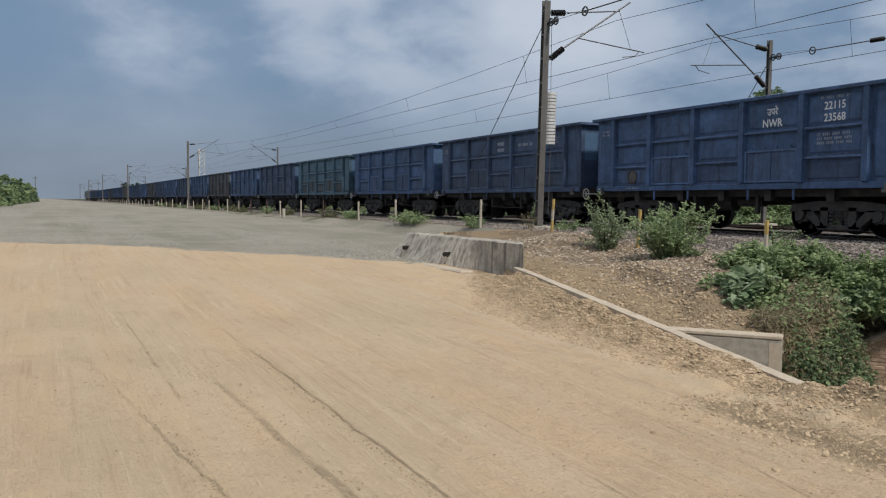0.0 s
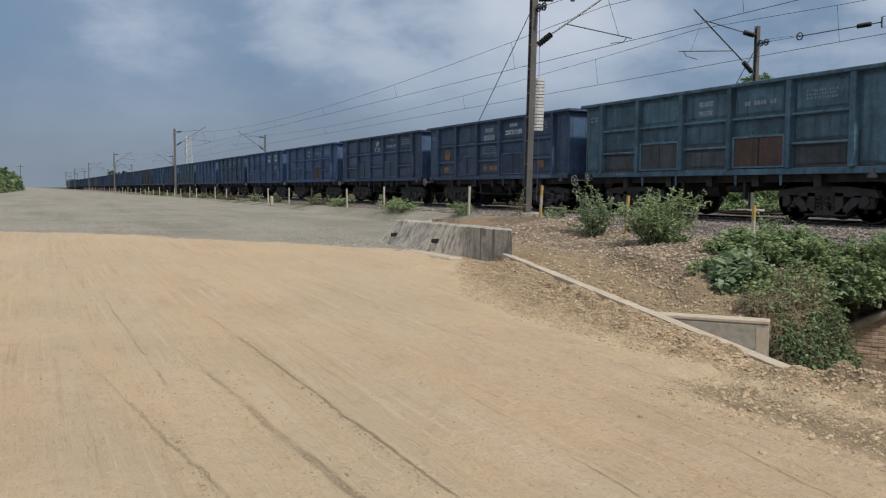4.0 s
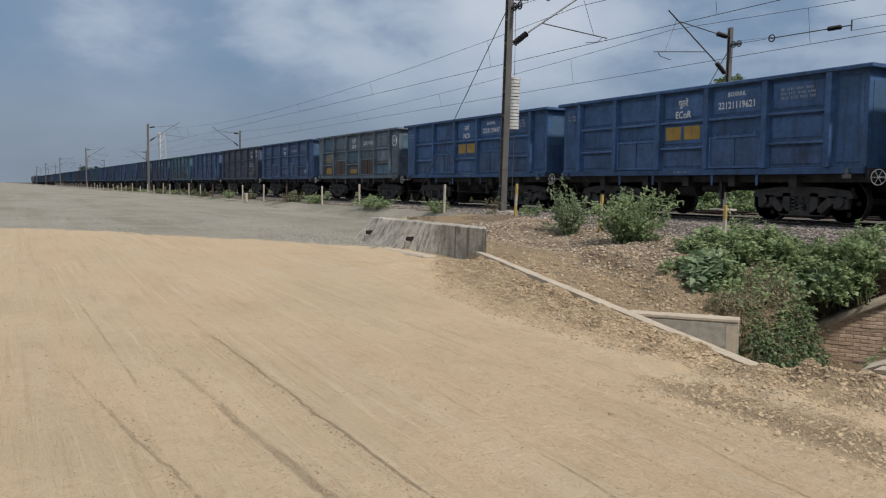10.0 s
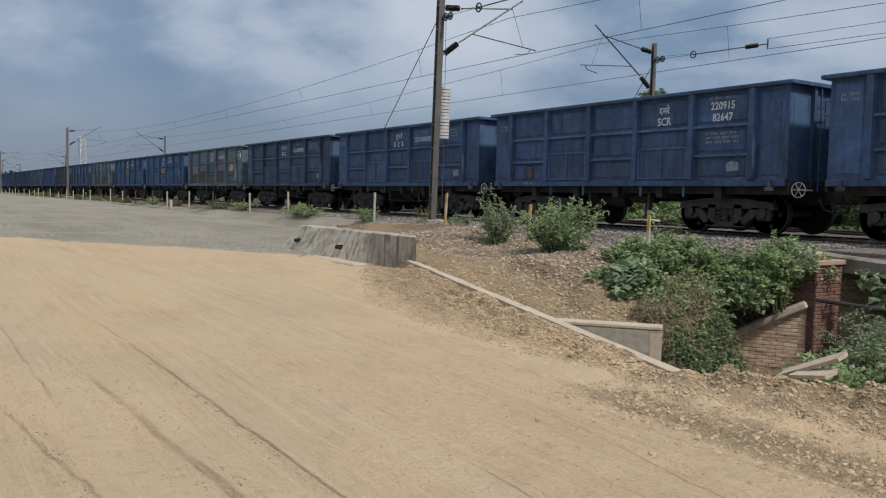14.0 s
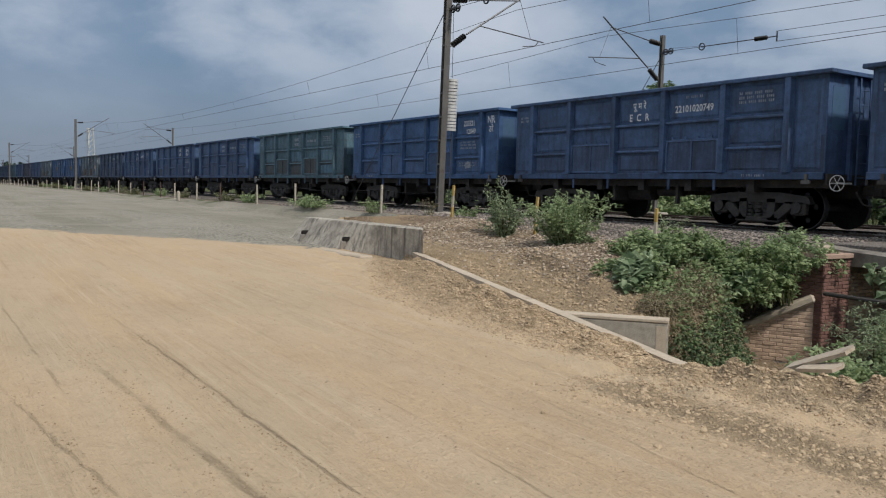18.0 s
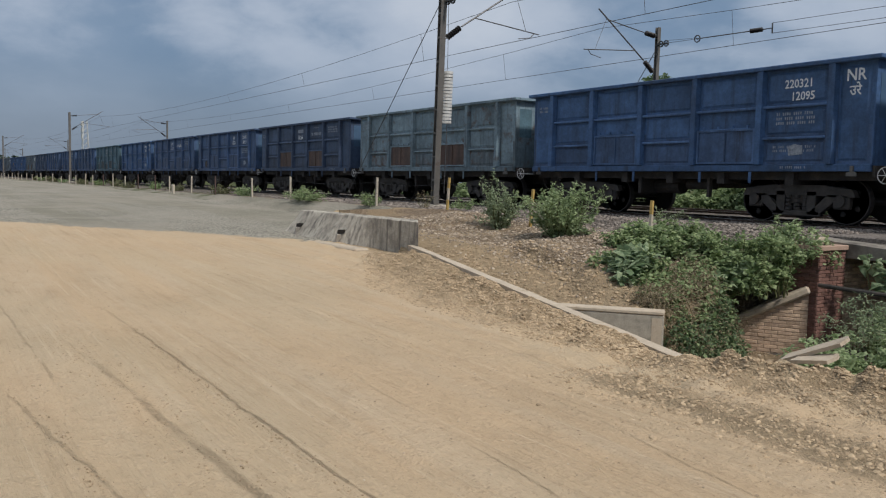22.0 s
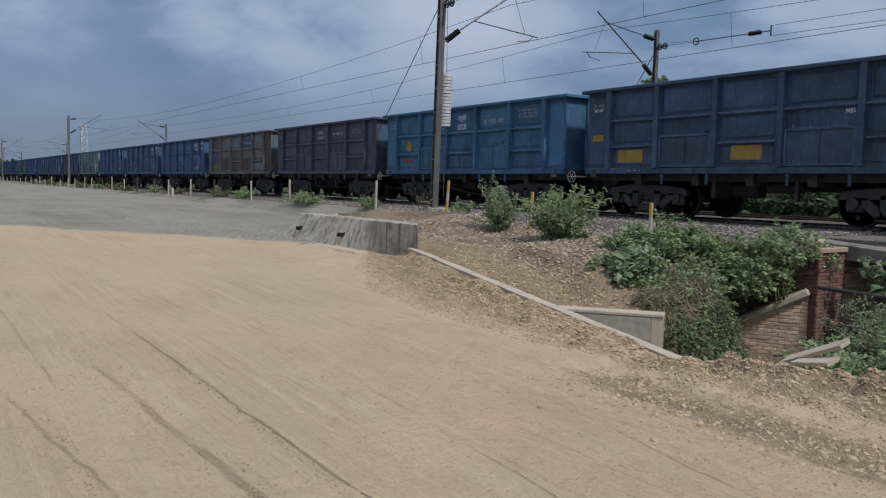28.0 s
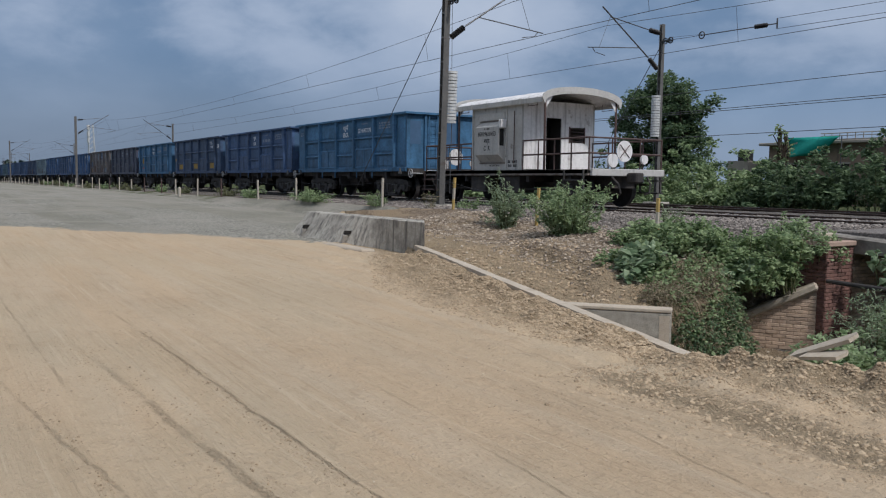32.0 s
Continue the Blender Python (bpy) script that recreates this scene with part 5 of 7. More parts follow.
def bogie_side(s):
    """Cast side frame with two windows, springs and axle boxes."""
    g = Geo()
    y0, y1 = (s * 1.0, s * 1.16)
    lo, hi = min(y0, y1), max(y0, y1)
    top = [(-1.32, 0.58), (-1.24, 0.74), (-0.55, 0.82), (0.55, 0.82), (1.24, 0.74), (1.32, 0.58), (0.95, 0.57), (0.5, 0.60), (-0.5, 0.60), (-0.95, 0.57)]
    g.prism(top, "y", lo, hi)
    for k in (-1, 1):
        g.prism([(k * 0.72, 0.62), (k * 1.04, 0.62), (k * 0.52, 0.20), (k * 0.28, 0.20)], "y", lo, hi)
        g.prism([(k * 0.26, 0.68), (k * 0.46, 0.68), (k * 0.46, 0.22), (k * 0.26, 0.22)], "y", lo, hi)
        g.box(k * 1.0 - 0.17, k * 1.0 + 0.19, lo, hi, 0.33, 0.64, 0.03)
        g.tube((k * 1.0, hi if s > 0 else lo, 0.5), (k * 1.0, (hi + 0.05) if s > 0 else (lo - 0.05), 0.5), 0.12, 14)
    g.box(-0.56, 0.56, lo, hi, 0.16, 0.28, 0.02)
    for k in (-0.2, 0, 0.2):
        for r in range(4):
            g.tube((k, (y0 + y1) / 2, 0.29 + r * 0.085), (k, (y0 + y1) / 2, 0.35 + r * 0.085), 0.075, 10)
    return g


def make_wagon():
    t = thing("goods_wagon", pose(0, 0, 0), "blue open steel goods wagon with ribbed sides", "wagon", "wagons of the goods train")
    P = PAINT["blue"]
    z0, z1, w = 1.09, 3.215, 1.53
    for s in (-1, 1):
        lo, hi = sorted((s * w, s * (w - 0.02)))
        part("side_wall", Geo().box(0.03, BODY - 0.03, lo, hi, 2.0, z1), P, t)
        lo, hi = sorted((s * (w + 0.004), s * (w - 0.02)))
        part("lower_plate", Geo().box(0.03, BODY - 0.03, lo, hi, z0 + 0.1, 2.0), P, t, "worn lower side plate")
        lo, hi = sorted((s * (w + 0.06), s * (w - 0.05)))
        part("side_sill", Geo().box(0.0, BODY, lo, hi, z0, z0 + 0.15, 0.012), P, t)
        lo, hi = sorted((s * (w + 0.125), s * (w + 0.003)))
        me = Geo().prism([(-0.07, lo), (0.07, lo), (0.10, hi), (-0.10, hi)] if s < 0 else [(-0.10, lo), (0.10, lo), (0.07, hi), (-0.07, hi)], "z", z0 + 0.15, z1).mesh("stiffener", [P])
        for x in STAKES:
            part("stiffener", me, P, t, m=pose(x, 0, 0))
        lo, hi = sorted((s * (w + 0.085), s * (w + 0.005)))
        part("upper_rib", Geo().box(STAKES[0], STAKES[-1], lo, hi, 2.415, 2.475, 0.014), P, t)
        for a, b in ((0, 1), (2, 3), (4, 5)):
            part("lower_rib", Geo().box(STAKES[a] + 0.09, STAKES[b] - 0.09, lo, hi, 1.755, 1.812, 0.014), P, t)
        if s < 0:      # pressed panels between the ribs
            bays = [(0.10, STAKES[0] - 0.14, 1.30, 3.14), (STAKES[5] + 0.14, BODY - 0.10, 1.30, 3.14)]
            for n in range(5):
                a, b = STAKES[n] + 0.145, STAKES[n + 1] - 0.145
                bays.append((a, b, 2.53, 3.15))
                if n % 2 == 0:
                    bays += [(a, b, 1.865, 2.365), (a, b, 1.29, 1.705)]
            for a, b, c, d in bays:
                f, e = 0.05, 0.022
                vs = [(a, -w, c), (b, -w, c), (b, -w, d), (a, -w, d), (a + f, -w - e, c + f), (b - f, -w - e, c + f), (b - f, -w - e, d - f), (a + f, -w - e, d - f)]
                part("pressed_panel", Geo().add(vs, [(0, 1, 5, 4), (1, 2, 6, 5), (2, 3, 7, 6), (3, 0, 4, 7), (4, 5, 6, 7)]), P, t)
        for a, b in ((1, 2), (3, 4)):
            x0, x1 = STAKES[a] + 0.10, STAKES[b] - 0.10
            lo2, hi2 = sorted((s * (w + 0.05), s * (w + 0.002)))
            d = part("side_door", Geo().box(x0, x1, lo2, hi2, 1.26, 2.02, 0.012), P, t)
            g = Geo()
            lo3, hi3 = sorted((s * (w + 0.075), s * (w + 0.05)))
            g.box(x0, x1, lo3, hi3, 1.98, 2.02).box(x0, x1, lo3, hi3, 1.26, 1.30).box(x0, x0 + 0.05, lo3, hi3, 1.30, 1.98).box(x1 - 0.05, x1, lo3, hi3, 1.30, 1.98)
            part("door_frame", g, P, d)
            comb = [(x0 + 0.1, 2.021), (x1 - 0.1, 2.021)]
            for k in range(3, -1, -1):
                xx = x0 + 0.2 + (x1 - x0 - 0.4) * k / 3
                comb += [(xx + 0.025, 2.045), (xx + 0.02, 2.10), (xx - 0.02, 2.10), (xx - 0.025, 2.045)]
            g = Geo().prism(comb, "y", lo3, hi3)
            part("hinge", g, P, d)
            if s < 0:
                xx = (x0 + x1) / 2
                part("centre_bar", Geo().box(xx - 0.02, xx + 0.02, lo3 + 0.004, hi3, 1.302, 1.978, 0.006), P, d)
                for xx in (x0 + 0.1, x1 - 0.1):
                    part("door_stop", Geo().box(xx - 0.035, xx + 0.035, -w - 0.05, -w - 0.02, 0.84, 1.088, 0.008), P, d)
    for e, x in ((-1, 0.0), (1, BODY)):
        lo, hi = sorted((x, x - e * 0.03))
        part("end_wall", Geo().box(lo, hi, -w, w, z0, z1), P, t)
        g = Geo()
        for y in (-0.75, 0.05, 0.75):
            lo, hi = sorted((x + e * 0.002, x + e * 0.09))
            g.box(lo, hi, y - 0.05, y + 0.05, z0, z1)
        part("end_post", g, P, t)
        # sunlight on the upper end wall, put in as paler blue areas
        lo, hi = sorted((x + e * 0.002, x + e * 0.008))
        for y in (-1.15, 0.42):
            part("end_panel", Geo().box(lo, hi, y - 0.24, y + 0.22, 2.12, 2.98), LIT_END_BLUE, t, "pale blue painted patch")
        g = Geo()
        lo, hi = sorted((x + e * 0.002, x + e * 0.05))
        g.box(lo, hi, -1.5, 1.5, z0 - 0.1, z0 + 0.12)
        part("headstock", g, BLACK, t)
    g = Geo()
    for y in (-0.62, -0.25):
        g.tube((BODY + 0.13, y, 1.0), (BODY + 0.13, y, 3.18), 0.018, 6)
    for k in range(7):
        g.tube((BODY + 0.13, -0.62, 1.15 + 0.3 * k), (BODY + 0.13, -0.25, 1.15 + 0.3 * k), 0.012, 6)
    part("ladder", g, P, t)
    # coping round the top
    g = Geo()
    o = 0.145
    g.box(-0.15, BODY + 0.15, -w - o, -w + 0.02, z1, 3.305, 0.015).box(-0.15, BODY + 0.15, w - 0.02, w + o, z1, 3.305, 0.015)
    g.box(-0.15, 0.05, -w + 0.02, w - 0.02, z1, 3.303, 0.01).box(BODY - 0.05, BODY + 0.15, -w + 0.02, w - 0.02, z1, 3.303, 0.01)
    part("top_coping", g, P, t)
    part("floor", Geo().box(0.02, BODY - 0.02, -w + 0.02, w - 0.02, 1.12, 1.17), BLACK, t)
    part("centre_sill", Geo().box(0.0, BODY, -0.25, 0.25, 0.72, 1.088), BLACK, t)
    for y in (-1.225, 1.225):
        part("sole_bar", Geo().box(0.0, BODY, y - 0.075, y + 0.075, 0.92, 1.088), BLACK, t)
    beam = Geo().box(-0.1, 0.1, -1.45, 1.45, 0.82, 1.086).mesh("cross_beam", [BLACK])
    for x in (1.8, 3.6, 5.1, 6.6, 8.35):
        part("cross_beam", beam, BLACK, t, m=pose(x, 0, 0))
    g = Geo().tube((4.1, -0.7, 0.75), (4.9, -0.7, 0.75), 0.2, 12).tube((5.2, -0.85, 0.8), (6.0, -0.85, 0.8), 0.13, 12)
    g.box(4.0, 4.1, -1.35, -0.5, 0.55, 0.95).box(6.15, 6.22, -1.35, -1.25, 0.5, 0.95)
    part("brake_gear", g, BLACK, t, "brake cylinder and reservoir")
    for x, e in ((0.0, -1), (BODY, 1)):
        g = Geo().box(*sorted((x, x + e * 0.28)), -0.14, 0.14, 0.78, 1.0, 0.02).box(*sorted((x + e * 0.22, x + e * 0.46)), -0.17, 0.17, 0.73, 1.03, 0.05)
        part("coupler", g, BLACK, t)
        g = Geo().line([(x + e * 0.05, -0.45, 0.85), (x + e * 0.2, -0.42, 0.6), (x + e * 0.4, -0.4, 0.55)], 0.025, 6)
        part("brake_hose", g, BLACK, t)
    bx, by = BODY + 0.27, -w + 0.02
    g = Geo().ring((bx, by, 1.02), "y", 0.165, 0.014, 18).tube((bx, by, 1.02), (bx, by + 0.5, 1.02), 0.018, 6).tube((bx, by + 0.5, 1.02), (BODY, by + 0.5, 1.02), 0.018, 6)
    for k in range(3):
        a = k * math.pi / 3
        g.tube((bx - 0.15 * math.cos(a), by, 1.02 - 0.15 * math.sin(a)), (bx + 0.15 * math.cos(a), by, 1.02 + 0.15 * math.sin(a)), 0.007, 5)
    part("brake_wheel", g, WEIGHT, t, "pale grey hand-brake wheel")
    for x in (0.35, BODY - 0.35):
        part("rope_hook", Geo().prism([(x - 0.1, 1.0), (x + 0.1, 1.0), (x + 0.1, 1.07), (x + 0.03, 1.09), (x + 0.03, 1.2), (x - 0.03, 1.2), (x - 0.03, 1.09), (x - 0.1, 1.07)], "y", -w - 0.105, -w - 0.062), MAST if x > 5 else FRAME, t)
    ws = wheelset().mesh("wheelset", [WHEEL])
    fr = [bogie_side(-1).mesh("side_frame", [FRAME]), bogie_side(1).mesh("side_frame", [FRAME])]
    for x in (1.82, 8.33):
        b = part("bogie", Geo().box(-0.22, 0.22, -1.1, 1.1, 0.42, 0.72, 0.02), BLACK, t, "three-piece cast bogie", m=pose(x, 0, 0))
        for me in fr:
            part("side_frame", me, FRAME, b)
        for dx in (-1, 1):
            part("wheelset", ws, WHEEL, b, m=pose(dx, 0, 0.5))
    return t


# colour, rusted doors, label
KINDS = {
    0: "blue", 1: "blue", 2: "navy", 3: "navy", 4: "teal", 5: "blue", 6: "plum", 7: "blue", 8: "weathered", 9: "bright", 10: "bright", 11: "weathered", 12: "navy", 13: "blue", 14: "blue", 15: "blue", 16: "pale",
    17: "bright", 18: "blue", 19: "blue", 20: "navy", 21: "ice", 22: "bright", 23: "blue", 24: "bright", 25: "brown", 26: "plum", 27: "sky", 28: "navy", 29: "blue", 30: "sky"}
EARLY = ["navy", "blue", "teal", "navy", "blue", "grey", "blue", "navy", "blue", "navy", "grey", "blue", "navy", "blue", "brown", "navy", "blue", "navy", "grey", "blue", "navy", "blue", "navy", "blue", "grey", "navy", "blue"]
for n, kind in enumerate(EARLY):
    KINDS[-1 - n] = kind
RUSTY = {1: (1,), 4: (1,), 8: (0, 1), 20: (0, 1), 21: (0, 1), 25: (0, 1), 11: (0, 1)}
LOOKS = {"blue": "dusty blue open goods wagon with ribbed steel sides", "navy": "dark navy open goods wagon with grimy ribbed sides", "bright": "bright blue open goods wagon with clean ribbed sides", "teal": "faded teal open goods wagon with grimy ribs",
         "sky": "light blue open goods wagon with ribbed steel sides", "grey": "dark grey sooty open goods wagon", "weathered": "weathered grey open goods wagon with rust and scrawls", "pale": "faded grey-green open goods wagon streaked with rust", "ice": "pale ice-blue open goods wagon with peeling rusty patches",
         "brown": "brown rusted open goods wagon with ribbed sides", "plum": "dark violet-grey open goods wagon with worn paint"}
WAGONS = {}


def repaint(w, kind, rusty):
    doors = panels = 0
    for o in w.children_recursive:
        if o.type != "MESH" or not o.material_slots:
            continue
        slot = o.material_slots[0]
        if slot.material is PAINT["blue"]:
            name = o.name.split(".")[0]
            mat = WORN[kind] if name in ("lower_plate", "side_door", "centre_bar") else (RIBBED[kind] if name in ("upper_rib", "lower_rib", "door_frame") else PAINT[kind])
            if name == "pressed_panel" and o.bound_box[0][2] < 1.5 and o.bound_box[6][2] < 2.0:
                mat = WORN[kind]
            if name == "pressed_panel":      # badly worn wagons: plate by plate the paint has gone differently
                panels += 1
                if kind == "brown":
                    mat = (PAINT["brown"], PAINT["navy"], WORN["brown"], PAINT["weathered"])[(panels * 7 + panels // 3) % 4]
                elif kind in ("weathered", "pale") and panels % 5 == 3:
                    mat = PAINT["teal"]
            if name == "centre_bar" and o.parent.material_slots[0].material is DOOR_RUST:
                mat = DOOR_RUST
            if name == "side_door":
                if doors % 2 in rusty:
                    mat = DOOR_RUST
                    o["label"] = "rust-brown drop door"
                doors += 1
            slot.link = "OBJECT"
            slot.material = mat
        elif slot.material is LIT_END_BLUE and kind in ("grey", "weathered", "pale", "brown", "ice"):
            slot.link = "OBJECT"
            slot.material = PAINT["pale"]


def marks(w, k):
    """The painted writing of one wagon, on the side that faces the road."""
    rng = random.Random(100 + k)
    bars(w, 0.42, 2.86, 0.38, 0.06, 2)
    if k == 21:
        return
    X3, X4, X5, XE = 5.05, 6.78, 8.48, 9.75
    two = {0: ("उपरे", "NWR", "22115", "23568"), 14: ("दमरे", "SCR", "220915", "82647"), 19: ("पूमरे", "ECR", "221011", "24010")}
    right = {6: ("220", "15602", "ER"), 17: ("220321", "12049", "NR"), 22: ("220321", "12095", "NR"), 23: ("220321", "12353", "NR"), 24: ("220321", "12483", "NR")}
    one = {3: (None, "22072011593"), 9: ("NCR", "22131130647"), 10: ("ECoR", "22121119621"), 11: ("ECR", "22101624639"), 13: ("E  C  R", "22101560153"), 30: ("SECR", "22141477275"), 27: ("SECR", None), 2: ("E  C  R", None), 12: ("S E C", "22141582740"), 18: ("E  C  R", "22101020749"), 20: ("ECoR", None), 29: ("ECR", None), 25: ("ECoR", None), 7: ("ECR", None), 8: ("SECR", "22141712062")}
    if k in two:
        hindi, zone, a, b = two[k]
        letter(w, hindi, X4, 2.84, 0.17)
        letter(w, zone, X4, 2.56, 0.2)
        bars(w, X5, 3.06, 0.75, 0.06)
        letter(w, a, X5, 2.83, 0.18)
        letter(w, b, X5, 2.57, 0.18)
        bars(w, X5, 2.26, 0.9, 0.06, 3)
    elif k in right:
        a, b, zone = right[k]
        letter(w, a, X5 + 0.05, 2.82, 0.18)
        letter(w, b, X5 + 0.15, 2.56, 0.18)
        letter(w, zone, XE, 2.86, 0.24)
        letter(w, "पूरे" if k == 6 else "उरे", XE, 2.58, 0.2)
        bars(w, X5, 2.26, 0.9, 0.06, 3)
        bars(w, X5, 1.58, 1.0, 0.05, 2)
        if k == 6:
            bars(w, X4 + 1.6, 2.1, 0.7, 0.1, 2)
    elif k in one:
        zone, num = one[k]
        hindi = {9: "उमरे", 10: "पूतरे", 11: "पूमरे", 13: "पू म रे", 30: "दपूमरे", 27: "दपूमरे", 8: "दपूमरे", 25: "पूतरे", 2: "पूमरे", 18: "पू म रे", 29: "पूमरे"}.get(k)
        worn = FADED_PAINT if k == 25 else None
        letter(w, hindi, X3, 2.85, 0.17, worn) if hindi else bars(w, X3, 2.85, 0.62, 0.15, cells=3)
        if zone:
            letter(w, zone, X3, 2.55, 0.19, worn)
        else:
            bars(w, X3, 2.55, 0.8, 0.19, cells=3)
        if k in (3, 9, 10):
            letter(w, "BOXNHL", X4, 2.96, 0.11)
        else:
            bars(w, X4, 3.0, 0.5, 0.06)
        if num:
            letter(w, num, X4, 2.68, 0.17)
        else:
            bars(w, X4, 2.68, 1.05, 0.13, cells=11)
        bars(w, X5, 2.95, 0.9, 0.06, 3)
    elif k != 28:
        bars(w, X3, 2.85, 0.5, 0.12, cells=3)
        bars(w, X3, 2.62, 0.5, 0.12, cells=3)
        bars(w, X4, 2.75, 0.95, 0.10, cells=10)
        bars(w, X5, 2.9, 0.8, 0.05, 3)
    bars(w, rng.choice((1.7, 5.1, 8.5)), 1.15, 0.6, 0.05, y=-1.595)
    if k in (9, 10):
        for x in (4.72, 5.38):
            part("reflector_panel", Geo().box(x - 0.27, x + 0.27, -1.560, -1.553, 2.00, 2.34), YELLOW_PANEL, w, "yellow painted panel")
    if k == 28:
        for x, z, ww in ((0.42, 1.95, 0.4), (1.6, 1.38, 0.85), (5.05, 1.40, 0.8), (8.5, 1.4, 0.7)):
            part("reflector_panel", Geo().box(x - ww / 2, x + ww / 2, -1.560, -1.553, z, z + (0.32 if ww > 0.5 else 0.16)), YELLOW_PANEL, w, "grimy yellow painted panel")
        letter(w, "MBS", 7.4, 2.28, 0.1)
        letter(w, "RETURN", 0.42, 2.72, 0.07)
        letter(w, "22075", 8.45, 2.86, 0.16)
        letter(w, "20008", 8.5, 2.62, 0.16)
        letter(w, "SER", 9.75, 2.62, 0.2)
    if k in (0, 3, 8, 14, 19, 25, 27):
        mat = WORN["brown"] if k in (0, 14, 19) else YELLOW_PANEL
        x, z = (1.65, 2.1) if k in (3, 8, 27) else ((8.5, 2.1) if k == 25 else (1.7, 1.5))
        r = 0.31 if k == 25 else 0.17
        part("emblem", Geo().tube((x, -1.548, z), (x, -1.562, z), r, 24), ORANGE_FADED if k in (3, 25) else mat, w, "faded round emblem")
        part("emblem_ring", Geo().ring((x, -1.56, z), "y", r + 0.035, 0.022, 24), FADED_PAINT if k == 25 else mat, w)
    if k == 25:
        for zz, ww in ((2.17, 0.24), (2.0, 0.36)):
            bars(w, 8.5, zz, ww, 0.09, mat=FADED_PAINT, y=-1.566, cells=3)
    for x, z, ww, hh in {3: ((1.55, 1.38, 0.4, 0.24), (4.75, 1.42, 0.34, 0.17), (5.4, 1.42, 0.62, 0.17), (8.55, 1.46, 0.42, 0.26)), 25: ((1.6, 1.36, 0.75, 0.3),), 6: ((8.5, 1.36, 0.6, 0.2),)}.get(k, ()):
        part("painted_patch", Geo().box(x - ww / 2, x + ww / 2, -1.560, -1.553, z, z + hh), ORANGE_FADED, w, "rubbed-off orange painted patch")
    if k == 3:
        g = Geo()
        for a, b, c, e in ((4.62, 5.5, 2.30, 2.32), (4.62, 5.5, 2.06, 2.08), (4.62, 4.64, 2.08, 2.30), (5.48, 5.5, 2.08, 2.30)):
            g.box(a, b, -1.559, -1.553, c, e)
        part("notice_frame", g, FADED_PAINT, w, "white outlined notice")
        bars(w, 5.06, 2.22, 0.74, 0.035, 2)
        letter(w, "BOXNHL", 8.95, 1.13, 0.09, FADED_PAINT, y=-1.594)
    if k == 8:
        for x, z, ww, hh in ((1.62, 1.33, 0.75, 0.34), (5.0, 1.34, 0.8, 0.2)):
            part("painted_panel", Geo().box(x - ww / 2, x + ww / 2, -1.558, -1.553, z, z + hh), YELLOW_PANEL, w, "faded yellow painted patch")
    if k == 27:
        part("painted_mark", Geo().prism([(1.4, 1.50), (1.92, 1.50), (1.85, 1.62), (1.78, 1.56), (1.62, 1.63), (1.46, 1.58)], "y", -1.558, -1.553), RED_MARK, w, "orange-red painted scrawl")
    if k == 11:
        part("painted_patch", Geo().prism([(8.15, 1.98), (8.42, 1.92), (8.72, 2.0), (8.80, 2.22), (8.55, 2.33), (8.22, 2.30)], "y", -1.558, -1.553), BRICK_PALE, w, "peach painted patch")
        letter(w, "C", 9.0, 1.42, 0.3, y=-1.558)
    if k in (8, 11):
        part("emblem_ring", Geo().ring((9.75, -1.56, 2.75), "y", 0.24, 0.03, 20), WHITE_PAINT, w)
        letter(w, "NP", 9.75, 2.68, 0.16, y=-1.558)
    if k in (7, 12, 13, 14, 19, 22, 24, 17):
        x = rng.uniform(8.2, 9.0)
        part("chalk_mark", Geo().prism([(x, 1.42), (x + 0.32, 1.45), (x + 0.3, 1.62), (x + 0.12, 1.66), (x - 0.03, 1.6)], "y", -1.560, -1.553), FADED_PAINT, w, "white scrawl on the paint")


def make_train():
    first = make_wagon()
    for k in sorted(KINDS):
        w = first if k == 0 else copy_thing(first, pose(k * LEN, TRACK_Y, RAIL_Z))
        WAGONS[k] = w
    for k, w in WAGONS.items():
        repaint(w, KINDS[k], RUSTY.get(k, ()))
        w["label"] = LOOKS[KINDS[k]]
        if k >= -1:
            marks(w, k)


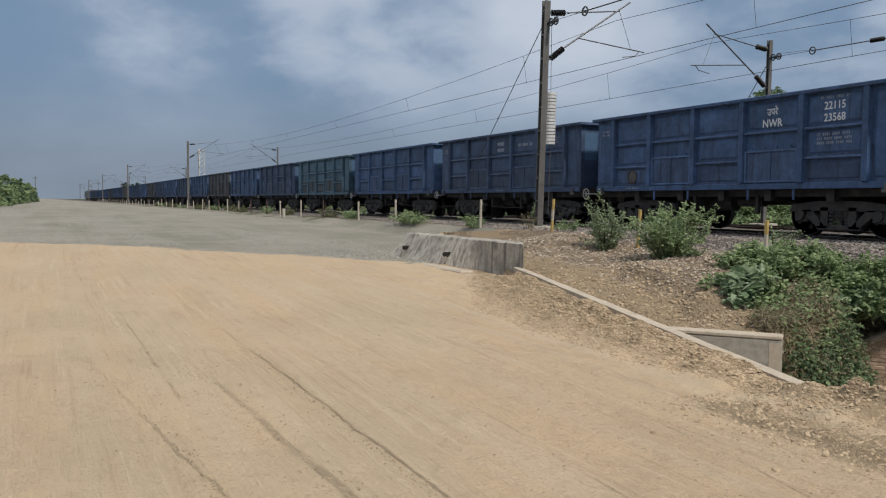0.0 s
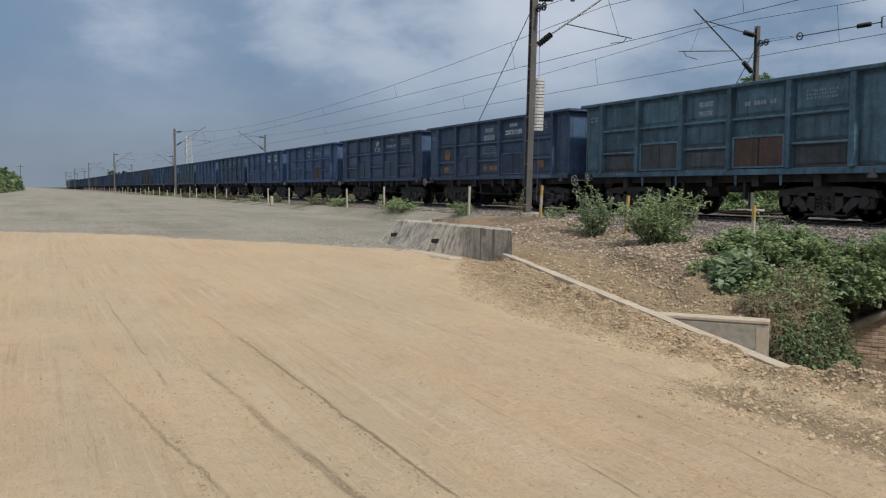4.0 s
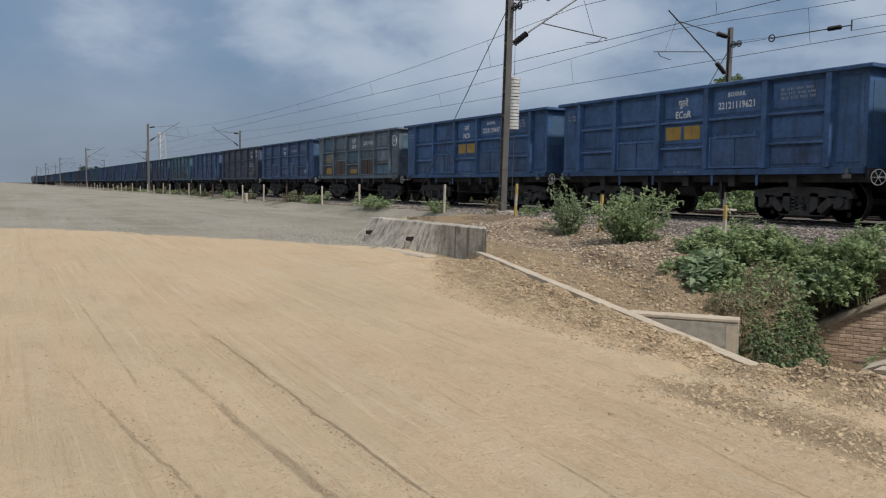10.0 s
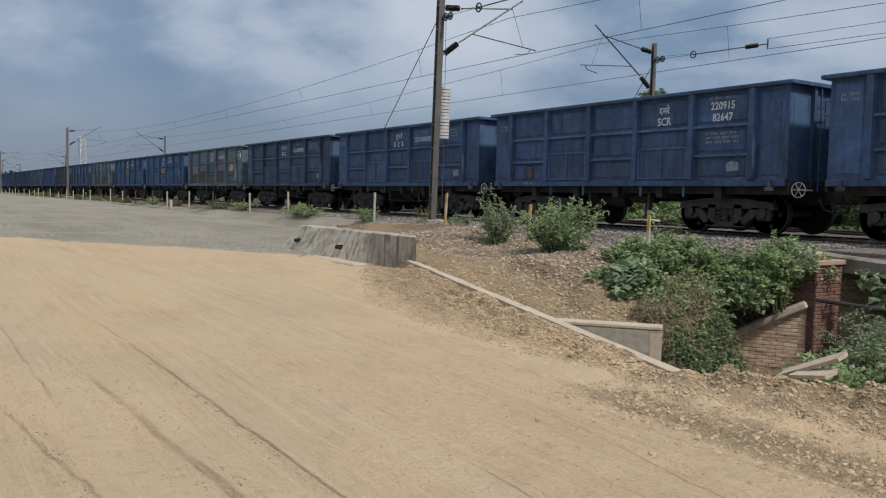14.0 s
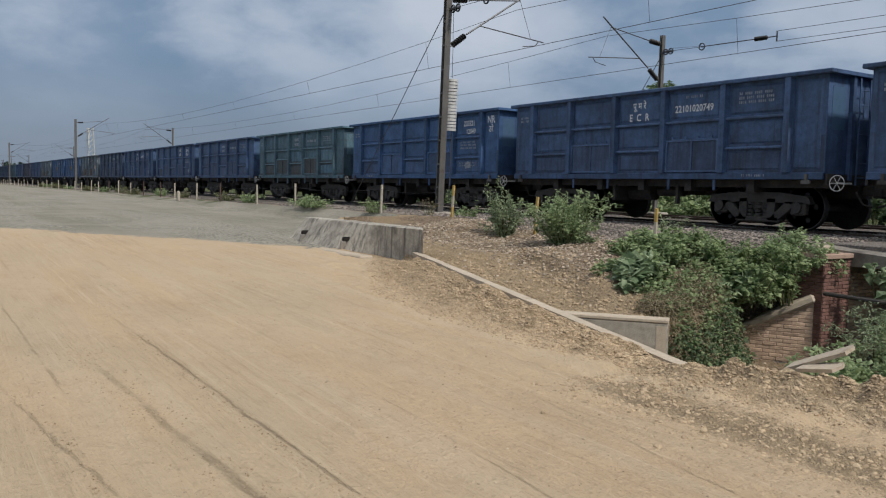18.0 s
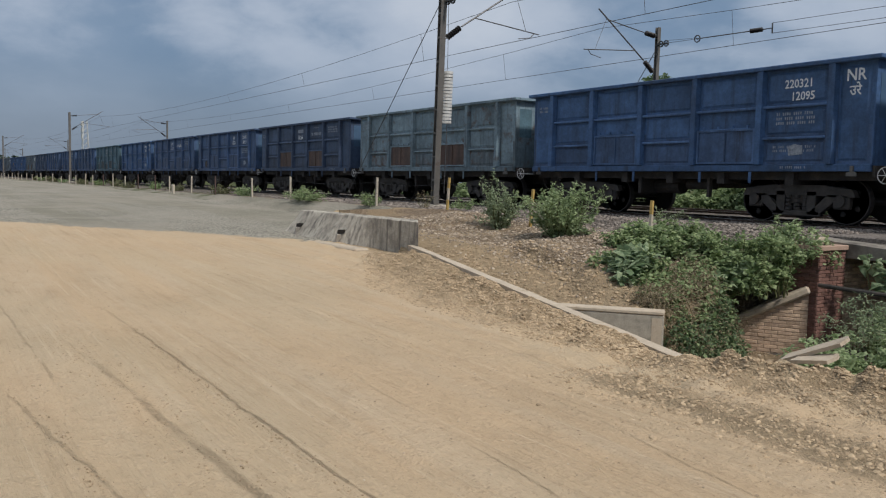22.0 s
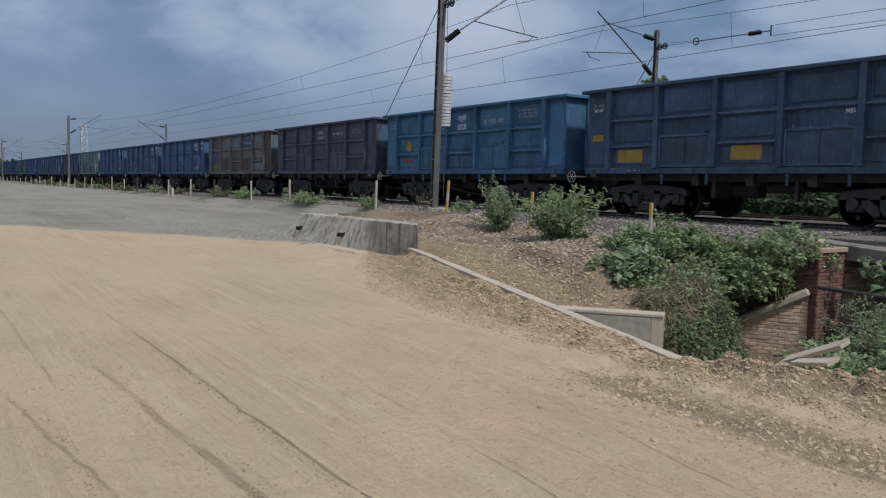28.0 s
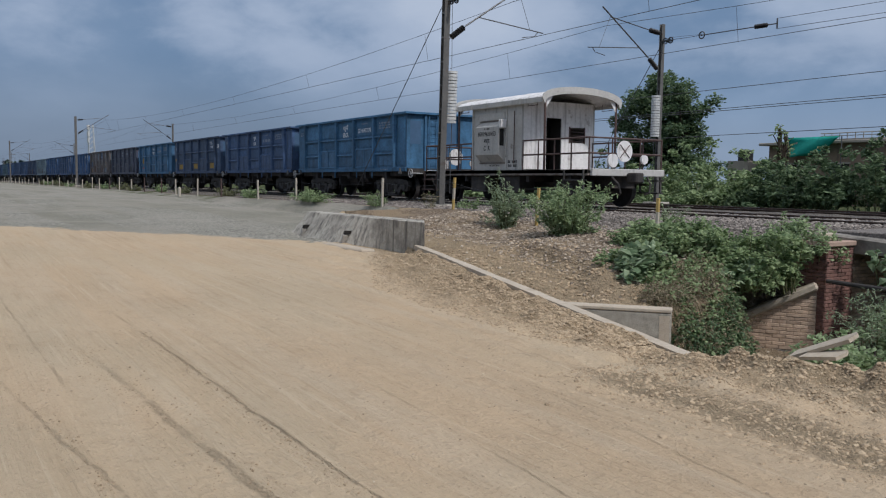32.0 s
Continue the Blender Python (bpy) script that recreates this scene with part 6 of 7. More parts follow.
# ---------------------------------------------------------------- brake van
def make_van():
    """Four-wheeled guard's van; x runs from its leading end, z from the rail."""
    t = thing("brake_van", pose(0, 0, 0), "white and grey guard's brake van with open end platforms", "brake van")
    x0, x1 = 0.35, 8.95
    part("platform", Geo().box(x0, x1, -1.5, 1.5, 0.98, 1.10, 0.01), VAN_FLOOR, t, "dusty steel floor")
    for s in (-1, 1):
        lo, hi = sorted((s * 1.5, s * 1.42))
        part("solebar", Geo().box(x0, x1, lo, hi, 0.93, 1.10, 0.01), VAN_DIRTY, t, "dirty rust-stained floor edge")
    for x, e in ((x0, -1), (x1, 1)):
        lo, hi = sorted((x, x + e * 0.10))
        h = part("headstock", Geo().box(lo, hi, -1.42, 1.42, 0.92, 1.12, 0.015), VAN_GREY, t, "grimy white painted headstock")
        for y in (-0.7, 0.7):
            part("brake_hose", Geo().line([(x + e * 0.10, y, 0.9), (x + e * 0.3, y * 0.9, 0.7), (x + e * 0.32, y * 0.8, 0.45), (x + e * 0.2, y * 0.7, 0.4)], 0.028, 6), BLACK, t)
        part("coupler", Geo().box(*sorted((x + e * 0.1, x + e * 0.52)), -0.15, 0.15, 0.72, 1.02, 0.04), BLACK, t)
    # cabin
    c0, c1, zt = 3.35, 5.98, 3.22
    for s in (-1, 1):
        lo, hi = sorted((s * 1.45, s * 1.41))
        part("side_wall", Geo().box(c0, c1, lo, hi, 1.10, zt), VAN_GREY, t, "grey sheet-steel side")
        # projecting lookout
        g = Geo()
        y0, y1 = s * 1.452, s * 1.68
        xa, xb = c0 + 0.45, c0 + 1.75
        vs = [(xa, y0, 1.35), (xb, y0, 1.35), (xb, y0, 2.62), (xa, y0, 2.62), (xa + 0.03, y1, 1.58), (xb - 0.03, y1, 1.58), (xb - 0.03, y1, 2.46), (xa + 0.03, y1, 2.46)]
        g.add(vs, [(0, 1, 2, 3), (4, 5, 6, 7), (0, 1, 5, 4), (1, 2, 6, 5), (2, 3, 7, 6), (3, 0, 4, 7)])
        lookout = part("lookout", g, VAN_GREY, t, "projecting side lookout")
        lo, hi = sorted((s * 1.50, s * 1.64))
        part("lookout_window", Geo().box(xb - 0.03, xb + 0.004, lo, hi, 1.86, 2.38), INTERIOR_SHADE, lookout, "narrow dark window")
        part("lookout_hood", Geo().box(xb - 0.02, xb + 0.12, *sorted((s * 1.47, s * 1.70)), 2.40, 2.66, 0.02), VAN_WHITE, lookout, "pale box over the narrow window")
        part("lookout_rim", Geo().box(xa - 0.03, xb + 0.03, *sorted((s * 1.455, s * 1.475)), 1.30, 1.345).box(xa - 0.03, xb + 0.03, *sorted((s * 1.455, s * 1.475)), 2.63, 2.67), VAN_DIRTY, lookout)
        lo, hi = sorted((s * 1.452, s * 1.48))
        part("grab_rail", Geo().tube((c1 - 0.35, s * 1.5, 1.3), (c1 - 0.35, s * 1.5, 2.9), 0.015, 6), VAN_DARK, t)
        part("panel_seam", Geo().box(c0 + 0.5, c0 + 1.75, lo, hi, 2.68, 2.90, 0.005), VAN_GREY, t)
        for x in (c0, c0 + 1.82, c1 - 0.06):
            part("corner_post", Geo().box(x, x + 0.06, lo, hi, 1.02, zt), VAN_GREY, t)
    # end walls with a doorway each
    for x, e in ((c0, -1), (c1, 1)):
        lo, hi = sorted((x, x - e * 0.04))
        g = Geo()
        g.box(lo, hi, -1.41, -0.52, 1.10, zt).box(lo, hi, 0.10, 0.42, 1.10, zt).box(lo, hi, 0.42, 1.05, 1.10, 1.98).box(lo, hi, 0.42, 1.05, 2.46, zt).box(lo, hi, 1.05, 1.41, 1.10, zt).box(lo, hi, -0.52, 0.10, 2.72, zt)
        part("end_wall", g, VAN_WHITE, t, "white end wall with doorway")
        g = Geo()
        for k in range(5):
            g.tube((x, 0.42, 2.02 + 0.1 * k), (x, 1.05, 2.02 + 0.1 * k), 0.012, 6)
        lo2, hi2 = sorted((x - 0.02, x + 0.02))
        g.box(lo2, hi2, 0.40, 0.44, 1.96, 2.48).box(lo2, hi2, 1.03, 1.07, 1.96, 2.48)
        part("window_bars", g, VAN_DARK, t, "barred window")
        part("door", Geo().box(*sorted((x - e * 0.05, x - e * 0.55)), 0.10, 0.13, 1.12, 2.70), INTERIOR_SHADE, t, "door standing open inwards, coloured near-black for the cabin's shade")
    # near-black floor and added partition give the cabin its inner shade by colour
    part("cabin_floor", Geo().box(c0, c1, -1.4, 1.4, 1.10, 1.13), INTERIOR_SHADE, t)
    part("inner_partition", Geo().box((c0 + c1) / 2 - 0.02, (c0 + c1) / 2 + 0.02, -1.40, 1.40, 1.13, zt), INTERIOR_SHADE, t)
    # curved roof
    n = 12
    vs, fs = [], []
    r0, r1 = 2.42, 7.05
    m = 24
    for i in range(m + 1):
        x = r0 + (r1 - r0) * i / m
        for j in range(n + 1):
            a = -1 + 2 * j / n
            y = 1.58 * a
            z = 3.20 + 0.34 * (1 - a * a) ** 0.8 + 0.018 * smooth_noise(x, y, 0.5, 51)
            vs += [(x, y, z), (x, y, z - 0.045)]
    w2 = 2 * (n + 1)
    for i in range(m):
        for j in range(n):
            a, b = i * w2 + 2 * j, (i + 1) * w2 + 2 * j
            fs += [(a, a + 2, b + 2, b), (a + 1, b + 1, b + 3, a + 3)]
        a, b = i * w2, (i + 1) * w2
        fs += [(a, b, b + 1, a + 1), (a + 2 * n, a + 2 * n + 1, b + 2 * n + 1, b + 2 * n)]
    for j in range(n):
        a, b = 2 * j, m * w2 + 2 * j
        fs += [(a, a + 1, a + 3, a + 2), (b, b + 2, b + 3, b + 1)]
    part("roof", Geo().add(vs, fs), VAN_WHITE, t, "dented white curved roof", smooth=True)
    for s in (-1, 1):
        part("roof_valance", Geo().box(r0, r1, *sorted((s * 1.575, s * 1.595)), 3.06, 3.215, 0.004), VAN_GREY, t, "dented grey sheet along the roof's edge")
        for x in np.linspace(r0 + 0.2, r1 - 0.2, 6):
            part("roof_strap", Geo().box(x - 0.02, x + 0.02, *sorted((s * 1.595, s * 1.61)), 3.05, 3.23), VAN_GREY, t)
    for x, e in ((r0, -1), (r1, 1)):
        arch = [(1.595 * math.cos(math.pi * k / 14), 3.18 + 0.40 * math.sin(math.pi * k / 14) ** 0.8) for k in range(15)]
        arch += [(1.50 * math.cos(math.pi * (14 - k) / 14), 3.02 + 0.36 * math.sin(math.pi * (14 - k) / 14) ** 0.8) for k in range(15)]
        part("roof_hood", Geo().prism(arch, "x", *sorted((x, x + e * 0.03))), VAN_GREY, t, "arched end sheet of the roof")
    for x, e in ((r0 + 0.06, -1), (r1 - 0.06, 1)):
        for s in (-1, 1):
            part("roof_post", Geo().tube((x, s * 1.42, 1.1), (x, s * 1.42, 3.22), 0.035, 8), VAN_DARK, t)
            part("gusset", Geo().prism([(s * 1.40, 3.20), (s * 1.40, 2.90), (s * 1.15, 3.24)], "x", x - 0.01, x + 0.01), VAN_WHITE, t)
            g = Geo().line([(x - e * 0.25, s * 1.50, 3.2), (x - e * 0.25, s * 1.50, 3.0), (x - e * 0.7, s * 1.50, 3.0), (x - e * 0.7, s * 1.50, 3.2)], 0.012, 5)
            part("lamp_bracket", g, VAN_DARK, t)
    # railings round both platforms
    for xa, xb in ((x0 + 0.05, c0), (c1, x1 - 0.05)):
        for s in (-1, 1):
            for z in (1.55, 1.98):
                part("rail", Geo().tube((xa, s * 1.42, z), (xb, s * 1.42, z), 0.026, 6), VAN_DARK, t)
            for x in np.linspace(xa, xb, 5):
                part("rail_post", Geo().tube((x, s * 1.42, 1.1), (x, s * 1.42, 1.98), 0.022, 6), VAN_DARK, t)
        end = xa if xa < 3 else xb
        for z in (1.55, 1.98):
            part("rail", Geo().tube((end, -1.42, z), (end, 1.42, z), 0.026, 6), VAN_DARK, t)
        for y in (-0.55, 0.55):
            part("rail_post", Geo().tube((end, y, 1.1), (end, y, 1.98), 0.022, 6), VAN_DARK, t)
    # tail discs
    for x, e in ((x0 + 0.1, -1), (x1 - 0.05, 1)):
        d = part("tail_board", Geo().tube((x + e * 0.06, -0.15, 1.62), (x + e * 0.08, -0.15, 1.62), 0.30, 22), VAN_WHITE, t, "white tail board with a cross")
        g = Geo()
        for k in (-1, 1):
            g.tube((x + e * 0.09, -0.15 - 0.18, 1.62 - k * 0.18), (x + e * 0.09, -0.15 + 0.18, 1.62 + k * 0.18), 0.012, 5)
        part("cross", g, VAN_DARK, d)
        for y, z, r in ((-0.62, 1.35, 0.19), (0.62, 1.4, 0.13)):
            part("tail_lamp", Geo().tube((x + e * 0.05, y, z), (x + e * 0.12, y, z), r, 18), VAN_WHITE, t, "pale round tail lamp case")
    # running gear
    for x in (x0 + 1.0, x1 - 1.0):
        for s in (-1, 1):
            g = Geo().box(x - 0.14, x + 0.14, s * 1.18 - 0.1, s * 1.18 + 0.1, 0.36, 0.66, 0.02)
            part("axle_box", g, FRAME, t)
            g = Geo()
            for k in range(5):
                ww = 0.75 - 0.12 * k
                g.box(x - ww, x + ww, s * 1.20 - 0.04, s * 1.20 + 0.04, 0.66 + 0.022 * k, 0.68 + 0.022 * k)
            part("leaf_spring", g, BLACK, t)
            g = Geo().prism([(x - 0.32, 0.8), (x - 0.2, 0.8), (x - 0.16, 0.3), (x - 0.24, 0.3)], "y", s * 1.1 - 0.02, s * 1.1 + 0.02).prism([(x + 0.32, 0.8), (x + 0.2, 0.8), (x + 0.16, 0.3), (x + 0.24, 0.3)], "y", s * 1.1 - 0.02, s * 1.1 + 0.02)
            part("horn_guide", g, FRAME, t)
        b = part("axle_frame", Geo().box(x - 0.06, x + 0.06, -1.05, 1.05, 0.70, 0.78), BLACK, t)
        part("wheelset", wheelset(), WHEEL, b, m=pose(x, 0, 0.5))
    g = Geo().tube((3.6, -0.6, 0.7), (4.6, -0.6, 0.7), 0.2, 12).box(4.9, 5.6, -1.2, -0.7, 0.5, 0.8)
    part("brake_cylinder", g, BLACK, t)
    # black girder and boxes added to fill in the gear and shade below
    part("centre_girder", Geo().box(0.5, 8.8, -0.45, 0.45, 0.58, 0.978), BLACK, t)
    for xa, xb in ((3.15, 3.95), (4.75, 5.75)):
        part("equipment_box", Geo().box(xa, xb, -1.36, -0.75, 0.40, 0.925, 0.02), BLACK, t, "added dark box filling in for gear and shade under the floor")
    for x in (1.2, 2.9, 6.2, 8.1):
        part("cross_member", Geo().box(x - 0.06, x + 0.06, -1.4, 1.4, 0.74, 0.976), BLACK, t)
    part("brake_rod", Geo().tube((1.0, -1.12, 0.52), (8.3, -1.12, 0.52), 0.03, 6), BLACK, t)
    for x in (0.85, 8.4):
        for s in (-1, 1):
            g = Geo().box(x - 0.42, x + 0.42, s * 1.52 - 0.12, s * 1.52 + 0.12, 0.42, 0.46).box(x - 0.42, x + 0.42, s * 1.52 - 0.12, s * 1.52 + 0.12, 0.78, 0.82)
            g.box(x - 0.42, x - 0.38, s * 1.52 - 0.03, s * 1.52 + 0.03, 0.42, 1.1).box(x + 0.38, x + 0.42, s * 1.52 - 0.03, s * 1.52 + 0.03, 0.42, 1.1)
            part("step", g, VAN_DARK if x < 4 else FRAME, t)
    for body, x, z, h in (("85019650453", c0 + 1.10, 2.17, 0.145), ("C  R", c0 + 1.10, 1.72, 0.15)):
        letter(t, body, x, z, h, LETTER_BLACK, y=-1.684)
    bars(t, c0 + 1.10, 2.37, 0.3, 0.05, mat=LETTER_BLACK, y=-1.690)
    letter(t, "मध्य", c0 + 1.10, 1.95, 0.14, LETTER_BLACK, y=-1.684)
    bars(t, c0 + 1.2, 1.22, 0.5, 0.05, mat=LETTER_BLACK, y=-1.456)
    bars(t, c0 + 2.15, 1.32, 0.45, 0.08, 2, mat=LETTER_BLACK, y=-1.456)
    return t


def make_loco():
    t = thing("locomotive", pose(0, 0, 0), "distant electric locomotive hauling the goods train", "locomotive")
    for a in (-20.5, -41.5):
        part("body", Geo().prism([(-1.5, 1.1), (1.5, 1.1), (1.5, 3.2), (1.1, 3.9), (-1.1, 3.9), (-1.5, 3.2)], "x", a, a + 19.5), PAINT["grey"], t)
        part("windscreen", Geo().box(a - 0.01, a + 0.0, -1.2, 1.2, 2.5, 3.1), INTERIOR_SHADE, t)
        part("pantograph", Geo().line([(a + 3, 0, 3.9), (a + 4.5, 0, 4.7), (a + 3, 0, 5.4)], 0.03, 5).tube((a + 3, -0.8, 5.4), (a + 3, 0.8, 5.4), 0.03, 5), WIRE, t)
        for x in (4.5, 15):
            part("bogie", Geo().box(a + x - 2.2, a + x + 2.2, -1.2, 1.2, 0.1, 1.0, 0.05), BLACK, t)
    return t


make_train()
VAN = make_van()
LOCO = make_loco()


# ---------------------------------------------------------------- plants
def leaves(points, size, seed, up=0.3, narrow=0.45, droop=0.15):
    """Small pointed leaves at the points; each is a folded blade."""
    rng = np.random.default_rng(seed)
    n = len(points)
    d = rng.normal(0, 1, (n, 3))
    d[:, 2] = d[:, 2] * 0.6 + up
    d /= np.linalg.norm(d, axis=1)[:, None]
    side = np.cross(d, rng.normal(0, 1, (n, 3)) * 0.4 + np.array([0, 0, 1.0]))
    side /= np.linalg.norm(side, axis=1)[:, None] + 1e-9
    nrm = np.cross(side, d)
    s = (size * (0.6 + 0.8 * rng.random(n)))[:, None]
    p = np.asarray(points)
    v = np.stack([p, p + d * s * 0.5 + side * s * narrow - nrm * s * 0.06, p + d * s - np.array([0, 0, 1]) * s * droop, p + d * s * 0.5 - side * s * narrow - nrm * s * 0.06, p + d * s * 0.5 + nrm * s * 0.05], 1)
    f = (np.array([(0, 1, 4), (1, 2, 4), (2, 3, 4), (3, 0, 4)])[None] + 5 * np.arange(n)[:, None, None]).reshape(-1, 3)
    g = Geo()
    g.v, g.f = v.reshape(-1, 3).tolist(), f.tolist()
    return g


def leaf_mesh(name, geo, mat):
    me = bpy.data.meshes.new(name)
    me.from_pydata(geo.v, [], geo.f)
    me.materials.append(mat)
    return me


def shrub(x, y, rx, ry, h, count, size, mat, label, seed, stems=9, z=None, spiky=0.35, narrow=0.3, name="shrub", lift=0.0):
    """Stems that fork outwards, with leaves gathered along the twigs."""
    z = ground(x, y) if z is None else z
    t = thing(name, pose(x, y, z), label, "shrub")
    rng = np.random.default_rng(seed)
    g, pts = Geo(), []
    per = max(4, count // (stems * 5))
    for k in range(stems):
        a = 2 * math.pi * (k + rng.random()) / stems
        reach = 0.35 + 0.65 * rng.random()
        tip = Vector((rx * reach * math.cos(a), ry * reach * math.sin(a), h * (0.65 + 0.45 * rng.random()) * (1 - 0.38 * reach * reach)))
        root = Vector((0.3 * tip.x, 0.3 * tip.y, -0.05))
        mid = root.lerp(tip, 0.45) + Vector((0.12 * tip.x, 0.12 * tip.y, 0))
        for i in range(per * 2):
            u = rng.random()
            pts.append((root.lerp(mid, u * 2) if u < 0.5 else mid.lerp(tip, u * 2 - 1)) + Vector(rng.normal(0, 0.055 * (rx + 0.2), 3)))
        g.tube(root, mid, 0.012 * h + 0.003, 5, 0.008 * h + 0.002).tube(mid, tip, 0.008 * h + 0.002, 5, 0.003)
        for j in range(5):
            base = root.lerp(mid, 0.3 + 0.7 * rng.random()) if j < 2 else mid.lerp(tip, 0.1 + 0.9 * rng.random())
            out = Vector((0.25 * tip.x + rng.normal(0, 0.34 * rx), 0.25 * tip.y + rng.normal(0, 0.34 * ry), (rng.random() - 0.15) * spiky * h))
            end = base + out
            end.z = max(end.z, 0.02)
            g.tube(base, end, 0.004, 4, 0.002)
            for i in range(per):
                u = rng.random() ** 0.7
                pts.append(base.lerp(end, u) + Vector(rng.normal(0, 0.022 * (rx + 0.3), 3)))
    pts = np.array(pts)
    pts[:, 2] = np.maximum(pts[:, 2], 0.02 + lift)
    tagged(part("stem", g, STEM, t), kind="stuff")
    part("foliage", leaf_mesh("foliage", leaves(pts, size, seed + 1, narrow=narrow), mat), mat, t)
    return t


def mound(x0, x1, y0, y1, heights, count, size, mat, label, seed, name="bush", narrow=0.42, base=None, rough=0.5, droop=0.15):
    """A dense, uneven mass of leaves over a stretch of ground; heights(u) is its outline."""
    t = thing(name, pose((x0 + x1) / 2, (y0 + y1) / 2, 0), label, "bush")
    rng = np.random.default_rng(seed)
    cx, cy = (x0 + x1) / 2, (y0 + y1) / 2
    pts, g = [], Geo()
    clumps = max(12, count // 45)
    for k in range(clumps):
        u, w = rng.random(), rng.random()
        x = x0 + (x1 - x0) * u
        y = y0 + (y1 - y0) * w
        h = heights(u) * (0.45 + 0.65 * rng.random()) * (1 - rough * (2 * w - 1) ** 2)
        zb = (ground(x, y) if base is None else base(x, y))
        zc = zb + h * (0.25 + 0.75 * rng.random())
        r = 0.10 * (1 + abs(x1 - x0) * 0.12) * (0.7 + 0.7 * rng.random())
        if k % 3 == 0:
            g.tube((x - cx, y - cy, zb), (x - cx + rng.normal(0, 0.1), y - cy, zc), 0.012, 4, 0.005)
        d = rng.normal(0, 1, (count // clumps, 3))
        d /= np.linalg.norm(d, axis=1)[:, None]
        q = d * (r * (0.4 + 0.75 * rng.random((len(d), 1)))) * np.array([1.2, 1.0, 0.8])
        q += (x - cx, y - cy, zc)
        q[:, 2] = np.maximum(q[:, 2], zb + 0.01)
        pts.append(q)
    if g.f:
        tagged(part("stem", g, STEM, t), kind="stuff")
    part("foliage", leaf_mesh("foliage", leaves(np.concatenate(pts), size, seed + 1, narrow=narrow, droop=droop), mat), mat, t)
    return t


def tree(x, y, h, r, count, size, mat, label, seed, trunk=0.18, crown0=0.3):
    z = ground(x, y)
    t = thing("tree", pose(x, y, z), label, "tree")
    rng = np.random.default_rng(seed)
    g = Geo().tube((0, 0, -0.1), (0.1, 0.05, h * crown0), trunk, 9, trunk * 0.75)
    centres = []
    for k in range(16):
        a = 2 * math.pi * k * 0.382 + rng.random()
        zz = h * (crown0 + (0.97 - crown0) * (k + rng.random()) / 16)
        rr = r * (0.35 + 0.65 * rng.random()) * math.sqrt(max(0.08, 1 - ((zz / h - 0.55) / 0.52) ** 2))
        tip = Vector((rr * math.cos(a), rr * math.sin(a), zz))
        s = Vector((0.1, 0.05, h * crown0 * (0.8 + 0.2 * rng.random()) + (zz - h * crown0) * 0.35))
        g.tube(s, tip, trunk * 0.4, 6, 0.03)
        centres.append(tip)
        for j in range(3):
            q = tip + Vector(rng.normal(0, 0.28 * r, 3))
            g.tube(tip.lerp(s, 0.3), q, 0.04, 5, 0.015)
            centres.append(q)
    part("trunk", g, BARK, t)
    pts = []
    per = count // len(centres)
    for c in centres:
        d = rng.normal(0, 1, (per, 3))
        d /= np.linalg.norm(d, axis=1)[:, None]
        pts.append(np.array(c) + d * (0.30 * r * (0.35 + 0.75 * rng.random((per, 1)))) * np.array([1.15, 1.15, 0.75]))
    part("crown", leaf_mesh("crown", leaves(np.concatenate(pts), size, seed + 3, narrow=0.4), mat), mat, t)
    return t


# beside the road and along the fence
shrub(-14.87, 11.2, 0.48, 0.44, 1.0, 3000, 0.066, LEAF_GREY, "grey-green feathery shrub beside the fence", 11, 17, narrow=0.24, spiky=0.55)
shrub(-12.50, 11.0, 0.62, 0.52, 0.92, 5200, 0.066, LEAF_FRESH, "bright green leafy shrub beside the fence", 12, 24, narrow=0.3, spiky=0.6)
shrub(-11.3, 12.6, 0.35, 0.3, 0.75, 350, 0.05, LEAF_GREY, "thin weed behind the fence post", 13, 7, narrow=0.25)
shrub(-18.7, 12.9, 0.45, 0.35, 0.3, 500, 0.06, LEAF, "low green weeds at the mast's foot", 14, 8)
shrub(-22.6, 12.0, 0.5, 0.4, 0.38, 600, 0.06, LEAF, "low green weeds beside a fence post", 15, 8)
shrub(-27.4, 12.0, 1.3, 0.5, 0.38, 1200, 0.08, LEAF, "patch of low bright weeds beside the fence", 16, 14)
shrub(-20.6, 12.8, 0.3, 0.3, 0.55, 160, 0.05, LEAF_DRY, "dry straggling weed on the ballast", 17, 6)
for k in range(14):
    rr = random.Random(k)
    shrub(-33 - 5.5 * k - rr.random() * 3, 12.0 + rr.random() * 0.8, 1.0, 0.4, 0.3 + 0.25 * rr.random(), 420, 0.10, LEAF_OLIVE if k % 3 else LEAF, "low weeds along the fence line", 40 + k, 9)
# on the culvert bank


def creeper(lo, hi, y0, y1, depth, count, size, mat, label, seed, narrow, droop):
    """Leaves that hug the face of the bank, from lo to hi metres beyond its brink."""
    rng = np.random.default_rng(seed)
    t = thing("creeper", pose(-8.4, 10.0, 0), label, "creeper")
    pts, g = [], Geo()
    for k in range(count // 14):
        y = y0 + (y1 - y0) * rng.random()
        x = lerp(y, *BANK) + lo + (hi - lo) * rng.random()
        z = ground(x, y) + depth * rng.random() ** 1.4
        if k % 4 == 0:
            q = x + rng.normal(0.08, 0.12), y + rng.normal(0, 0.15)
            g.tube((x + 8.4, y - 10, z), (q[0] + 8.4, q[1] - 10, ground(*q) + 0.05), 0.006, 4, 0.003)
        pts.append(np.array((x + 8.4, y - 10, z)) + rng.normal(0, 0.07, (14, 3)))
    tagged(part("stem", g, STEM, t), kind="stuff")
    part("foliage", leaf_mesh("foliage", leaves(np.concatenate(pts), size, seed + 1, narrow=narrow, droop=droop), mat), mat, t)


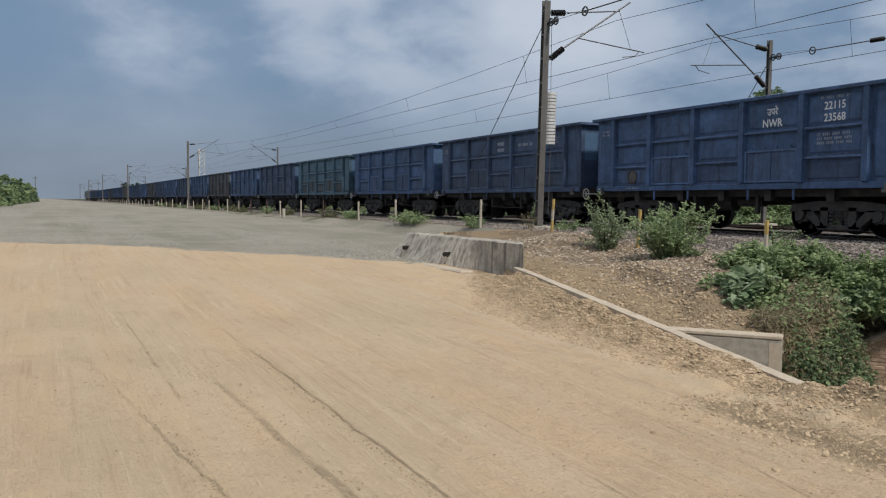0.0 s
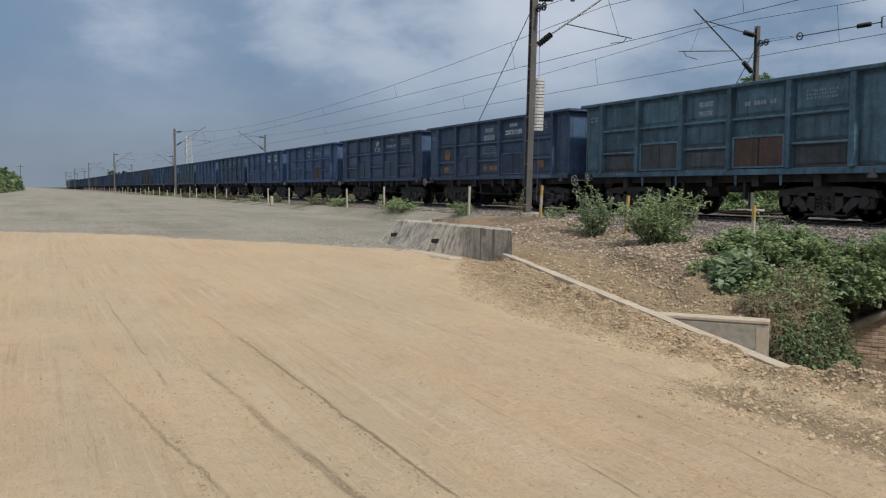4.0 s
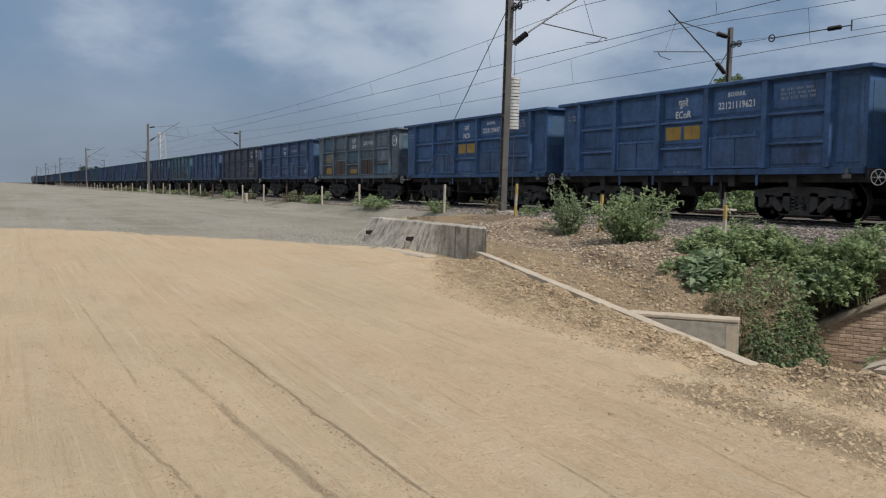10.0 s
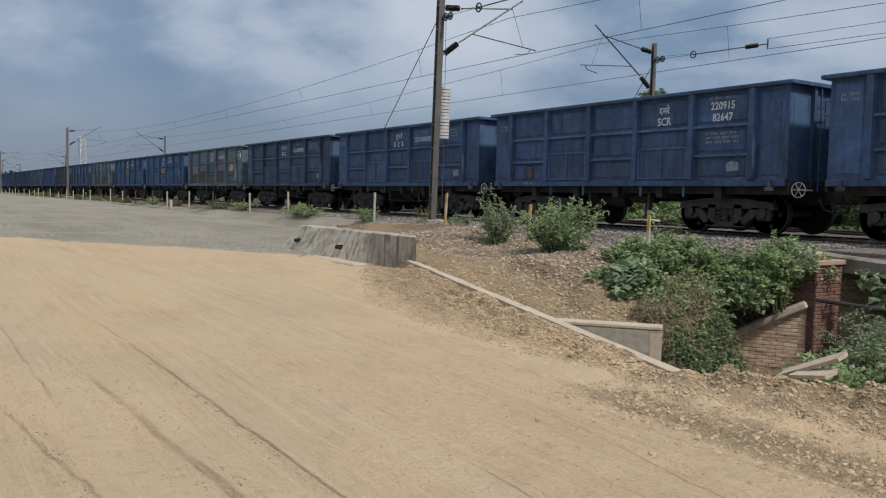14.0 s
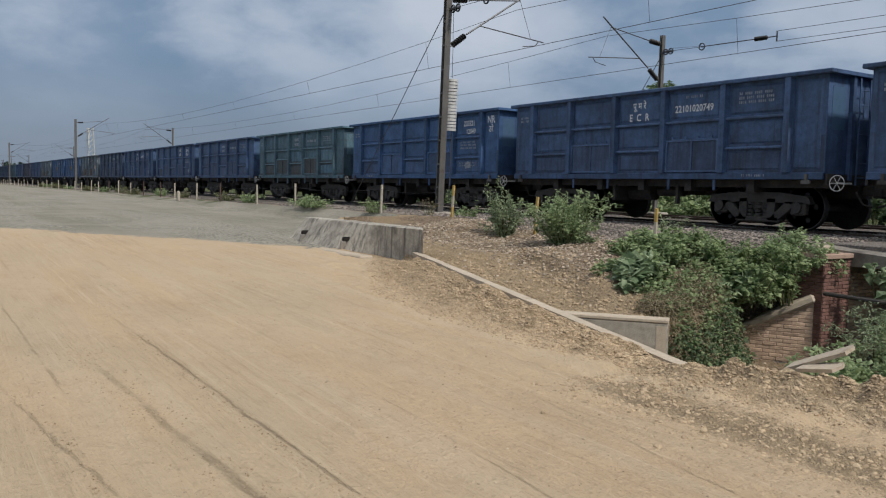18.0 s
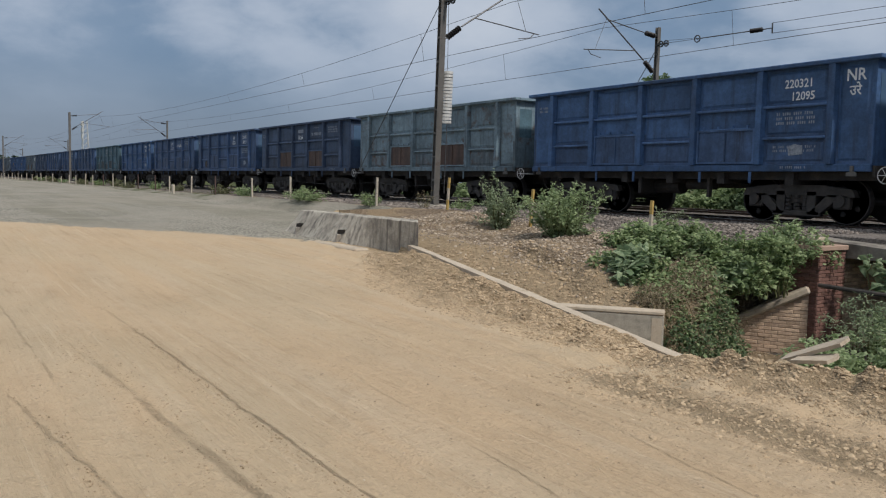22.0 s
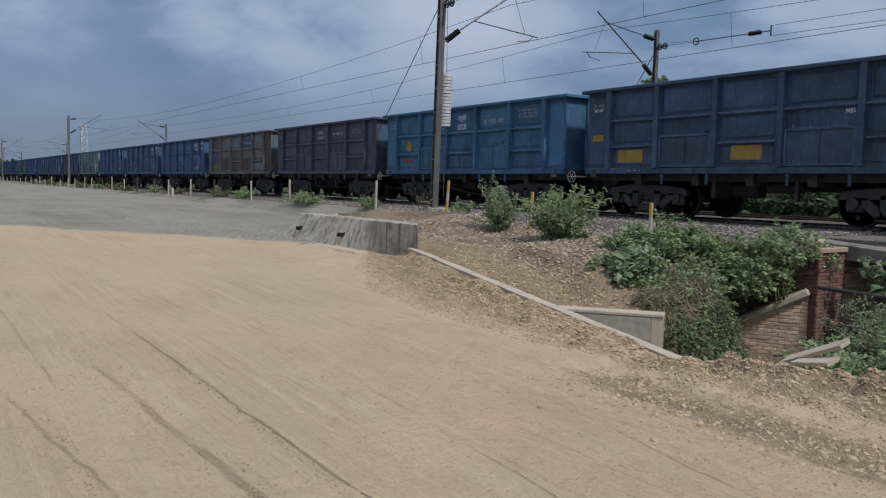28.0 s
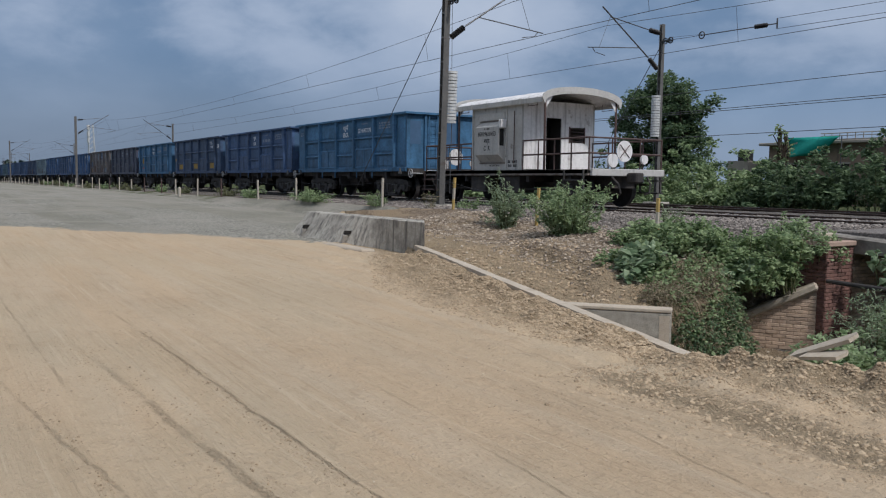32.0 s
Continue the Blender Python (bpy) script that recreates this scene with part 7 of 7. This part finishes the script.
bank_top = lambda x, y: max(-0.2, ground(x, y))
mound(-9.80, -8.80, 9.25, 9.85, lambda u: 0.34 + 0.14 * math.sin(math.pi * u), 560, 0.17, LEAF_BROAD, "broad-leaved creeping bush on the bank", 61, narrow=0.36, base=bank_top)
mound(-10.0, -8.6, 9.4, 10.2, lambda u: 0.22 + 0.20 * math.sin(math.pi * u), 1500, 0.075, LEAF, "low dark leaves round the broad-leaved bush", 72, base=bank_top)
mound(-10.9, -8.5, 10.6, 11.7, lambda u: 0.40 + 0.30 * u, 6500, 0.080, LEAF, "dense green bush over the culvert wing wall", 62, base=bank_top)
mound(-9.55, -7.95, 11.0, 12.2, lambda u: 0.85 + 0.30 * u, 6500, 0.085, LEAF, "thick dark green bush beside the pillar", 71, base=lambda x, y: max(-0.15, ground(x, y)))
mound(-9.1, -8.35, 10.75, 11.2, lambda u: 0.42, 460, 0.17, LEAF_BROAD, "broad heart-shaped leaves over the wing wall", 63, narrow=0.38, base=lambda x, y: 0.0)
mound(-9.0, -7.75, 12.1, 13.2, lambda u: 0.40 + 0.42 * math.sin(math.pi * u), 2600, 0.07, LEAF_FRESH, "sprawling bush beside the track and pillar", 64, base=lambda x, y: 0.35)
shrub(-8.75, 12.5, 0.18, 0.18, 1.05, 260, 0.05, LEAF_FRESH, "tall feathery weed beside the track", 73, 4, z=0.35, narrow=0.2)
creeper(0.12, 0.62, 8.75, 11.1, 0.14, 6500, 0.055, LEAF_DARK, "trailing creeper hanging down the bank", 65, 0.42, 0.5)
creeper(-0.60, 0.58, 8.8, 11.3, 0.19, 9500, 0.060, LEAF_DRY, "dry brown creeper stems on the bank", 66, 0.16, 0.3)
creeper(-0.7, 0.5, 9.1, 11.2, 0.22, 3000, 0.07, LEAF, "green shoots among the dry creeper", 74, 0.4, 0.2)
mound(-9.2, -8.5, 11.35, 11.75, lambda u: 0.75, 700, 0.10, LEAF_DRY, "dry trailing stems on the brick wall", 67, narrow=0.05, base=lambda x, y: -1.1, droop=0.8)
mound(-6.5, -4.2, 9.6, 10.9, lambda u: 0.70 + 0.3 * u, 5200, 0.080, LEAF_FRESH, "low green bushes on the channel's bank", 68, base=lambda x, y: -1.0)
mound(-6.9, -4.4, 10.9, 12.1, lambda u: 1.15, 4200, 0.075, LEAF_GREY, "dry greyish grass and weeds on the channel's bank", 75, base=lambda x, y: -0.95, narrow=0.12)
mound(-7.3, -6.3, 12.75, 13.15, lambda u: 0.55, 260, 0.17, LEAF_BROAD, "broad-leaved creeper below the slab", 69, narrow=0.38, base=lambda x, y: 0.0)
mound(-6.9, -4.6, 11.9, 12.8, lambda u: 1.1, 2000, 0.085, LEAF, "dark shaded growth inside the channel", 70, base=lambda x, y: -1.1)
# behind the railway
for k in range(9):
    x = -58 + 7.2 * k
    mound(x, x + 8.5, 26.5, 30.5, lambda u: 1.3 + 0.9 * math.sin(3 * u + k), 3800, 0.19, LEAF_DARK if k % 2 else LEAF, "rough green bushes beyond the railway", 80 + k)
mound(-36, -24, 31.2, 32.6, lambda u: 2.5 + 0.5 * math.sin(9 * u), 6000, 0.17, LEAF, "dark hedge below the trees", 93)
mound(-29, -20.5, 28, 31, lambda u: 2.3 + 0.4 * math.sin(7 * u), 7000, 0.16, LEAF, "tall green hedge beyond the railway", 91)
mound(-21.5, -15, 27, 30.5, lambda u: 1.9 + 1.6 * u, 9000, 0.15, LEAF_DARK, "tall dark green bushes beyond the railway", 92)
tree(-31.3, 33.5, 6.6, 1.75, 13000, 0.18, LEAF_DARK, "dark green leafy tree beyond the railway", 95)
tree(-28.9, 33.0, 5.5, 1.45, 10000, 0.17, LEAF_DARK, "smaller dark green tree beyond the railway", 96)
tree(-22.4, 32.0, 3.7, 0.40, 380, 0.14, LEAF, "thin young tree beside the house", 97, 0.05)
# far left of the road
for k in range(10):
    x = -92 - 15 * k
    mound(x - 17, x, -11.0 + 0.34 * k, -3.6 + 0.34 * k, lambda u: 4.6 + 0.8 * math.sin(4 * u + k), 3000, 0.40, LEAF_DARK if k % 2 else LEAF, "dark green thicket beside the far road", 110 + k, name="thicket")
for k in range(7):
    x = -72 - 15 * k
    mound(x - 14, x, -6.6 + 0.2 * k, -3.9 + 0.3 * k, lambda u: 0.9 + 0.4 * math.sin(5 * u + k), 1100, 0.22, LEAF, "low green verge growth beside the road", 130 + k, name="verge_growth")
for k in range(14):
    rr = random.Random(200 + k)
    mound(-330 - 40 * k, -270 - 40 * k, 26 + 6 * k, 40 + 9 * k, lambda u: 6 + 3 * math.sin(6 * u + k), 900, 1.1, HAZE_TREE, "hazy line of distant trees", 150 + k, name="far_trees")
for k in range(10):
    mound(-520 - 60 * k, -440 - 60 * k, -70 - 14 * k, -20 - 5 * k, lambda u: 6 + 3 * math.sin(6 * u + k), 700, 1.4, HAZE_TREE, "hazy line of distant trees", 170 + k, name="far_trees")


# ---------------------------------------------------------------- house, tower, far poles
def make_house():
    t = thing("house", pose(0, 0, 0), "low brick house with flat roof beyond the bushes", "house")
    x0, x1, y0, y1, zt = -28.8, -19.5, 40.0, 47.0, 3.75
    part("wall", Geo().box(x0, x1, y0, y1, 0, zt), WALL_FAR, t)
    r = part("roof", Geo().box(x0 - 0.4, x1 + 0.4, y0 - 0.4, y1 + 0.4, zt, zt + 0.14, 0.02), PLASTER, t, "flat concrete roof slab")
    part("parapet", Geo().box(-25.6, x1 + 0.3, y0 - 0.3, y0 - 0.15, zt + 0.14, zt + 0.22), PLASTER, r)
    g = Geo()
    for k in range(15):
        x = -25.4 + 0.42 * k
        g.tube((x, y0 - 0.22, zt + 0.2), (x, y0 - 0.22, zt + 0.52), 0.02, 5)
    g.tube((-25.6, y0 - 0.22, zt + 0.52), (-19.3, y0 - 0.22, zt + 0.52), 0.025, 5).tube((-25.6, y0 - 0.22, zt + 0.38), (-19.3, y0 - 0.22, zt + 0.38), 0.02, 5)
    part("roof_railing", g, PLASTER, r)
    for x in (-27.6, -24.6, -21.8):
        w = part("window", Geo().box(x - 0.5, x + 0.5, y0 - 0.03, y0 + 0.01, 1.5, 2.7), INTERIOR_SHADE, t)
        part("frame", Geo().box(x - 0.58, x + 0.58, y0 - 0.05, y0 - 0.03, 2.7, 2.8).box(x - 0.58, x + 0.58, y0 - 0.07, y0 - 0.03, 1.4, 1.5), PLASTER, w)
    n = thing("shade_net", pose(0, 0, 0), "bright teal shade net hung on the house roof", "net")
    vs, fs = [], []
    for i in range(13):
        for j in range(7):
            u, w = i / 12, j / 6
            x = -27.3 + 3.0 * u - 0.5 * w
            vs.append((x + (1 - u) * 0.0 + w * (0.55 - 1.3 * u), 39.5 + 0.12 * math.sin(5 * u + 3 * w), 4.12 - 0.03 * u - 1.05 * w * (1 - 0.15 * u)))
    for i in range(12):
        for j in range(6):
            a = i * 7 + j
            fs.append((a, a + 1, a + 8, a + 7))
    ob = part("cloth", Geo().add(vs, fs), TEAL_NET, n, smooth=True)
    mod = ob.modifiers.new("thickness", "SOLIDIFY")
    mod.thickness = 0.012
    part("edge_pole", Geo().tube((-27.35, 39.55, 0.5), (-27.35, 39.55, 4.15), 0.03, 6).tube((-24.3, 39.55, 0.5), (-24.3, 39.55, 4.12), 0.03, 6), WIRE, n)
    k = thing("water_tank", pose(-30.7, 40.5, 0), "black plastic water tank on a stand", "water tank")
    part("body", Geo().tube((0, 0, 2.95), (0, 0, 3.5), 0.42, 18).tube((0, 0, 3.5), (0, 0, 3.62), 0.42, 18, 0.2), TANK, k)
    part("stand", Geo().box(-0.7, 0.7, -0.7, 0.7, 0.3, 2.95), PLASTER, k)


def make_tower():
    t = thing("phone_mast", pose(-352, 60, 0.5), "distant white lattice telecom tower", "tower")
    for a in range(4):
        sx, sy = (1, -1)[a % 2], (1, -1)[a // 2]
        part("leg", Geo().tube((1.6 * sx, 1.6 * sy, 0), (0.7 * sx, 0.7 * sy, 22), 0.12, 5), WEIGHT, t)
    g = Geo()
    for k in range(11):
        z, w = 2 * k, 1.6 - 0.9 * k / 11
        w2 = 1.6 - 0.9 * (k + 1) / 11
        for s in (-1, 1):
            g.tube((-w, s * w, z), (w2, s * w2, z + 2), 0.06, 4).tube((s * w, -w, z), (s * w2, w2, z + 2), 0.06, 4)
    part("bracing", g, WEIGHT, t)
    for z in (15, 17.5, 20):
        for s in (-1, 1):
            part("antenna", Geo().box(1.0 * s - 0.4, 1.0 * s + 0.4, -1.4, -1.0, z, z + 2.0, 0.05), WEIGHT, t, "white antenna panel")
    for k, (x, y) in enumerate(((-330, -2), (-420, 24), (-520, 26), (-610, 26), (-300, 27))):
        p = thing("utility_pole", pose(x, y, 0.6), "slim distant utility pole", "pole", "distant poles")
        part("pole", Geo().tube((0, 0, 0), (0, 0, 9), 0.14, 6, 0.1), MAST, p)
        part("cross_arm", Geo().box(-0.05, 0.05, -1.0, 1.0, 8.2, 8.35), MAST, p)


make_house()
make_tower()


# ---------------------------------------------------------------- what moves
TRAIN = [(0, -20.92), (3, -54.04), (6, -87.20), (9, -120.23), (12, -153.30), (14, -175.30), (17, -208.0), (20, -240.42), (23, -272.66), (25.5, -299.36), (28, -325.92), (30.5, -352.36), (32, -368.20)]


def train_at(t):
    return float(np.interp(t, [a for a, _ in TRAIN], [b for _, b in TRAIN]))


def motions():
    for k, w in WAGONS.items():
        walk(w, [(t, pose(s + k * LEN, TRACK_Y, RAIL_Z)) for t, s in TRAIN])
    walk(VAN, [(t, pose(s + 31 * LEN - 0.05, TRACK_Y, RAIL_Z)) for t, s in TRAIN])
    walk(LOCO, [(t, pose(s - 27 * LEN, TRACK_Y, RAIL_Z)) for t, s in TRAIN])
    # wheels: all sets at the same place in their bogie share one turning action
    steps = [(n * 0.0666667, n) for n in range(481)]
    shared = {}
    for top in (*WAGONS.values(), VAN):
        for o in top.children_recursive:
            if not o.name.startswith("wheelset"):
                continue
            p = o.matrix_basis.translation.copy()
            key = tuple(round(c, 3) for c in p)
            if key not in shared:
                walk(o, [(t, pose(*p, 0, math.degrees((train_at(t) - TRAIN[0][1]) / 0.48), 0)) for t, _ in steps])
                shared[key] = o
            else:
                o.rotation_mode = "QUATERNION"
                data = o.animation_data_create()
                data.action = shared[key].animation_data.action
                data.action_slot = shared[key].animation_data.action_slot


motions()
